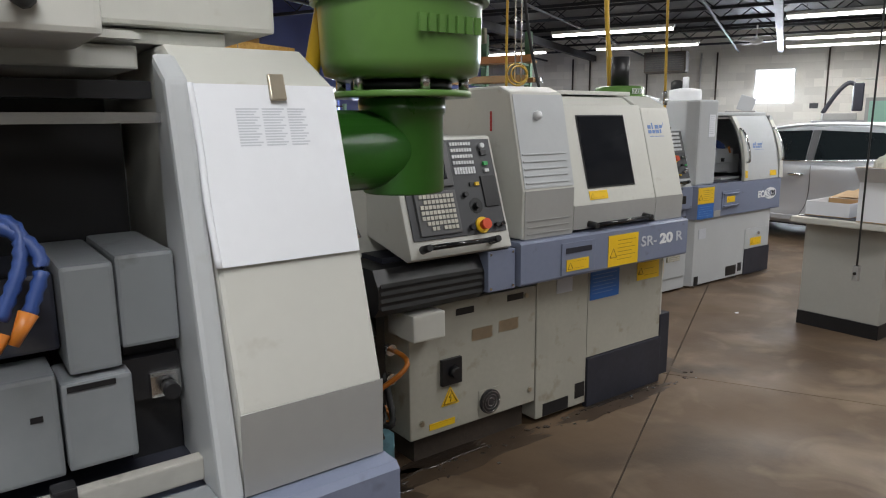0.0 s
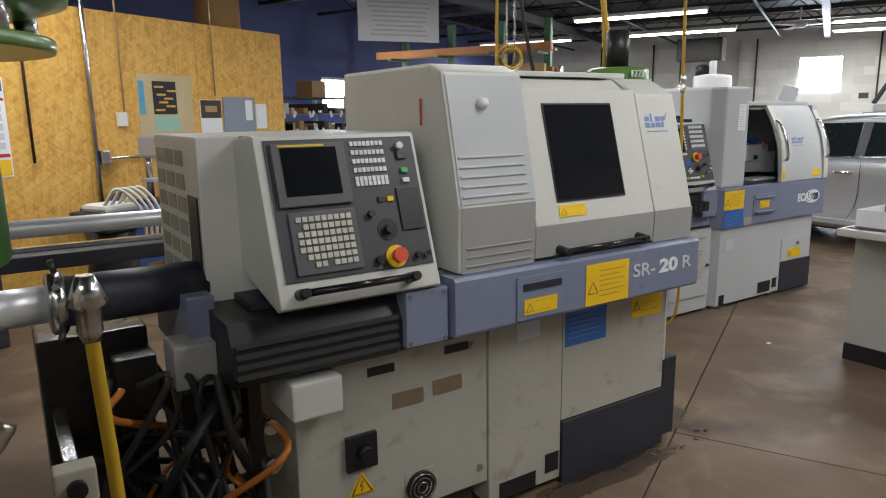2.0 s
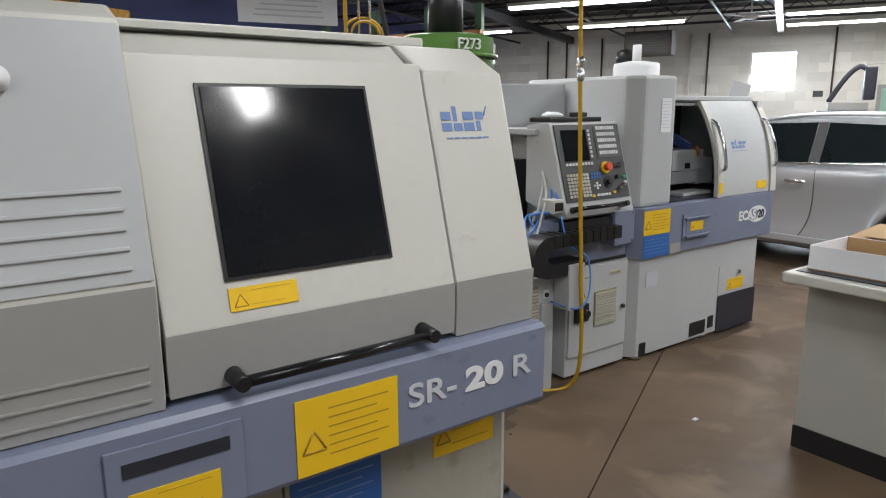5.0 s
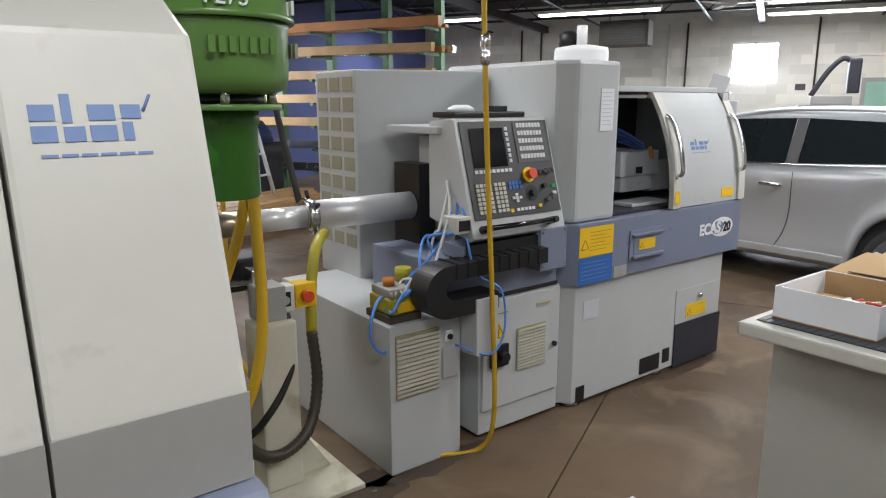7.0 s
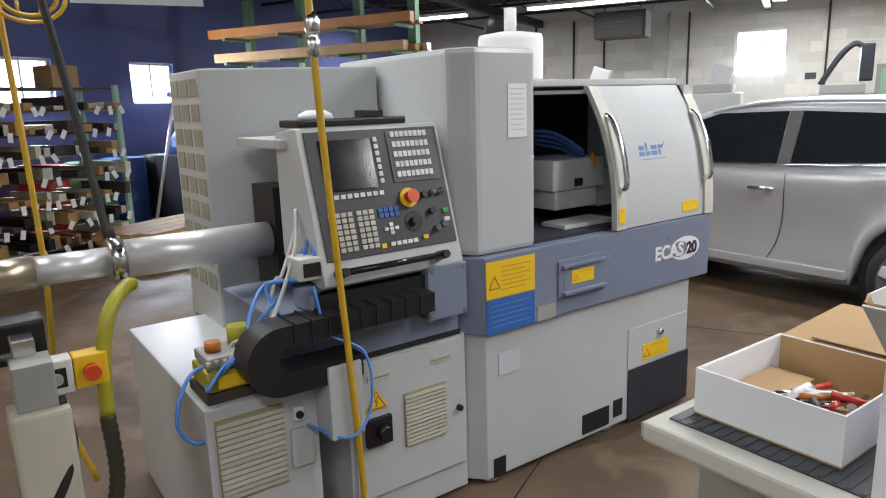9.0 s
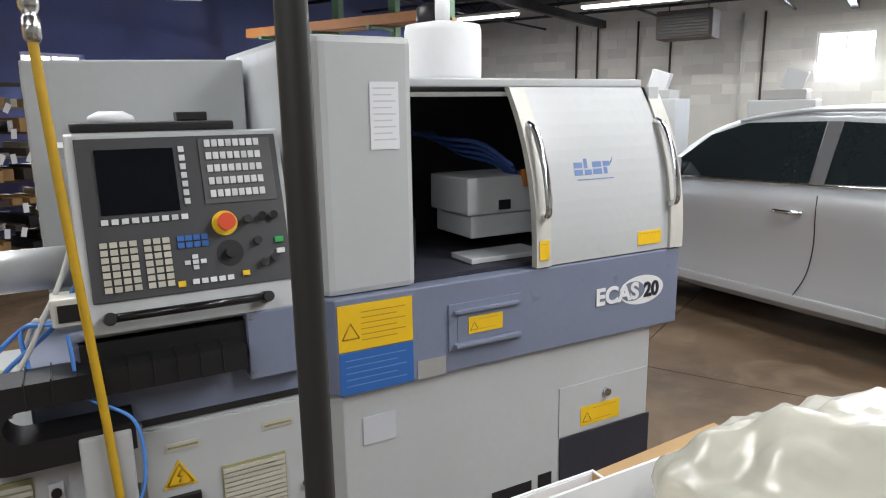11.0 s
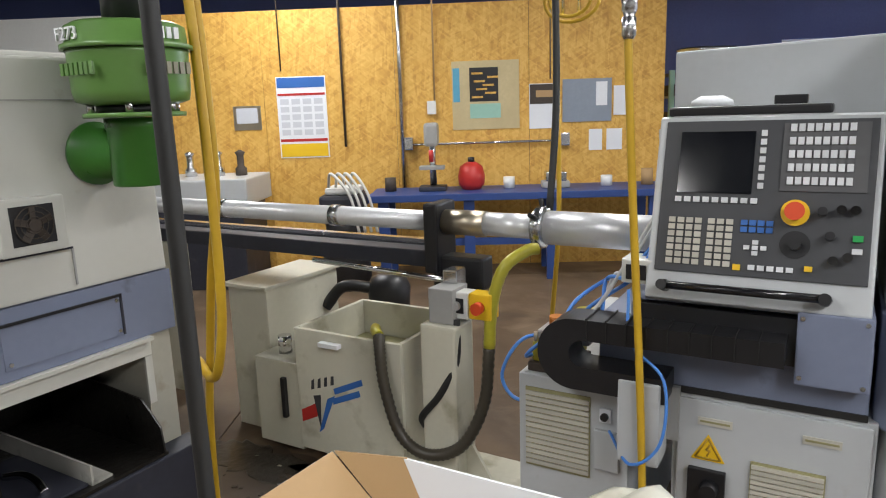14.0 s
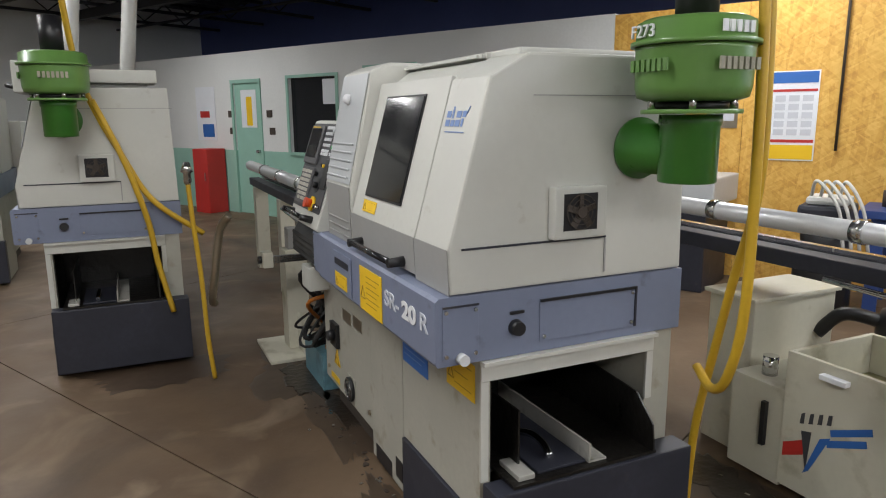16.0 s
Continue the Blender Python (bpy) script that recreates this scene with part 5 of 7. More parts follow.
lathe_b = lathe_ecas()

# cooling cabinet beside it
ck = thing("cooling_cabinet", (4.47, 3.95, 0), "grey cooling cabinet with a cream louvred grille", "cabinet")
part("body", bx(4.25, 4.6, 3.475, 4.45, 0.0, 0.625, bevel=0.006), SILVER, ck)
f = Face((4.25, 3.475, 0), (1, 0, 0), (0, 0, 1))
gr = part("grille", f.plate(0.025, 0.235, 0.32, 0.585, 0.001, 0.005), OLIVE, ck, "cream louvred grille")
for i in range(14):
    part("louvre", f.plate(0.028, 0.232, 0.33 + 0.0178 * i, 0.342 + 0.0178 * i, 0.005, 0.012), KEY, gr)
part("latch_box", f.plate(0.25, 0.325, 0.36, 0.49, 0.001, 0.014, bevel=0.004), SILVER, ck)
part("thermostat", f.plate(0.265, 0.3, 0.515, 0.56, 0.001, 0.012, bevel=0.003), PAPER, ck)
part("thermostat_knob", f.knob(0.282, 0.536, 0.012, 0.022, 0.012), BLACK, ck)

# oil lubricator on top of the cabinet
lu = thing("lubricator", (4.36, 3.68, 0.625), "oil lubricator with yellow caps and amber reservoir", "lubricator")
part("base_block", bx(4.27, 4.42, 3.5, 3.68, 0.6255, 0.655, bevel=0.004), RUST, lu)
part("reservoir", bx(4.28, 4.41, 3.51, 3.67, 0.6555, 0.72, bevel=0.01), HOSEG, lu, "amber oil reservoir")
part("reservoir_label", bx(4.31, 4.39, 3.506, 3.5095, 0.665, 0.705), YELLOW, lu)
part("pump_head", bx(4.29, 4.46, 3.53, 3.67, 0.7205, 0.755, bevel=0.008), GREY, lu)
part("cap", cy((4.33, 3.6, 0.756), (4.33, 3.6, 0.785), 0.024), HOSEO, lu, "orange filler cap")
part("cap", cy((4.42, 3.63, 0.756), (4.42, 3.63, 0.81), 0.034), HOSEG, lu)
for i in range(5):
    part("fitting", cy((4.29 + 0.025 * i, 3.52, 0.7205), (4.29 + 0.025 * i, 3.52, 0.75), 0.007, seg=8), BRASSY, lu)

# white mist collector on the grey lathe
mc = thing("mist_collector", (6.03, 4.23, 1.55), "round white mist collector with a black pipe", "mist filter")
part("drum", lathe(bmesh.new(), (6.03, 4.15, 1.551), [(0.1, 0), (0.15, 0.01), (0.155, 0.03), (0.155, 0.2), (0.15, 0.225), (0.06, 0.24)], 32), WHITEP, mc)
part("spigot", cy((6.03, 4.15, 1.79), (6.03, 4.15, 1.9), 0.03), WHITEP, mc)
part("motor_cap", lathe(bmesh.new(), (6.03, 4.25, 1.775), [(0.06, 0.0), (0.06, 0.08), (0.03, 0.1)], 20), BLACK, mc)

# tray of small things on the control panel
tr = thing("tool_tray", (4.9, 3.68, 1.405), "black plastic tray with a white cap and a black block", "tray")
part("tray", bx(4.66, 5.06, 3.6, 3.75, 1.406, 1.43, bevel=0.006), BLACK, tr)
part("white_cap", lathe(bmesh.new(), (4.76, 3.68, 1.431), [(0.06, 0), (0.055, 0.015), (0.03, 0.028)], 18), PAPER, tr)
part("block", bx(4.92, 5.0, 3.65, 3.71, 1.431, 1.455, bevel=0.004), BLACK, tr)


# ---- bar feeders ----
def bar_feeder(name_label, y, z, x_end, big_r, big_len, big_mat, left, stand):
    t = thing("bar_feeder", (x_end - 1.0, y, 0), name_label, "bar feeder", "bar feeders behind the lathes")
    part("guide_tube", cy((x_end - big_len, y, z), (x_end, y, z), big_r, seg=28), big_mat, t, "wide guide tube")
    part("clamp", lathe(bmesh.new(), (x_end - big_len, y, z), [(big_r * 1.05, -0.03), (big_r * 1.25, -0.02), (big_r * 1.25, 0.01), (big_r * 1.05, 0.02)], 24, "x"), STEEL, t)
    for a in (0.6, 1.6, -0.8):
        part("wing_screw", hose([(x_end - big_len, y - big_r * math.cos(a), z + big_r * math.sin(a)), (x_end - big_len - 0.01, y - 2 * big_r * math.cos(a), z + 1.7 * big_r * math.sin(a))], 0.009, 8, straight=True), BLACK, t)
    mid = x_end - big_len - 0.03
    part("joint_tube", cy((mid - 0.2, y, z), (mid, y, z), big_r * 0.74, seg=24), TUBE, t)
    part("collar", cy((mid - 0.38, y, z), (mid - 0.2, y, z), big_r * 0.8, seg=24), BRASSY, t)
    part("bar_tube", cy((left, y, z), (mid - 0.38, y, z), big_r * 0.66, seg=20), TUBE, t, "long bright bar tube")
    for i in range(3):
        part("tube_coupling", cy((mid - 0.95 - 0.7 * i, y, z), (mid - 0.9 - 0.7 * i, y, z), big_r * 0.75, seg=18), STEEL, t)
    part("bracket", bx(mid - 0.44, mid - 0.38, y - 0.08, y + 0.08, z - 0.2, z + 0.08, bevel=0.012), BLACK, t, "black cast bracket")
    part("bracket", bx(mid - 0.42, mid - 0.2, y - 0.05, y + 0.05, z - 0.26, z - 0.13, bevel=0.012), BLACK, t)
    part("tail_rail", bx(left, mid - 0.44, y - 0.02, y + 0.08, z - 0.19, z - 0.12, bevel=0.006), CHARCOAL, t, "black steel feeder rail")
    part("tail_rail", bx(left, mid - 0.5, y + 0.1, y + 0.14, z - 0.13, z - 0.1), STEEL, t)
    part("push_rod", cy((mid - 0.95, y - 0.15, z - 0.17), (mid - 0.25, y - 0.15, z - 0.2), 0.011, seg=10), CHROME, t)
    part("clevis", bx(mid - 0.3, mid - 0.24, y - 0.18, y - 0.1, z - 0.26, z - 0.15, bevel=0.006), STEEL, t)
    sx = mid - 0.26
    part("stand_post", bx(sx - 0.075, sx + 0.075, y - 0.3, y - 0.16, 0.02, z - 0.33, bevel=0.012), stand, t)
    part("post_slide", bx(sx - 0.05, sx + 0.05, y - 0.27, y - 0.15, z - 0.329, z - 0.2, bevel=0.004), GREY, t)
    part("stand_foot", bx(sx - 0.22, sx + 0.26, y - 0.45, y + 0.05, 0.0, 0.02, bevel=0.004), stand, t)
    part("gusset", px([(sx + 0.076, 0.021), (sx + 0.22, 0.021), (sx + 0.076, 0.25)], y - 0.24, y - 0.225, "y"), stand, t)
    for xx in (left + 0.3, (left + sx) / 2):
        part("rear_stand", bx(xx - 0.06, xx + 0.06, y - 0.03, y + 0.09, 0.0, z - 0.19, bevel=0.006), stand, t)
    return t


feeder_b = bar_feeder("bar feeder with bright tubes on a white stand", 3.92, 1.012, 4.655, 0.062, 0.5, TUBE, 0.2, TANKWHITE)
feeder_a = bar_feeder("bar feeder with dark guide tube on a cream stand", 2.57, 0.98, 1.33, 0.072, 0.4, CHARCOAL, -2.2, TANKWHITE)
feeder_c = bar_feeder("bar feeder behind the open lathe", 1.26, 0.98, -1.4, 0.072, 0.4, CHARCOAL, -4.5, TANKWHITE)
part("black_column", bx(0.86, 1.16, 2.62, 2.85, 0, 0.86, bevel=0.01), OIL_SHADE, feeder_a, "oily black column")

sb = thing("switch_box", (3.99, 3.72, 0.7), "small grey and yellow switch box with red button", "switch")
part("box", bx(3.875, 3.963, 3.68, 3.75, 0.7, 0.8, bevel=0.006), LAMPBODY, sb)
part("socket", bx(3.892, 3.945, 3.676, 3.6795, 0.722, 0.778), BLACK, sb)
part("knob", cy((3.919, 3.66, 0.75), (3.919, 3.676, 0.75), 0.016), GREY, sb)
part("yellow_box", bx(3.965, 4.053, 3.68, 3.75, 0.705, 0.8, bevel=0.006), YELLOW, sb)
part("button", cy((4.008, 3.65, 0.752), (4.008, 3.68, 0.752), 0.022), RED, sb)
part("bracket", bx(3.89, 3.93, 3.751, 3.79, 0.7, 0.78), STEEL, sb)


def loose_hose(name, pts, r, mat, label, ribs=0.0, category="hose", n=8, group=""):
    return solid(name, hose(pts, r, 10, n, ribs), mat, label, category, group)


BROWNRIB = material("brown_corrugated", (0.05, 0.042, 0.03), 0.4)
loose_hose("corrugated_hose", [(4.035, 3.7, 0.6), (4.03, 3.66, 0.4), (3.96, 3.61, 0.24), (3.83, 3.58, 0.19), (3.72, 3.57, 0.25), (3.65, 3.58, 0.42), (3.62, 3.6, 0.57), (3.6, 3.63, 0.605)], 0.022, BROWNRIB, "brown corrugated drain hose curving near the floor", 0.09, n=16)
loose_hose("clear_hose", [(4.172, 3.83, 0.95), (4.14, 3.8, 0.945), (4.08, 3.74, 0.89), (4.045, 3.71, 0.76), (4.035, 3.7, 0.6)], 0.022, HOSEG, "yellowed clear hose under the feeder tube", 0.03)
loose_hose("clear_hose", [(3.6, 3.63, 0.605), (3.56, 3.66, 0.61), (3.5, 3.75, 0.58), (3.47, 3.82, 0.43)], 0.02, HOSEG, "yellowed clear hose dipping into the tank")
loose_hose("black_cable", [(3.92, 3.67, 0.7), (3.93, 3.64, 0.55), (3.87, 3.62, 0.42), (3.79, 3.62, 0.32), (3.76, 3.68, 0.25)], 0.014, RUBBER, "thick black cable from the switch box", category="cable")

# coolant tank
tk = thing("coolant_tank", (3.45, 3.85, 0), "dirty white coolant tank with open top", "tank")
for nm, b, m in (("front", (3.17, 3.7, 3.62, 3.64, 0.05, 0.585), TANKWHITE), ("back", (3.17, 3.7, 4.08, 4.1, 0.05, 0.585), TANKWHITE), ("side", (3.17, 3.19, 3.641, 4.079, 0.05, 0.585), TANKWHITE), ("side", (3.68, 3.7, 3.641, 4.079, 0.05, 0.585), TANKWHITE), ("oil", (3.191, 3.679, 3.641, 4.079, 0.05, 0.43), OLIVE), ("skid", (3.2, 3.67, 3.7, 4.0, 0.0, 0.049), RUST), ("pump_bay", (2.92, 3.169, 3.63, 4.0, 0.03, 0.42), TANKWHITE), ("handle_lip", (3.32, 3.42, 3.59, 3.6195, 0.53, 0.55), PAPER)):
    part(nm, bx(*b, bevel=0.004), m, tk)
ft = Face((3.17, 3.62, 0.05), (1, 0, 0), (0, 0, 1))


def slanted(corners, d):
    """A thin painted quadrilateral or triangle on the tank's front."""
    b = bmesh.new()
    lo, hi = [b.verts.new(ft.at(x, z, 0.0008)) for x, z in corners], [b.verts.new(ft.at(x, z, d)) for x, z in corners]
    b.faces.new(hi), b.faces.new(lo[::-1])
    for i in range(len(corners)):
        j = (i + 1) % len(corners)
        b.faces.new((lo[i], lo[j], hi[j], hi[i]))
    bmesh.ops.recalc_face_normals(b, faces=b.faces[:])
    return b


part("red_mark", slanted(((0.015, 0.12), (0.1, 0.16), (0.1, 0.22), (0.015, 0.175)), 0.002), REDP, tk, "red painted mark")
part("dark_mark", slanted(((0.085, 0.25), (0.125, 0.26), (0.115, 0.1)), 0.0022), PANEL, tk)
part("blue_mark", slanted(((0.105, 0.09), (0.128, 0.11), (0.2, 0.27), (0.16, 0.25)), 0.0026), BLUELAB, tk)
part("blue_mark", slanted(((0.19, 0.23), (0.33, 0.29), (0.325, 0.315), (0.185, 0.255)), 0.0022), BLUELAB, tk)
part("blue_mark", slanted(((0.2, 0.275), (0.345, 0.34), (0.34, 0.365), (0.195, 0.3)), 0.0022), BLUELAB, tk)
for i in range(4):
    part("dark_mark", slanted(((0.075 + 0.035 * i, 0.275 + 0.012 * i), (0.092 + 0.035 * i, 0.28 + 0.012 * i), (0.094 + 0.035 * i, 0.325 + 0.01 * i), (0.08 + 0.035 * i, 0.315 + 0.012 * i)), 0.002), PANEL, tk)
part("level_gauge", ft.plate(-0.09, -0.07, 0.12, 0.3, -0.009, 0.01), BLACK, tk)
part("filler", cy((3.02, 3.72, 0.421), (3.02, 3.72, 0.5), 0.03), CHROME, tk)
pb = thing("pump_box", (2.68, 4.1, 0), "white steel pump box with a lid", "cabinet")
part("body", bx(2.66, 2.9, 3.75, 4.25, 0, 0.68, bevel=0.006), TANKWHITE, pb)
part("lid", bx(2.64, 2.915, 3.73, 4.27, 0.681, 0.7, bevel=0.006), TANKWHITE, pb)
mt = thing("pump_motor", (3.1, 4.3, 0), "black pump motor on a stand", "motor")
part("motor", lathe(bmesh.new(), (3.15, 4.35, 0.0), [(0.06, 0.0), (0.06, 0.4), (0.1, 0.45), (0.11, 0.58), (0.09, 0.63), (0.04, 0.65)], 20), BLACK, mt)
part("elbow_pipe", hose([(2.9, 4.15, 0.5), (2.98, 4.2, 0.6), (3.1, 4.3, 0.58)], 0.03), BLACK, mt)

# yellow hoses beside the lathe end
loose_hose("yellow_hose", [(3.42, 2.97, 3.2), (3.45, 2.97, 2.2), (3.51, 2.96, 1.75), (3.535, 2.95, 1.25), (3.535, 2.945, 0.9), (3.48, 2.96, 0.7), (3.39, 3.0, 0.63), (3.29, 3.04, 0.66)], 0.0145, HOSEY, "yellow rubber air hose hanging in a loop")
loose_hose("yellow_hose", [(3.45, 3.0, 3.2), (3.48, 2.99, 2.2), (3.52, 2.98, 1.6), (3.525, 2.975, 1.25), (3.44, 3.0, 0.97), (3.34, 3.05, 0.7), (3.24, 3.1, 0.4), (3.18, 3.14, 0.012)], 0.0135, HOSEY, "yellow rubber air hose hanging to the floor")
loose_hose("yellow_hose", [(4.56, 3.35, 3.2), (4.59, 3.35, 2.2), (4.61, 3.35, 1.6), (4.63, 3.35, 1.2), (4.66, 3.35, 0.7), (4.68, 3.35, 0.2), (4.66, 3.42, 0.012), (4.45, 3.5, 0.012)], 0.0105, HOSEY, "yellow air hose hanging before the control panel")
solid("hose_coupling", lathe(bmesh.new(), (4.611, 3.35, 1.6), [(0.012, 0.0), (0.018, 0.01), (0.018, 0.05), (0.013, 0.055), (0.02, 0.07), (0.02, 0.1), (0.01, 0.12)], 14), STEEL, "metal quick coupling on the yellow hose", "coupling")
loose_hose("yellow_hose", [(0.93, 1.73, 1.12), (0.94, 1.74, 0.9), (0.955, 1.76, 0.6), (0.985, 1.77, 0.25), (0.99, 1.79, 0.012)], 0.013, HOSEY, "yellow air hose with a clamp hanging to the floor")
solid("hose_clamp", lathe(bmesh.new(), (0.93, 1.73, 1.1), [(0.015, 0), (0.022, 0.02), (0.02, 0.06), (0.035, 0.07), (0.015, 0.12)], 14), STEEL, "bright clamp at the hose end", "clamp")
loose_hose("yellow_hose", [(0.62, 1.3, 1.55), (0.64, 1.42, 1.25), (0.63, 1.52, 0.9), (0.62, 1.56, 0.62), (0.64, 1.62, 0.33)], 0.016, HOSEY, "yellow rubber hose beside the mist filter")
loose_hose("yellow_hose", [(0.74, 1.2, 2.2), (0.62, 1.26, 1.65), (0.6, 1.44, 1.21), (0.6, 1.57, 0.98), (0.62, 1.82, 0.78)], 0.016, HOSEY, "yellow rubber hose slung behind the mist filter")
loose_hose("black_cable", [(3.98, 4.4, 3.2), (4.05, 4.3, 2.2), (4.12, 4.15, 1.5), (4.15, 4.0, 1.06)], 0.014, RUBBER, "black cable hanging to the feeder tube", category="cable")
loose_hose("yellow_hose", [(3.96, 4.45, 3.2), (3.98, 4.5, 2.0), (4.0, 4.5, 1.0), (3.98, 4.45, 0.4), (4.05, 4.3, 0.1)], 0.011, HOSEY, "yellow air hose hanging behind the feeder")
loose_hose("chain_cord", [(4.715, 1.895, 3.2), (4.71, 1.895, 2.0), (4.712, 1.897, 1.2), (4.715, 1.897, 0.55)], 0.006, RUBBER, "black pendant cord hanging from the roof", category="cord")
psw = thing("pendant_switch", (4.715, 1.897, 0.45), "small grey pendant switch on a cord", "switch")
part("body", bx(4.695, 4.74, 1.88, 1.915, 0.45, 0.55, bevel=0.006), GREY, psw)
part("button", cy((4.695, 1.897, 0.5), (4.688, 1.897, 0.5), 0.01), BLACK, psw)
for i in range(5):
    random.seed(40 + i)
    pts = [(4.72 - 0.02 * i, 3.62, 1.15)]
    for k in range(5):
        pts.append((4.6 - 0.07 * k + random.uniform(-0.05, 0.05), 3.55 + random.uniform(-0.08, 0.05), 1.0 - 0.085 * k + random.uniform(-0.05, 0.05)))
    pts.append((4.4, 3.72, 0.72))
    loose_hose("air_line", pts, 0.006, HOSEB if i < 3 else HOSEW, "thin blue air line looping to the lubricator" if i < 3 else "thin white cable to the lubricator", category="air line")
loose_hose("air_line", [(4.4, 3.64, 0.68), (4.25, 3.55, 0.72), (4.18, 3.5, 0.6), (4.24, 3.5, 0.52), (4.34, 3.55, 0.58), (4.4, 3.62, 0.66)], 0.006, HOSEB, "thin blue air line in a loose coil", category="air line")
loose_hose("air_line", [(4.6, 3.44, 0.94), (4.62, 3.4, 0.8), (4.72, 3.36, 0.72), (4.72, 3.34, 0.55), (4.64, 3.34, 0.47), (4.55, 3.45, 0.5)], 0.0045, HOSEB, "thin blue air line before the terminal box", category="air line")

# hydraulic unit left of the middle lathe
hy = thing("hydraulic_unit", (1.25, 2.5, 0), "oily hydraulic pump unit on a blue tank", "pump unit")
part("tank", bx(1.02, 1.42, 2.3, 2.62, 0.0, 0.2, bevel=0.006), TANKBLUE, hy, "blue oil tank")
part("pump", lathe(bmesh.new(), (1.22, 2.45, 0.2), [(0.09, 0), (0.1, 0.03), (0.1, 0.12), (0.07, 0.15), (0.07, 0.22), (0.03, 0.25)], 18), OIL_SHADE, hy)
part("valve_block", bx(1.2, 1.4, 2.42, 2.6, 0.5, 0.68, bevel=0.008), OIL_SHADE, hy)
part("valve_block", bx(1.04, 1.16, 2.5, 2.64, 0.62, 0.8, bevel=0.008), OIL_SHADE, hy)
part("manifold_box", bx(1.18, 1.3, 2.36, 2.5, 0.72, 0.85, bevel=0.008), GREY, hy)
part("frame_leg", bx(1.38, 1.42, 2.36, 2.4, 0.2, 0.8), OIL_SHADE, hy)
part("frame_leg", bx(1.1, 1.14, 2.56, 2.6, 0.2, 0.62), OIL_SHADE, hy)
for z in (0.42, 0.55):
    part("gauge", cy((1.44, 2.34, z), (1.44, 2.37, z), 0.025), CHROME, hy)
for i in range(28):
    random.seed(100 + i)
    a, b = (random.uniform(1.02, 1.4), random.uniform(2.3, 2.65)), (random.uniform(0.95, 1.45), random.uniform(2.3, 2.7))
    pts = [(a[0], a[1], random.uniform(0.2, 0.4)), ((a[0] + b[0]) / 2 + random.uniform(-0.2, 0.15), random.uniform(2.2, 2.6), random.uniform(0.2, 0.6)), (b[0], b[1], random.uniform(0.5, 0.8)), (b[0] + random.uniform(-0.1, 0.1), b[1] + 0.05, 0.75)]
    part("oil_hose", hose(pts, random.choice((0.008, 0.011, 0.015)), 8), RUBBER if i % 5 else HOSEO, hy)
loose_hose("chrome_hose", [(0.78, 1.95, 0.9), (0.72, 1.9, 0.8), (0.7, 1.86, 0.55), (0.64, 1.84, 0.38), (0.55, 1.86, 0.33)], 0.024, BRASSY, "metal braided hose by the bar feeder", 0.05)
for x, y in ((0.85, 2.1),):
    ob = solid("junction_box", bx(x, x + 0.09, y, y + 0.06, 0.6, 0.69, bevel=0.006), TANKWHITE, "cream junction box with black knob", "switch")
    part("knob", cy((x + 0.045, y - 0.02, 0.645), (x + 0.045, y, 0.645), 0.022), BLACK, ob)
    part("bracket", bx(x + 0.03, x + 0.06, y + 0.061, y + 0.5, 0.62, 0.66), STEEL, ob)

# far end lathe behind the open one
lathe_sr(-5.4, -2.6, False, "cream and blue grey swiss lathe further along the row")
mist_filter(-1.98, 0.2, 1.3, "", "green mist filter on the further lathe", -2.183, 0.86)


# ---- desk and boxes ----
dk = thing("work_desk", (5.4, 2.1, 0), "grey steel work desk with black mat and dark plinth", "desk")
part("cabinet", bx(5.0, 6.1, 1.84, 2.38, 0.1, 0.765, bevel=0.004), DESKGREY, dk)
part("plinth", bx(4.995, 6.1, 1.835, 2.385, 0.0, 0.1), BLACK, dk, "black base strip")
part("desktop", bx(4.85, 6.2, 1.8, 2.42, 0.766, 0.81, bevel=0.008), DESKTOP, dk, "worn grey desktop")
part("front_lip", bx(4.855, 6.195, 2.421, 2.426, 0.772, 0.804), GREY, dk)
mat_ob = thing("rubber_mat", (5.3, 2.1, 0.81), "black ribbed rubber mat on the desk", "mat")
part("sheet", bx(4.9, 6.15, 1.82, 2.39, 0.8105, 0.814), MAT, mat_ob)
for i in range(24):
    part("rib", bx(4.905, 6.14, 1.825 + 0.0235 * i, 1.834 + 0.0235 * i, 0.814, 0.8155), MAT, mat_ob)


def open_box(label, x0, x1, y0, y1, z0, h, lean=0.0, flap=False):
    t = thing("cardboard_box", ((x0 + x1) / 2, (y0 + y1) / 2, z0), label, "box", "cardboard boxes on the desk")
    w = 0.004
    part("bottom", bx(x0, x1, y0, y1, z0, z0 + w), CARDBOARD, t)
    for nm, b in (("side", (x0, x0 + w, y0, y1, z0 + w, z0 + h)), ("side", (x1 - w, x1, y0, y1, z0 + w, z0 + h)), ("side", (x0 + w, x1 - w, y0, y0 + w, z0 + w, z0 + h)), ("side", (x0 + w, x1 - w, y1 - w, y1, z0 + w, z0 + h))):
        part(nm, bx(*b), CARDWHITE, t, "white printed outside")
    for m, b in ((CARDWHITE, (x0 + w, x0 + w + 0.002, y0 + w, y1 - w, z0 + w, z0 + h - 0.002)), (CARDBOARD, (x1 - w - 0.002, x1 - w, y0 + w, y1 - w, z0 + w, z0 + h - 0.002)), (CARDBOARD, (x0 + w, x1 - w, y0 + w, y0 + w + 0.002, z0 + w, z0 + h - 0.002)), (CARDWHITE, (x0 + w, x1 - w, y1 - w - 0.002, y1 - w, z0 + w, z0 + h - 0.002))):
        part("liner", bx(*b), m, t, "brown inside" if m == CARDBOARD else "")
    return t


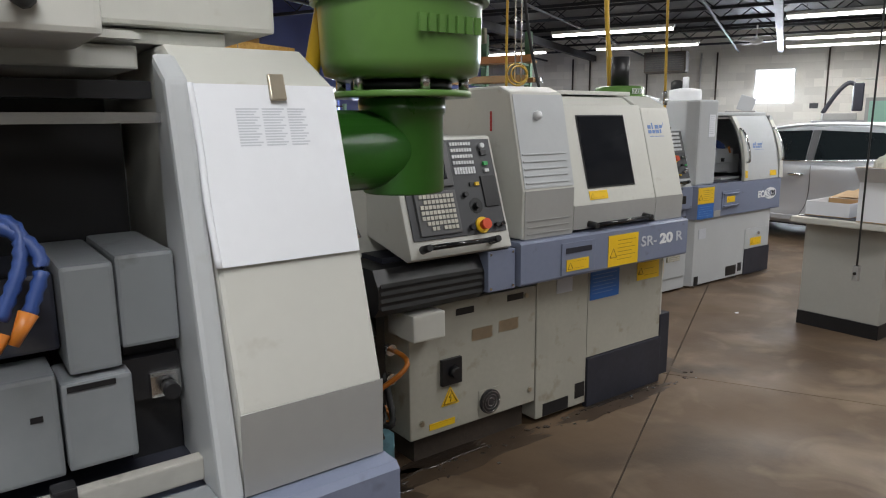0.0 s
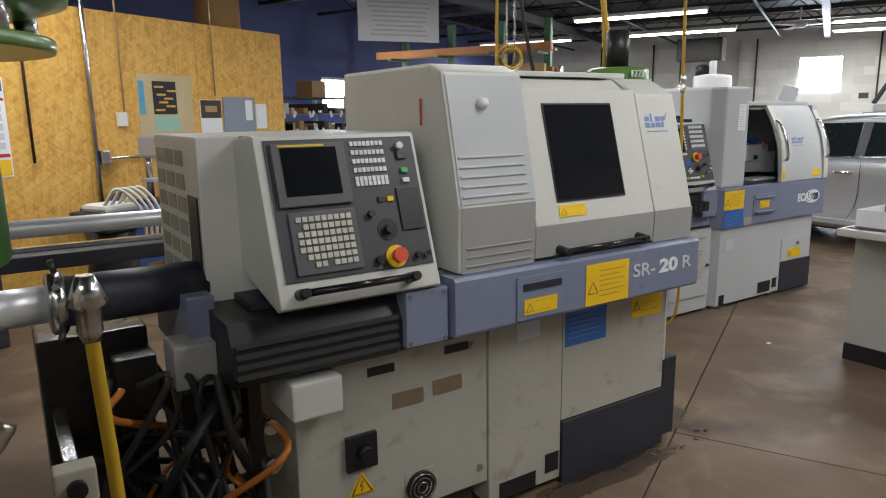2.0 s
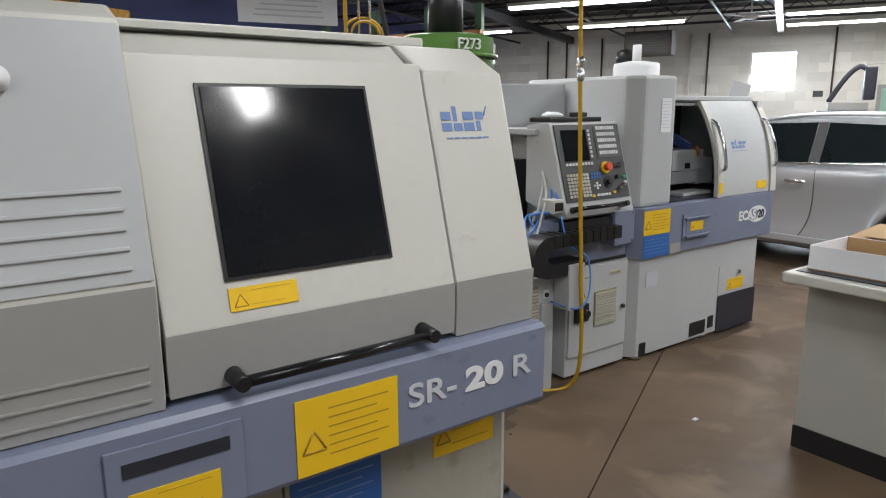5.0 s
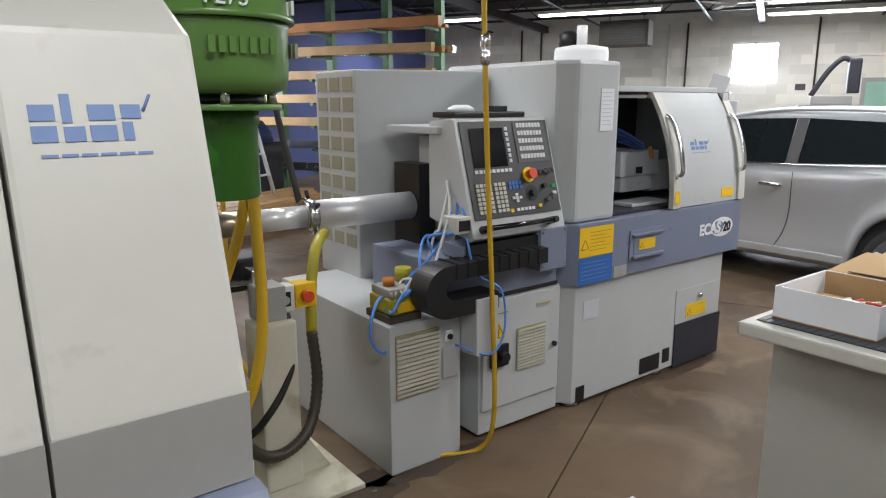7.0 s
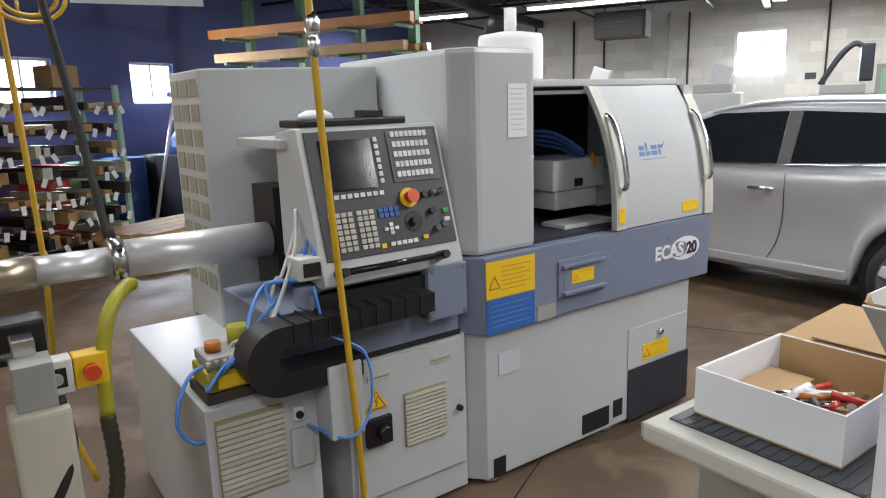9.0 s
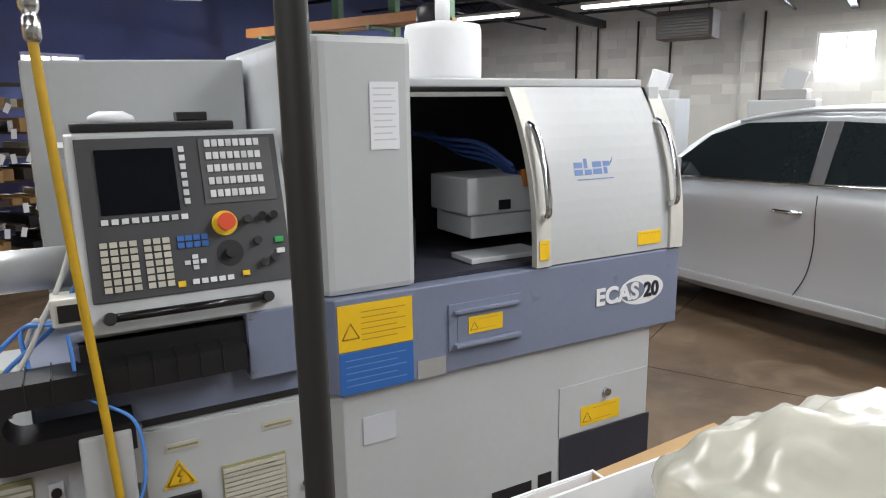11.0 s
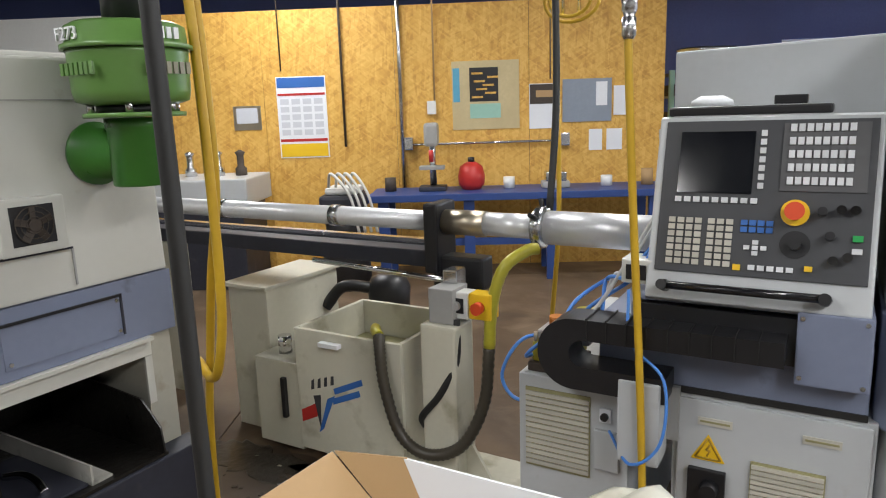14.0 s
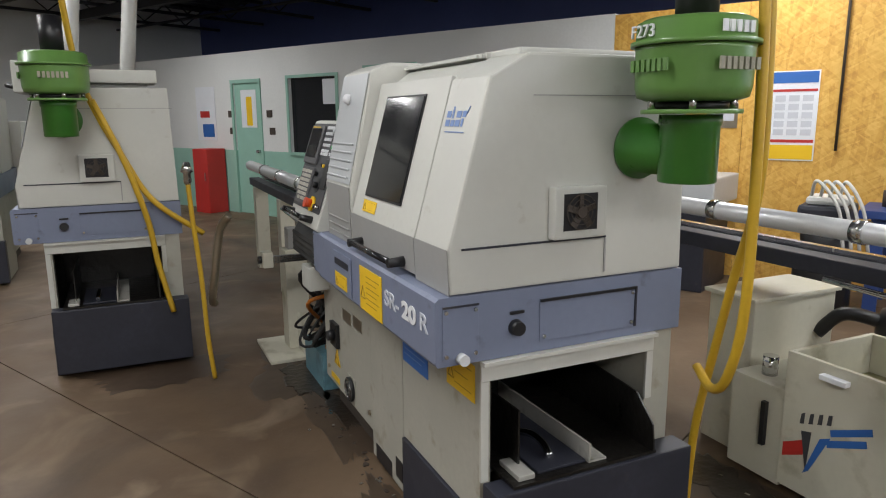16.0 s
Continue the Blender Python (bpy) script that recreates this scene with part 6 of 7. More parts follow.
def flap_sheet(parent, corners, mat, label=""):
    """A folded cardboard flap over its corners, 3 mm thick."""
    q = [Vector(p) for p in corners]
    nrm = (q[1] - q[0]).cross(q[-1] - q[0]).normalized() * 0.003
    m = bmesh.new()
    lo, hi = [m.verts.new(p) for p in q], [m.verts.new(p + nrm) for p in q]
    m.faces.new(lo[::-1]), m.faces.new(hi)
    for i in range(len(q)):
        j = (i + 1) % len(q)
        m.faces.new((lo[i], lo[j], hi[j], hi[i]))
    bmesh.ops.recalc_face_normals(m, faces=m.faces[:])
    return part("flap", m, mat, parent, label)


b1 = open_box("low white box open on top with parts inside", 4.955, 5.285, 2.075, 2.37, 0.816, 0.1)
flap_sheet(b1, ((5.286, 2.08, 0.915), (5.286, 2.365, 0.915), (5.5, 2.33, 0.955), (5.5, 2.1, 0.955)), CARDBOARD, "brown folded flap")
flap_sheet(b1, ((5.29, 2.1, 0.925), (5.29, 2.3, 0.925), (5.62, 2.26, 0.985), (5.62, 2.1, 0.985)), CARDBOARD, "brown folded flap")
for i in range(34):
    random.seed(7 + i)
    x, y, a = random.uniform(5.02, 5.2), random.uniform(2.13, 2.24), random.uniform(0, 3)
    d = Vector((math.cos(a), math.sin(a), random.uniform(-0.15, 0.15))) * random.uniform(0.02, 0.045)
    c = Vector((x, y, 0.832 + 0.0012 * i))
    m = (CARDWHITE, STEEL, REDP, BRASSY, BLACK, CARDWHITE, HOSEO)[i % 7]
    solid("small_part", cy(c - d, c + d, random.uniform(0.004, 0.01), seg=10), m, "small turned part lying in the open box", "part", "small parts in the box")
solid("cardboard_sheet", bx(5.06, 5.24, 2.26, 2.36, 0.821, 0.85, bevel=0.003), CARDBOARD, "folded piece of brown cardboard in the box", "cardboard")
b2 = open_box("taller white box with folded brown flaps", 4.86, 5.25, 1.72, 1.99, 0.816, 0.264)
flap_sheet(b2, ((4.861, 1.99, 1.081), (4.861, 1.72, 1.081), (4.742, 1.74, 1.18), (4.752, 1.987, 1.18)), CARDWHITE, "white outer face of the flap")
flap_sheet(b2, ((4.865, 1.986, 1.084), (4.865, 1.724, 1.084), (4.746, 1.744, 1.183), (4.756, 1.983, 1.183)), CARDBOARD, "brown inner face of the flap")
flap_sheet(b2, ((4.864, 1.987, 1.083), (4.757, 1.984, 1.183), (4.812, 2.003, 1.181)), CARDBOARD, "brown inner face of the flap")
flap_sheet(b2, ((4.862, 1.991, 1.081), (5.248, 1.991, 1.081), (5.22, 2.01, 1.18), (4.81, 2.005, 1.18)), CARDWHITE, "white upright flap")
bg = bmesh.new()
bmesh.ops.create_icosphere(bg, subdivisions=5, radius=0.115)
for v in bg.verts:
    d = noise.noise(v.co * 16) * 0.16 + abs(noise.noise(v.co * 34)) * 0.14 + noise.noise(v.co * 80) * 0.03
    v.co = v.co * (1 + d)
    v.co.z = max(-0.08, v.co.z * 0.95)
    v.co += Vector((5.04, 1.865, 1.16))
for fc in bg.faces:
    fc.smooth = True
solid("plastic_bag", bg, PLASTICBAG, "crumpled clear plastic bag stuffed in the tall box", "bag")
solid("packing_block", bx(4.88, 5.23, 1.74, 1.97, 0.8215, 1.07, bevel=0.004), CARDBOARD, "brown cardboard packing in the tall box", "cardboard")


# ---- silver car ----
def car():
    t = thing("car", (9.2, 4.4, 0), "silver three door hatchback parked on the shop floor", "car")
    X0, Wd, AXLES, ARCH = 8.37, 1.68, (3.13, 5.55), 0.375
    # stations: y, sill z, belt z, roof z, belt inset, roof inset
    st = [(2.42, 0.45, 0.9, 0.92, 0.12, 0.3), (2.5, 0.3, 0.98, 1.16, 0.04, 0.3), (2.75, 0.26, 1.0, 1.33, 0.015, 0.24), (3.2, 0.24, 0.99, 1.4, 0.0, 0.22), (3.8, 0.22, 0.975, 1.42, 0.0, 0.21), (4.4, 0.22, 0.96, 1.41, 0.0, 0.22), (4.9, 0.22, 0.94, 1.32, 0.0, 0.26), (5.35, 0.24, 0.92, 1.1, 0.02, 0.34), (5.5, 0.25, 0.9, 0.98, 0.03, 0.3), (5.95, 0.28, 0.8, 0.84, 0.08, 0.32), (6.22, 0.35, 0.62, 0.66, 0.2, 0.4)]

    def station(y):
        k = max(i for i in range(len(st) - 1) if st[i][0] <= y)
        p = [st[max(0, min(len(st) - 1, k + d))] for d in (-1, 0, 1, 2)]
        f = (y - st[k][0]) / (st[k + 1][0] - st[k][0])
        out = []
        for c in range(1, 6):
            m0 = (p[2][c] - p[0][c]) / max(0.01, p[2][0] - p[0][0]) * (p[2][0] - p[1][0])
            m1 = (p[3][c] - p[1][c]) / max(0.01, p[3][0] - p[1][0]) * (p[2][0] - p[1][0])
            out.append((2 * f ** 3 - 3 * f * f + 1) * p[1][c] + (f ** 3 - 2 * f * f + f) * m0 + (3 * f * f - 2 * f ** 3) * p[2][c] + (f ** 3 - f * f) * m1)
        return out
    bm, rings, n = bmesh.new(), [], 120
    for j in range(n + 1):
        y = 2.42 + 3.8 * j / n
        zs, zb, zr, ib, ir = station(min(y, 6.219))
        flare, lift = 0.0, zs
        for ya in AXLES:
            d = abs(y - ya)
            if d < ARCH:
                lift = max(lift, 0.305 + math.sqrt(ARCH ** 2 - d ** 2))
            flare = max(flare, 0.022 * max(0.0, 1 - (d / 0.6) ** 2))
        lift = min(lift, zb - 0.12)
        half = [(0.3, lift + 0.02), (0.06, lift + 0.004), (0.035 - flare, lift)]
        for k, bulge in ((0.1, 0.012), (0.22, 0.024), (0.4, 0.034), (0.58, 0.022), (0.74, 0.002), (0.86, -0.006), (0.94, 0.004)):
            half.append((bulge - flare * (1 - k) + ib, lift + (zb - lift) * k))
        half += [(0.024 + ib, zb - 0.012), (0.04 + ib, zb), (ir * 0.85, zr - 0.07), (ir * 0.93, zr - 0.045), (ir + 0.02, zr - 0.022), (ir + 0.12, zr), (ir + 0.3, zr + 0.012), (Wd / 2, zr + 0.016)]
        pts = [(X0 + a, z) for a, z in half] + [(X0 + Wd - a, z) for a, z in half[-2::-1]]
        rings.append([bm.verts.new((x, y, z)) for x, z in pts])
    for a, b in zip(rings, rings[1:]):
        for i in range(len(a) - 1):
            bm.faces.new((a[i], a[i + 1], b[i + 1], b[i])).smooth = True
    bm.faces.new(rings[0][::-1]), bm.faces.new(rings[-1])
    bmesh.ops.recalc_face_normals(bm, faces=bm.faces[:])
    part("body", bm, CARPAINT, t, "silver painted body")
    part("underbody", bx(X0 + 0.3, X0 + Wd - 0.3, 2.6, 6.0, 0.16, 0.7), BLACK, t)

    def side(ya, za):
        k = (za - 0.97) / (1.35 - 0.97)
        return X0 + 0.04 + k * 0.145

    def pane(name, poly, mat, off=0.012):
        b = bmesh.new()
        v0 = [b.verts.new((side(y, z) - off, y, z)) for y, z in poly]
        v1 = [b.verts.new((side(y, z) + 0.05, y, z)) for y, z in poly]
        b.faces.new(v0), b.faces.new(v1[::-1])
        n = len(poly)
        for i in range(n):
            b.faces.new((v0[i], v1[i], v1[(i + 1) % n], v0[(i + 1) % n]))
        bmesh.ops.recalc_face_normals(b, faces=b.faces[:])
        return part(name, b, mat, t)
    pane("door_window", [(4.08, 0.99), (5.2, 0.97), (4.85, 1.25), (4.6, 1.33), (4.08, 1.345)], CARGLASS)
    pane("quarter_window", [(2.78, 1.06), (3.98, 0.995), (3.98, 1.345), (3.3, 1.32), (2.98, 1.22)], CARGLASS)
    pane("pillar_cover", [(3.985, 0.985), (4.075, 0.985), (4.075, 1.345), (3.985, 1.345)], PANEL2, 0.008)
    part("belt_trim", hose([(side(0, 0.985) - 0.006, 2.8, 1.045), (side(0, 0.985) - 0.012, 3.4, 1.01), (side(0, 0.985) - 0.016, 4.0, 0.985), (side(0, 0.98) - 0.012, 5.2, 0.962)], 0.007, 6), CHROME, t, "bright belt trim")
    part("door_seam", hose([(X0 + 0.0, 3.99, 0.93), (X0 - 0.003, 3.99, 0.82), (X0 + 0.02, 4.0, 0.62), (X0 + 0.02, 4.03, 0.45), (X0 + 0.006, 4.1, 0.3)], 0.003, 6), BLACK, t)
    hd = part("door_handle", hose([(X0 - 0.005, 4.25, 0.82), (X0 - 0.04, 4.22, 0.822), (X0 - 0.045, 4.12, 0.822), (X0 - 0.005, 4.07, 0.82)], 0.014, 8), CHROME, t, "bright door handle")
    part("handle_cup", lathe(bmesh.new(), (X0 - 0.004, 4.16, 0.815), [(0.055, 0.0), (0.05, 0.004)], 20, "x"), CARPAINT, hd)
    part("sill_trim", bx(X0 - 0.012, X0 + 0.03, 3.55, 5.1, 0.26, 0.32, bevel=0.008), CARPAINT, t)
    part("roof_rail", hose([(8.6, 2.95, 1.36), (8.585, 3.5, 1.405), (8.58, 4.2, 1.405), (8.6, 4.7, 1.34)], 0.013, 8), CARPAINT, t)
    for y in AXLES:
        for xx, s in ((X0 + 0.085, 1), (X0 + Wd - 0.085, -1)):
            part("wheel_arch", lathe(bmesh.new(), (xx, y, 0.31), [(0.37, -0.02 * s), (0.37, 0.2 * s)], 32, "x"), BLACK, t)
            w = part("wheel", lathe(bmesh.new(), (xx, y, 0.305), [(0.21, -0.1), (0.29, -0.11), (0.305, -0.07), (0.305, 0.07), (0.29, 0.11), (0.21, 0.1)], 32, "x"), RUBBER, t, "black tyre")
            part("rim", lathe(bmesh.new(), (xx, y, 0.305), [(0.225, -0.085 * s), (0.232, -0.112 * s), (0.222, -0.116 * s), (0.2, -0.104 * s), (0.05, -0.09 * s)], 28, "x"), PANEL2, w)
            for i in range(5):
                sp = bx(-0.118, -0.1, -0.036, 0.036, 0.02, 0.222, bevel=0.008) if s > 0 else bx(0.1, 0.118, -0.036, 0.036, 0.02, 0.222, bevel=0.008)
                sp.transform(Matrix.Translation((xx, y, 0.305)) @ Matrix.Rotation(i * 2 * math.pi / 5, 4, "X"))
                part("spoke", sp, TUBE, w)
            part("hub", cy((xx - 0.118 * s, y, 0.305), (xx - 0.1 * s, y, 0.305), 0.045), TUBE, w)
    part("tail_lamp", bx(X0 + 0.06, X0 + 0.2, 2.44, 2.6, 0.85, 1.02, bevel=0.02), REDP, t)
    part("mirror", bx(X0 - 0.13, X0 + 0.03, 5.0, 5.1, 0.98, 1.1, bevel=0.025), CARPAINT, t)
    return t


car()


# ---- things on and before the strand board wall ----
def wall_sheet(name, u0, u1, z0, z1, mat, label, category, d=0.006):
    return solid(name, bx(u0, u1, WALLW - d - 0.004, WALLW - 0.0025, z0, z1), mat, label, category, turned=True)


def stuck(parent, name, u0, u1, z0, z1, mat, d):
    return part(name, bx(u0, u1, WALLW - d - 0.002, WALLW - d, z0, z1), mat, parent, turned=True)


cal = wall_sheet("wall_calendar", 3.44, 3.9, 1.06, 1.8, PAPER, "year planner with blue head and yellow foot", "calendar")
stuck(cal, "heading", 3.45, 3.89, 1.7, 1.79, BLUELAB, 0.0105)
stuck(cal, "red_rule", 3.45, 3.89, 1.63, 1.65, REDP, 0.0105)
stuck(cal, "red_rule", 3.45, 3.89, 1.21, 1.235, REDP, 0.0105)
stuck(cal, "foot", 3.45, 3.89, 1.07, 1.19, YELLOW, 0.0105)
for i in range(4):
    for j in range(5):
        stuck(cal, "month", 3.47 + 0.105 * i, 3.55 + 0.105 * i, 1.27 + 0.07 * j, 1.32 + 0.07 * j, PAPERGREY, 0.0105)
po = wall_sheet("poster", 5.06, 5.67, 1.27, 1.88, material("aged_poster", (0.55, 0.45, 0.25), 0.6), "aged tool poster with a black picture", "poster")
stuck(po, "blue_strip", 5.07, 5.13, 1.52, 1.82, material("cyan_print", (0.1, 0.35, 0.5), 0.6), 0.0105)
stuck(po, "black_picture", 5.22, 5.48, 1.52, 1.82, BLACK, 0.0105)
for i in range(7):
    a = 5.24 + 0.1 * (i % 2) + 0.02 * (i % 3)
    stuck(po, "tool_shape", a, a + 0.1, 1.55 + 0.035 * i, 1.568 + 0.035 * i, OSB, 0.0128)
stuck(po, "green_panel", 5.22, 5.5, 1.37, 1.5, MINT, 0.0105)
ph = wall_sheet("photo_calendar", 5.76, 6.03, 1.26, 1.66, PAPER, "calendar with a brown photograph above", "calendar")
stuck(ph, "photo", 5.765, 6.025, 1.48, 1.655, RUST, 0.0105)
stuck(ph, "photo_light", 5.82, 5.97, 1.54, 1.6, CARDBOARD, 0.0128)
gb = wall_sheet("notice_board", 6.06, 6.5, 1.31, 1.69, material("grey_board", (0.25, 0.29, 0.35), 0.6), "blue grey notice board with papers", "board", 0.012)
stuck(gb, "paper", 6.36, 6.46, 1.45, 1.66, PAPER, 0.0165)
wall_sheet("paper_note", 6.52, 6.68, 1.36, 1.62, PAPER, "white paper pinned to the strand board", "paper")
wall_sheet("paper_note", 6.3, 6.42, 1.05, 1.24, PAPER, "white paper pinned to the strand board", "paper")
wall_sheet("paper_note", 6.46, 6.6, 1.05, 1.24, PAPER, "white paper pinned to the strand board", "paper")
nt_ = wall_sheet("framed_notice", 3.02, 3.28, 1.33, 1.55, BRASSY, "small framed yellow notice", "notice")
stuck(nt_, "paper", 3.05, 3.25, 1.39, 1.53, PAPERGREY, 0.0105)
for u, r, m, z0 in ((4.59, 0.02, STEEL, 0.75), (4.06, 0.011, RUST, 1.15), (3.5, 0.006, RUST, 1.85), (4.9, 0.008, CARDBOARD, 1.5), (5.95, 0.006, BRASSY, 1.7)):
    solid("conduit", cy(uw(u, WALLW - 0.025, z0), uw(u, WALLW - 0.025, 3.2), r, seg=10), m, "thin conduit running up the strand board", "conduit", "conduits on the board wall")
ob = wall_sheet("outlet_box", 4.83, 4.91, 1.42, 1.54, LAMPBODY, "white outlet box under a conduit", "outlet", 0.04)
rl = solid("tool_bar", cy(uw(4.62, WALLW - 0.05, 1.15), uw(6.1, WALLW - 0.05, 1.15), 0.012), STEEL, "long steel bar fixed along the board wall", "bar")
for u in (4.65, 6.08):
    part("bar_bracket", bx(u - 0.04, u + 0.04, WALLW - 0.07, WALLW - 0.004, 1.1, 1.22, bevel=0.01), STEEL, rl, turned=True)
# blue bench
be = thing("work_bench", uw(5.6, 5.0, 0), "blue steel work bench against the board wall", "bench")
part("benchtop", bx(4.34, 6.9, 4.75, 5.36, 0.7, 0.76, bevel=0.006), BENCHBLUE, be, turned=True)
for u in (4.42, 5.15, 5.85, 6.7):
    for w in (4.8, 5.28):
        part("leg", bx(u, u + 0.09, w, w + 0.05, 0, 0.699), BENCHBLUE, be, turned=True)
part("lower_rail", bx(4.4, 6.8, 4.86, 4.9, 0.3, 0.36), BENCHBLUE, be, turned=True)
rc = thing("canister", uw(5.22, 5.1, 0.76), "round red steel canister on the bench", "canister")
part("body", lathe(bmesh.new(), uw(5.22, 5.1, 0.761), [(0.08, 0), (0.115, 0.05), (0.12, 0.12), (0.1, 0.2), (0.04, 0.24)], 20), REDP, rc)
part("cap", cy(uw(5.22, 5.1, 1.0), uw(5.22, 5.1, 1.04), 0.03), BLACK, rc)
dp = thing("drill_press", uw(4.88, 5.1, 0.76), "small bench drill press with red handle", "drill press")
part("base", bx(4.76, 5.0, 4.98, 5.2, 0.761, 0.8, bevel=0.008), CHARCOAL, dp, turned=True)
part("column", cy(uw(4.88, 5.15, 0.8), uw(4.88, 5.15, 1.32), 0.03), STEEL, dp)
part("table", bx(4.77, 4.99, 4.96, 5.12, 0.95, 0.98, bevel=0.006), GREY, dp, turned=True)
part("head", bx(4.82, 4.94, 4.94, 5.2, 1.15, 1.35, bevel=0.03), GREY, dp, turned=True)
part("handle", cy(uw(4.88, 4.93, 1.12), uw(4.88, 4.93, 1.02), 0.02), REDP, dp)
vi = thing("bench_vise", uw(5.95, 5.05, 0.76), "grey bench vise with steel jaws", "vise")
part("body", bx(5.83, 6.07, 4.98, 5.14, 0.761, 0.82, bevel=0.015), GREY, vi, turned=True)
part("jaw", bx(5.86, 5.93, 4.98, 5.14, 0.821, 0.9, bevel=0.01), STEEL, vi, turned=True)
part("jaw", bx(5.97, 6.04, 4.98, 5.14, 0.821, 0.9, bevel=0.01), STEEL, vi, turned=True)
for u, m, h in ((5.55, LAMPBODY, 0.1), (6.4, LAMPBODY, 0.09), (6.75, CARDBOARD, 0.14), (4.5, RUST, 0.12)):
    solid("can", cy(uw(u, 5.1, 0.761), uw(u, 5.1, 0.76 + h), 0.05), m, "small tin standing on the bench", "can")
# grey machine and grinder left of the bench
gm = thing("bench_machine", uw(2.95, 4.95, 0), "grey bench machine on a dark cabinet", "machine")
part("stand", bx(2.55, 3.3, 4.65, 5.3, 0, 0.72, bevel=0.01), CHARCOAL, gm, turned=True)
part("body", bx(2.5, 3.36, 4.62, 5.32, 0.721, 0.95, bevel=0.015), SILVER, gm, turned=True)
for u in (2.75, 3.0, 3.2):
    part("spindle", lathe(bmesh.new(), uw(u, 5.0, 0.951), [(0.05, 0), (0.05, 0.06), (0.03, 0.08), (0.03, 0.17), (0.045, 0.2), (0.01, 0.22)], 14), RUST if u > 3.1 else STEEL, gm)
sm = thing("parts_washer", uw(4.15, 4.75, 0), "black machine with white top and loose tubes", "machine")
part("base", lathe(bmesh.new(), uw(4.15, 4.7, 0.0), [(0.2, 0), (0.2, 0.3), (0.16, 0.5), (0.18, 0.66)], 24), BLACK, sm)
part("top", bx(3.98, 4.32, 4.5, 4.95, 0.661, 0.8, bevel=0.03), CHARCOAL, sm, turned=True)
part("white_cover", bx(4.02, 4.3, 4.55, 4.85, 0.801, 0.86, bevel=0.03), LAMPBODY, sm, turned=True)
for i in range(4):
    part("tube", hose([uw(4.05 + 0.06 * i, 4.6, 0.86), uw(4.1 + 0.06 * i, 4.5, 0.98), uw(4.25 + 0.05 * i, 4.45, 0.8), uw(4.3 + 0.05 * i, 4.5, 0.5)], 0.012), HOSEW, sm)

# ---- store area in the back ----
br = thing("fibre_drum", uw(6.6, 5.9, 2.38), "brown fibre drum standing on the boarded room", "drum")
part("body", cy(uw(6.55, 5.95, 2.381), uw(6.55, 5.95, 2.95), 0.24, seg=28), BARREL, br)
part("hoop", lathe(bmesh.new(), uw(6.55, 5.95, 2.9), [(0.245, 0), (0.25, 0.01), (0.25, 0.04), (0.24, 0.05)], 28), STEEL, br)


def stock_shelf():
    t = thing("stock_shelf", uw(8.4, 6.7, 0), "steel shelving full of tagged bar stock offcuts", "shelving")
    for u in (7.3, 9.4):
        for w in (6.4, 7.0):
            part("upright", bx(u - 0.025, u + 0.025, w - 0.025, w + 0.025, 0, 1.78), MINT, t, turned=True)
    for j in range(8):
        z = 0.12 + 0.23 * j
        part("shelf", bx(7.28, 9.42, 6.42, 6.98, z, z + 0.02), RUST if j % 2 else GREY, t, turned=True)
        random.seed(300 + j)
        if j == 7:
            continue
        for i in range(15):
            u = 7.36 + 0.135 * i + random.uniform(-0.03, 0.03)
            r = random.uniform(0.02, 0.055)
            part("bar_end", bx(u - r, u + r, 6.3 + random.uniform(-0.12, 0.08), 6.95, z + 0.021, z + 0.04 + random.uniform(0.02, 0.12), bevel=0.004), random.choice((LUMBER, RUST, STEEL, TANKWHITE, BARREL, BLACK)), t, turned=True)
            if random.random() < 0.55:
                w = 6.16 + random.uniform(0, 0.05)
                tg = bx(-0.025, 0.025, 0, 0.002, -0.09, 0.0)
                tg.transform(Matrix.Translation((u, w, z + 0.05)) @ Matrix.Rotation(random.uniform(-0.6, 0.6), 4, "Y"))
                part("paper_tag", tg, PAPER, t, turned=True)
    return t


stock_shelf()
wc = thing("wire_coil", uw(7.75, 6.7, 1.78), "stack of grey wire coils on the shelving", "wire coil")
for i in range(5):
    ring = [uw(7.75 + 0.3 * math.cos(a * math.pi / 12), 6.7 + 0.24 * math.sin(a * math.pi / 12), 1.78 + 0.03 + 0.045 * i) for a in range(25)]
    part("turn", hose(ring, 0.024, 8, straight=True), STEEL, wc)
bxs = solid("carton", bx(8.75, 9.05, 6.5, 6.8, 1.751, 1.98, bevel=0.004), CARDBOARD, "brown carton on the shelving", "carton", turned=True)

rk = thing("bar_rack", uw(12.8, 6.0, 0), "green cantilever rack with timber and long bars", "rack")
for w in (7.5, 6.46, 5.41, 4.5):
    part("post", bx(12.84, 12.96, w - 0.06, w + 0.06, 0, 3.15), RACKGREEN, rk, turned=True)
    for j in range(7):
        part("arm", bx(12.3, 12.84, w - 0.03, w + 0.03, 0.35 + 0.36 * j, 0.39 + 0.36 * j), RACKGREEN, rk, turned=True)
for j in range(7):
    z = 0.391 + 0.36 * j
    for i in range(3):
        random.seed(500 + 7 * j + i)
        m = RACKORANGE if (j == 6 and i == 0) else random.choice((LUMBER, LUMBER, LUMBER, STEEL))
        h = 0.13 if i == 0 else random.uniform(0.04, 0.1)
        part("timber", bx(12.33 + 0.16 * i, 12.45 + 0.16 * i, 4.1 + random.uniform(0, 0.3), 7.9 - random.uniform(0, 0.4), z, z + h), m, rk, turned=True)

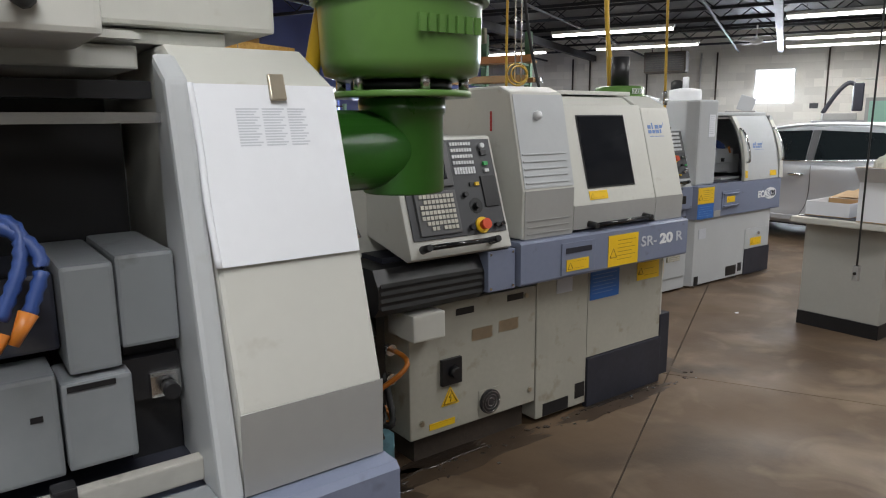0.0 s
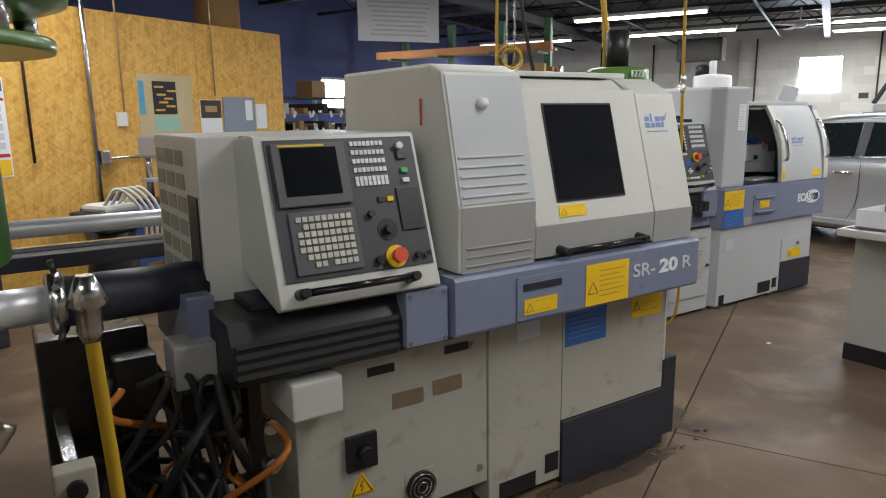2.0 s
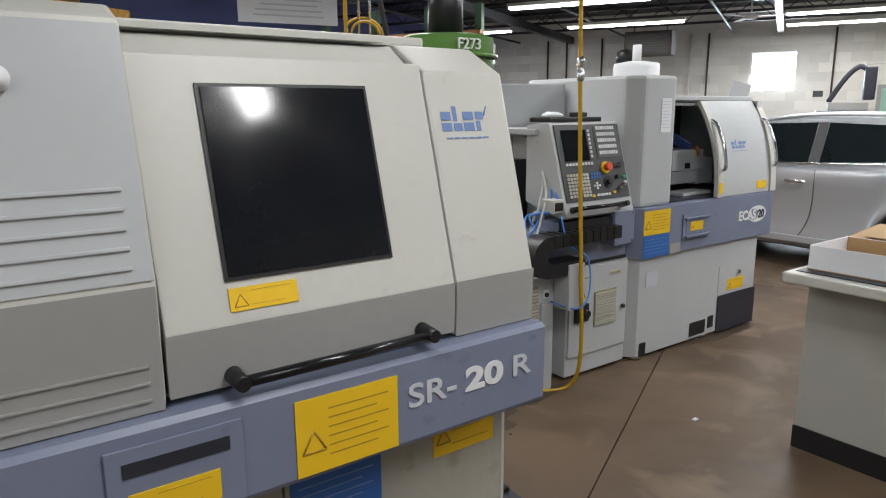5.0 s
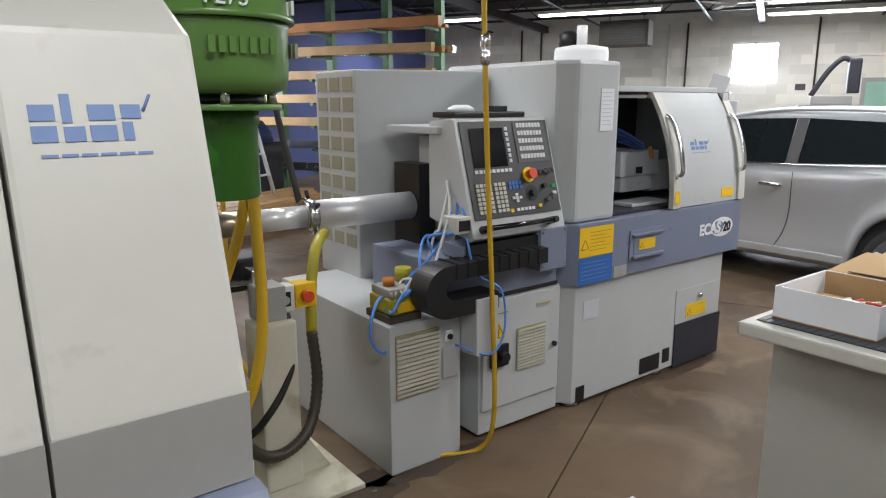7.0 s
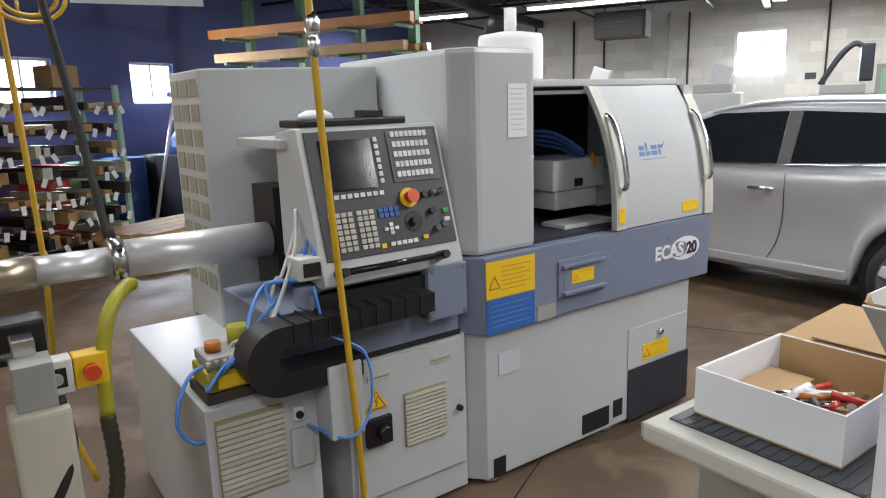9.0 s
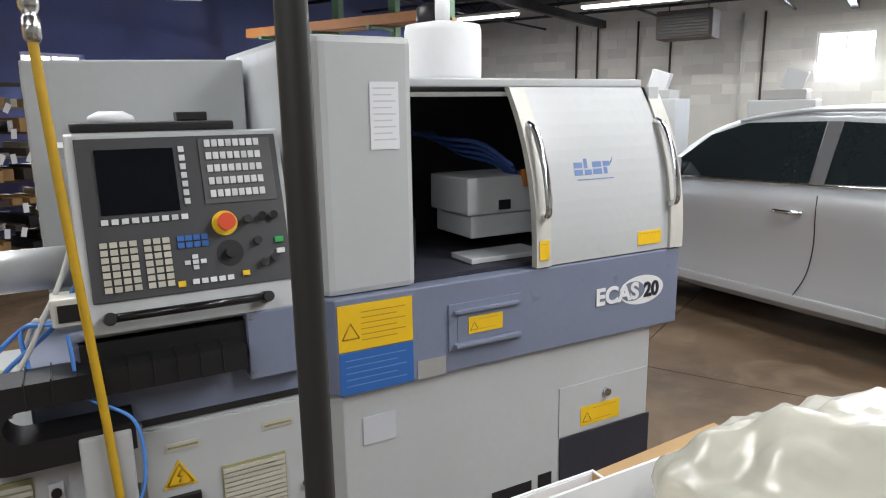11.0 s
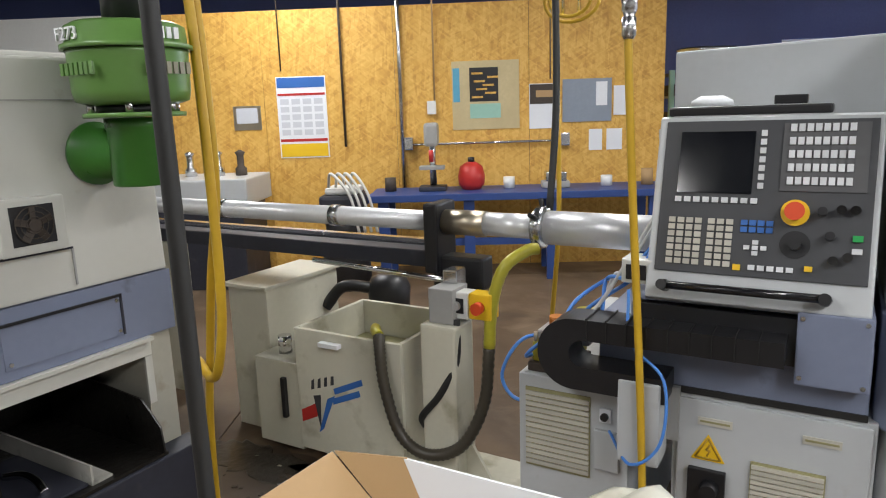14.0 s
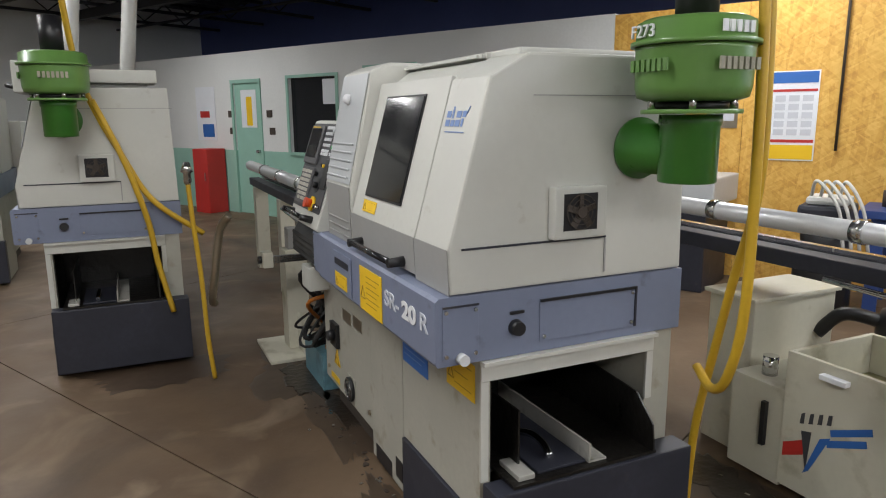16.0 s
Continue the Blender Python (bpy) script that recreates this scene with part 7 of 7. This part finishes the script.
ld = thing("step_ladder", uw(10.2, 6.0, 0), "aluminium step ladder with blue top", "ladder")
for s in (-1, 1):
    part("front_rail", hose([uw(10.2 + s * 0.25, 5.7, 0), uw(10.2 + s * 0.16, 6.1, 1.65)], 0.028, 6, straight=True), TUBE, ld)
    part("rear_rail", hose([uw(10.2 + s * 0.24, 6.7, 0), uw(10.2 + s * 0.16, 6.2, 1.63)], 0.02, 6, straight=True), TUBE, ld)
for i in range(5):
    k = (i + 1) / 6
    w = 5.7 + 0.4 * k
    part("step", bx(10.2 - 0.25 + 0.09 * k, 10.2 + 0.25 - 0.09 * k, w - 0.04, w + 0.04, 1.65 * k - 0.02, 1.65 * k, bevel=0.004), TUBE, ld, turned=True)
part("top_cap", bx(10.0, 10.4, 6.02, 6.28, 1.64, 1.7, bevel=0.01), BLUELAB, ld, turned=True)
for u, w, m in ((9.9, 7.7, RACKGREEN), (10.5, 7.8, BENCHBLUE), (11.1, 7.75, BLACK), (11.7, 7.8, BLACK), (9.3, 7.75, REDP)):
    dr = thing("oil_drum", uw(u, w, 0), "steel oil drum against the blue wall", "drum", "oil drums")
    part("body", lathe(bmesh.new(), uw(u, w, 0.0), [(0.27, 0.0), (0.28, 0.01), (0.28, 0.28), (0.29, 0.3), (0.28, 0.32), (0.28, 0.56), (0.29, 0.58), (0.28, 0.6), (0.28, 0.86), (0.27, 0.88)], 24), m, dr)
pl = thing("pallet_stack", uw(9.7, 5.6, 0), "stack of rough boards lying on the floor", "lumber")
for i in range(6):
    random.seed(700 + i)
    for k in range(4):
        part("board", bx(8.6 + random.uniform(-0.1, 0.1), 11.0 + random.uniform(-0.3, 0.1), 5.2 + 0.2 * k, 5.38 + 0.2 * k, 0.05 * i, 0.046 + 0.05 * i), LUMBER, pl, turned=True)
bp2 = thing("car_hood", uw(11.0, 7.0, 0), "blue curved vehicle panel leaning in the store", "panel")
part("panel", lathe(bmesh.new(), uw(11.2, 7.0, 0.9), [(0.5, 0), (0.48, 0.15), (0.36, 0.3), (0.2, 0.38)], 24), BENCHBLUE, bp2)
part("crate", bx(10.7, 11.7, 6.6, 7.4, 0, 0.9, bevel=0.01), CHARCOAL, bp2, turned=True)

# hanging notice
sg = thing("hanging_sign", (5.35, 8.25, 2.4), "white notice board hung from the roof on wires", "sign")
sf = Face((4.8, 8.36, 2.4), (1.06, -0.2, 0), (0, 0, 1))
part("board", sf.plate(0, 1.08, 0, 0.62, 0, 0.012), PAPER, sg)
for i in range(9):
    random.seed(60 + i)
    k = random.uniform(0.0, 0.12)
    part("text_line", sf.plate(0.12 + k, 0.96 - k, 0.07 + 0.056 * i, 0.09 + 0.056 * i, 0.0125, 0.0135), PAPERGREY, sg)
for s in (0.1, 0.98):
    part("wire", hose([sf.at(s, 0.62, 0.006), sf.at(s, 0.95, 0.006)], 0.004, 5, straight=True), STEEL, sg)

# rods with a yellow cable loop over the row
yl = thing("cable_drop", (4.07, 4.45, 1.85), "yellow cable coiled on hanging rods", "cable")
for d in (-0.035, 0.035):
    part("rod", cy((4.07 + d, 4.45, 1.82), (4.07 + d, 4.45, 3.28), 0.007, seg=8), STEEL, yl)
for i in range(2):
    ring = [(4.07 + (0.09 + 0.03 * i) * math.cos(a * math.pi / 10), 4.44 + 0.02 * i, 1.88 + (0.07 + 0.02 * i) * math.sin(a * math.pi / 10)) for a in range(21)]
    part("loop", hose(ring, 0.008, 8, straight=True), HOSEY, yl)

# heater, pipes and machines at the far wall
ht = thing("unit_heater", uw(18.4, 2.8, 2.7), "dark louvred unit heater hung from the roof", "heater")
part("case", bx(18.0, 18.6, 2.25, 3.25, 2.62, 3.12, bevel=0.02), RUST, ht, turned=True)
for i in range(8):
    part("louvre", bx(17.97, 17.999, 2.3 + 0.0, 3.2, 2.66 + 0.054 * i, 2.695 + 0.054 * i), BLACK, ht, turned=True)
for w in (2.4, 3.1):
    part("hanger", cy(uw(18.3, w, 3.12), uw(18.3, w, 3.28), 0.012, seg=6), STEEL, ht)
for w, z0 in ((4.2, 1.0), (3.5, 0.8), (2.1, 0.8), (1.7, 0.9), (5.1, 0.9), (5.6, 0.9), (-0.9, 1.4)):
    solid("pipe", cy(uw(U1 - 0.06, w, z0), uw(U1 - 0.06, w, 3.2), 0.022, seg=8), RUST if w != 2.1 else LAMPBODY, "thin upright pipe on the block wall", "pipe", "pipes on the far wall")
    solid("wall_switch", bx(U1 - 0.1, U1 - 0.008, w - 0.07, w + 0.07, z0 - 0.16, z0, bevel=0.01), GREY, "small switch box at the pipe end", "switch", "switch boxes on the far wall", turned=True)
sgs = solid("wall_sign", bx(U1 - 0.02, U1 - 0.008, -0.75, -0.55, 1.72, 1.85), PANEL, "small dark sign on the block wall", "sign", turned=True)
for w, h, arm in ((-1.05, 1.42, True), (0.95, 1.5, False), (3.1, 1.55, False)):
    m_ = thing("machine_tool", uw(17.6, w, 0), "grey machine tool with a tilted control head" if not arm else "grey machine tool with a raised dark arm", "machine tool", "machine tools by the far wall")
    part("base", bx(17.2, 18.2, w - 0.5, w + 0.5, 0, h, bevel=0.03), material("machine_tool_grey", (0.2, 0.21, 0.23), 0.5) if arm else SILVER, m_, turned=True)
    part("top_box", bx(17.3, 18.0, w - 0.35, w + 0.3, h + 0.001, h + 0.16, bevel=0.02), GREY, m_, turned=True)
    if arm:
        part("arm", hose([uw(17.5, w + 0.3, h + 0.16), uw(17.5, w + 0.05, h + 0.6), uw(17.5, w - 0.15, h + 0.8), uw(17.5, w - 0.3, h + 0.75)], 0.05, 8), CHARCOAL, m_)
        part("control_head", bx(17.4, 17.6, w - 0.45, w - 0.25, h + 0.2, h + 0.8, bevel=0.03), CHARCOAL, m_, turned=True)
    else:
        hd_ = bx(-0.08, 0.08, -0.17, 0.17, 0.0, 0.34, bevel=0.02)
        hd_.transform(Matrix.Translation((17.4, w - 0.1, h + 0.15)) @ Matrix.Rotation(0.3, 4, "X"))
        part("control_head", hd_, SILVER, m_, turned=True)
fn = thing("ceiling_fan", uw(15.2, -0.3, 2.9), "white ceiling fan under the joists", "fan")
part("rod", cy(uw(15.2, 0.6, 3.0), uw(15.2, 0.6, 3.28), 0.015, seg=8), LAMPBODY, fn)
part("motor", lathe(bmesh.new(), uw(15.2, 0.6, 2.92), [(0.06, 0), (0.12, 0.03), (0.12, 0.08), (0.05, 0.1)], 18), LAMPBODY, fn)
for i in range(3):
    bl = bx(0.1, 0.62, -0.06, 0.06, 0, 0.006)
    bl.transform(Matrix.Translation((15.2, 0.6, 2.96)) @ Matrix.Rotation(i * 2.094 + 0.4, 4, "Z"))
    part("blade", bl, LAMPBODY, fn, turned=True)

# office side
rcab = thing("red_cabinet", uw(-4.35, 5.25, 0), "narrow red steel cabinet by the office wall", "cabinet")
part("body", bx(-4.62, -4.25, 5.1, 5.43, 0, 0.98, bevel=0.006), REDP, rcab, turned=True)
part("handle", bx(-4.32, -4.3, 5.085, 5.099, 0.5, 0.62), STEEL, rcab, turned=True)
wp = wall_sheet("wall_poster", -4.95, -4.45, 1.1, 1.92, PAPER, "white poster with blue and red print", "poster")
stuck(wp, "red_print", -4.85, -4.6, 1.45, 1.55, REDP, 0.0105)
stuck(wp, "blue_print", -4.8, -4.5, 1.15, 1.35, BLUELAB, 0.0105)
for u, z in ((-4.12, 1.45), (-3.2, 1.45), (-4.1, 1.2), (-3.15, 1.2)):
    wall_sheet("wall_plate", u, u + 0.12, z, z + 0.1, RUST, "small dark plate on the office wall", "plate")
du = solid("air_duct", hose([(-1.5, 0.2, 2.75), (-0.3, 1.3, 2.72), (0.4, 2.2, 2.95), (1.2, 3.2, 3.0)], 0.13, 18, 10, 0.02), TUBE, "silver flexible air duct under the roof", "duct")
for x, y in ((-0.5, 1.15), (-0.7, 1.5)):
    solid("duct_leg", hose([(x, y, 1.73), (x + 0.12, y + 0.1, 2.6)], 0.05, 4, straight=True), LAMPBODY, "white painted duct support leg", "support")
loose_hose("silver_hose", [(-1.2, 2.2, 3.2), (-0.7, 2.8, 2.75), (-0.2, 3.3, 2.6), (0.2, 3.6, 2.8), (0.25, 3.7, 2.65)], 0.035, TUBE, "thin silver flexible hose sagging under the roof", 0.08)

# oil stains and sludge on the floor round the machine feet
SLUDGE = material("oily_sludge", (0.022, 0.015, 0.01), 0.32, var=0.4, grain=25, big=6, bump=0.12)
DAMP = material("damp_oil_film", (0.062, 0.041, 0.026), 0.42, var=0.3, grain=12, big=2, bump=0.02)


def floor_stain(x, y, rx, ry, seed, mat, h, label):
    m, n = bmesh.new(), 56
    rim, top = [], []
    for i in range(n):
        a = 2 * math.pi * i / n
        k = 1 + 0.5 * noise.noise(Vector((math.cos(a) * 1.5 + seed, math.sin(a) * 1.5, seed))) + 0.35 * noise.noise(Vector((math.cos(a) * 5 + seed, math.sin(a) * 5, 3.0)))
        rim.append(m.verts.new((x + rx * k * math.cos(a), y + ry * k * math.sin(a), 0.0005)))
        top.append(m.verts.new((x + rx * k * 0.93 * math.cos(a), y + ry * k * 0.93 * math.sin(a), h)))
    for i in range(n):
        m.faces.new((rim[i], rim[(i + 1) % n], top[(i + 1) % n], top[i]))
    m.faces.new(top)
    bmesh.ops.recalc_face_normals(m, faces=m.faces[:])
    solid("oil_stain", m, mat, label, "stain", "oil stains on the floor")


for k, (x, y, rx, ry) in enumerate(((1.85, 2.26, 0.5, 0.1), (2.75, 2.24, 0.42, 0.07), (1.1, 2.3, 0.45, 0.28), (3.1, 3.35, 0.55, 0.25), (3.75, 3.45, 0.5, 0.22), (3.45, 2.7, 0.16, 0.36), (-0.9, 0.95, 0.5, 0.09), (0.7, 1.5, 0.28, 0.4), (4.4, 3.45, 0.3, 0.06), (6.2, 3.44, 0.4, 0.05))):
    floor_stain(x, y, rx, ry, 1.7 * k, DAMP, 0.0012, "dark damp oil stain on the concrete")
for k, (x, y, rx, ry) in enumerate(((1.7, 2.32, 0.3, 0.05), (2.9, 2.28, 0.3, 0.035), (1.2, 2.25, 0.3, 0.12), (3.0, 3.5, 0.35, 0.12), (3.55, 3.56, 0.35, 0.09), (3.45, 2.85, 0.1, 0.25))):
    floor_stain(x, y, rx, ry, 11.3 * k, SLUDGE, 0.004, "black oily sludge along the machine foot")

# debris on the floor
random.seed(9)
for i in range(110):
    x, y = random.uniform(1.5, 3.5), 2.28 - abs(random.gauss(0, 0.06))
    if i > 60:
        x, y = random.uniform(2.4, 4.2), random.uniform(3.2, 3.6)
    s = random.uniform(0.004, 0.012)
    ob = bx(-s, s, -s * 0.6, s * 0.6, 0, s * 0.5)
    ob.transform(Matrix.Translation((x, y, 0.0)) @ Matrix.Rotation(random.uniform(0, 3), 4, "Z"))
    solid("metal_chip", ob, RUST if i % 3 else STEEL, "tiny metal chip lying on the concrete", "chip", "chips on the floor")
solid("paper_scrap", bx(4.87, 4.9, 2.78, 2.8, 0.0, 0.004), PAPER, "tiny white scrap on the floor", "scrap")
